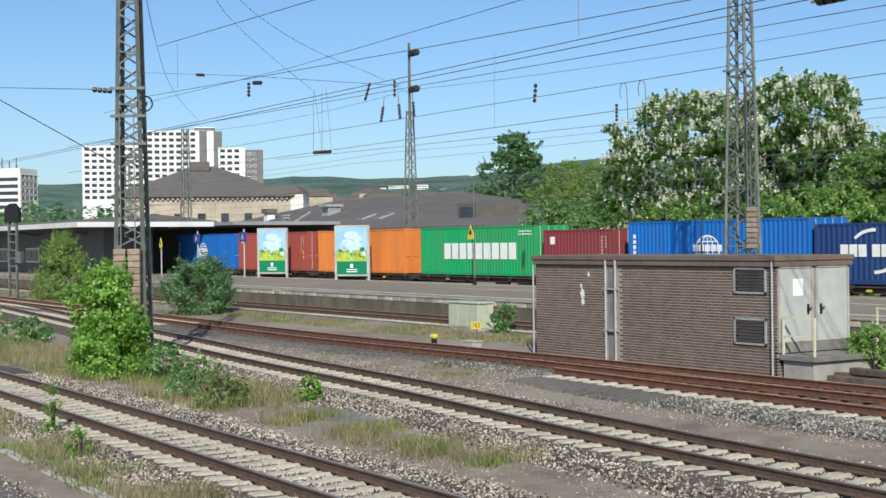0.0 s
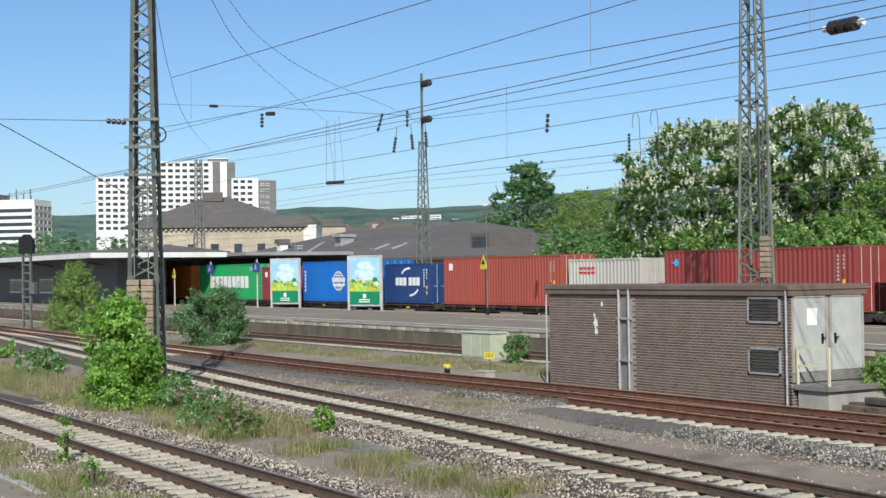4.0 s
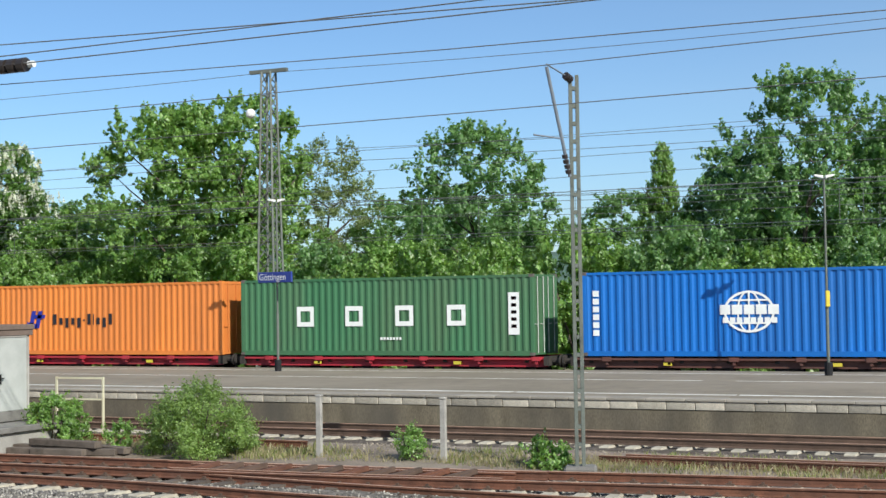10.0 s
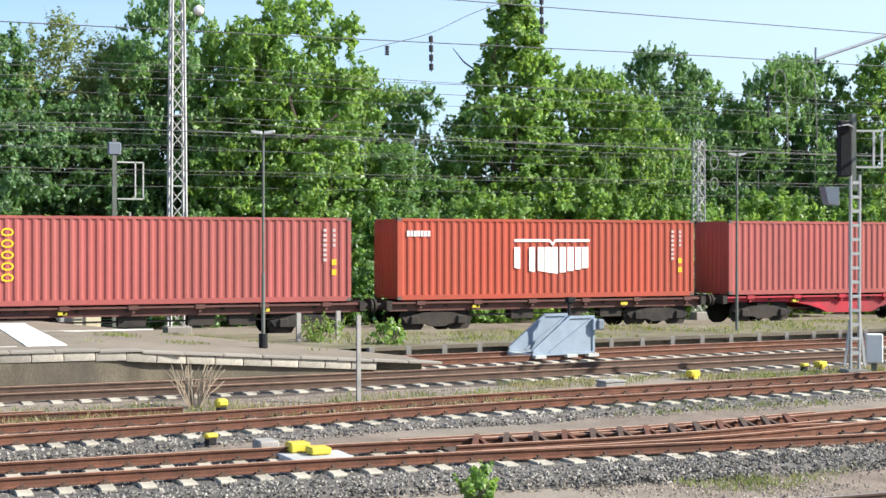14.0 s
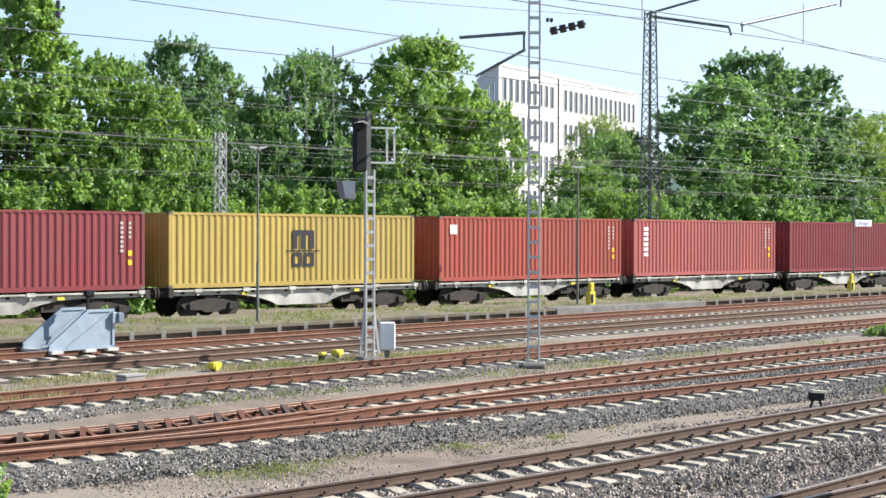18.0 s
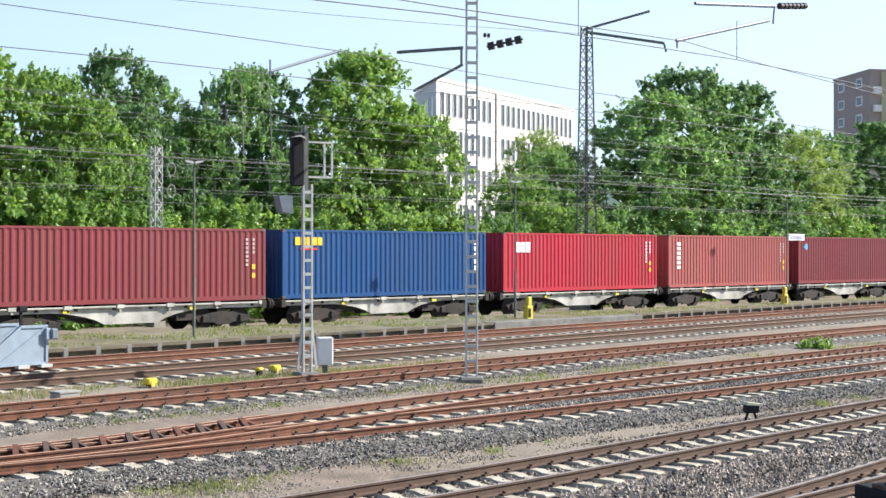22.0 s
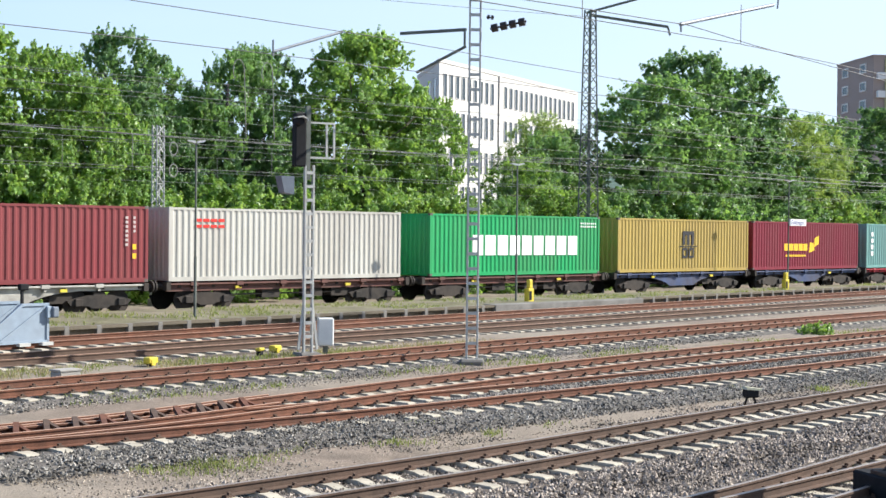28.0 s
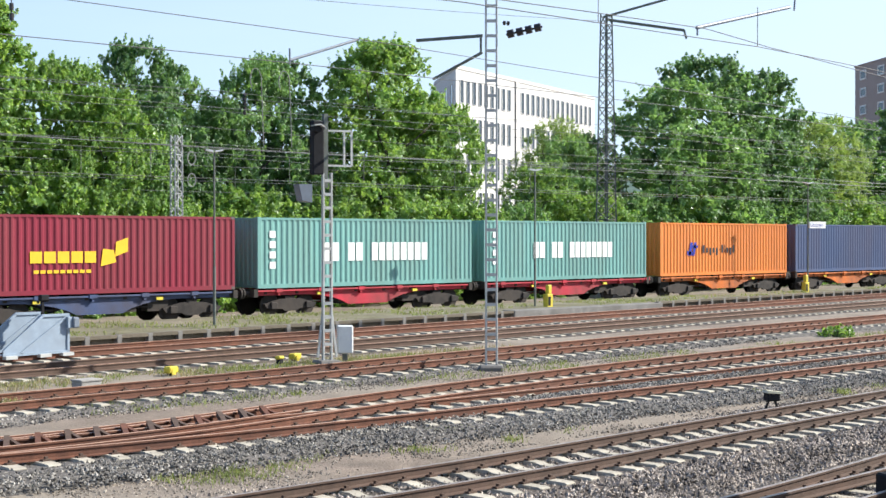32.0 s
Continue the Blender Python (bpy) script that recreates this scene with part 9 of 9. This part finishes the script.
M_FENCE = mat("green_fence_paint", (0.06, 0.15, 0.11), 0.6, 0, 0.1, 4)
for i in range(9):
    beam("post", fn, (3.4 + i * 2.4, 56.8, 0), (3.4 + i * 2.4, 56.8, 2.4), 0.07, M_FENCE)
for k in range(12):
    beam("wire_row", fn, (3.4, 56.8, 0.15 + k * 0.2), (22.6, 56.8, 0.15 + k * 0.2), 0.025, M_FENCE)
bm = bmesh.new()
box(bm, 8.65, 56.68, 1.75, 9.15, 56.74, 2.15)
part("sign_plate", bm, M_WHITE, fn, "white sign plate")

# ---------------------------------------------------------------- wooded hills
M_HILL = mat("wooded_hills", (0.06, 0.105, 0.08), 1.0, 0, 0.4, 0.02, 0, 0.11, (0.10, 0.15, 0.09), 0.6, 0.004)
vs, fs = [], []
cols = 260
for i in range(cols):
    az = radians(-96 + i * 0.75)
    wob = noise.noise(Vector((i * 0.06, 0, 7))) * 16 + noise.noise(Vector((i * 0.21, 0, 9))) * 5
    base = 100 + 42 * math.exp(-((math.degrees(az) + 50) / 6) ** 2) + 14 * math.sin(i * 0.04)
    for d, k in ((1500, 0.0), (1700, 0.22), (1950, 0.6), (2250, 0.92), (2500, 1.0), (3000, 0.8)):
        h = (base + wob) * k + 3 * noise.noise(Vector((i * 0.9, d * 0.01, 2)))
        vs.append((math.sin(az) * d, math.cos(az) * d, h - 2))
for i in range(cols - 1):
    for j in range(5):
        fs.append((i * 6 + j, i * 6 + j + 1, (i + 1) * 6 + j + 1, (i + 1) * 6 + j))
hills = quads("backdrop_hills", vs, fs, M_HILL, smooth=True)
tagged(hills, "low wooded hills on the horizon behind the town", "hills", kind="structure")
# rows of distant tree tops between town and hills
rng = np.random.default_rng(77)
bl = []
for i in range(420):
    az = math.radians(rng.uniform(-84, -40))
    d = rng.uniform(260, 700)
    s = rng.uniform(4, 8)
    bl.append((math.sin(az) * d, math.cos(az) * d, s * 0.5 + d * 0.005, s))
v, f = leaves(60000, bl, 1.2, 78, 0.4, 0.9)
tagged(quads("distant_trees", v, f, M_LEAF_DARK), "distant dark green trees of the town", "trees", kind="stuff")

motions()
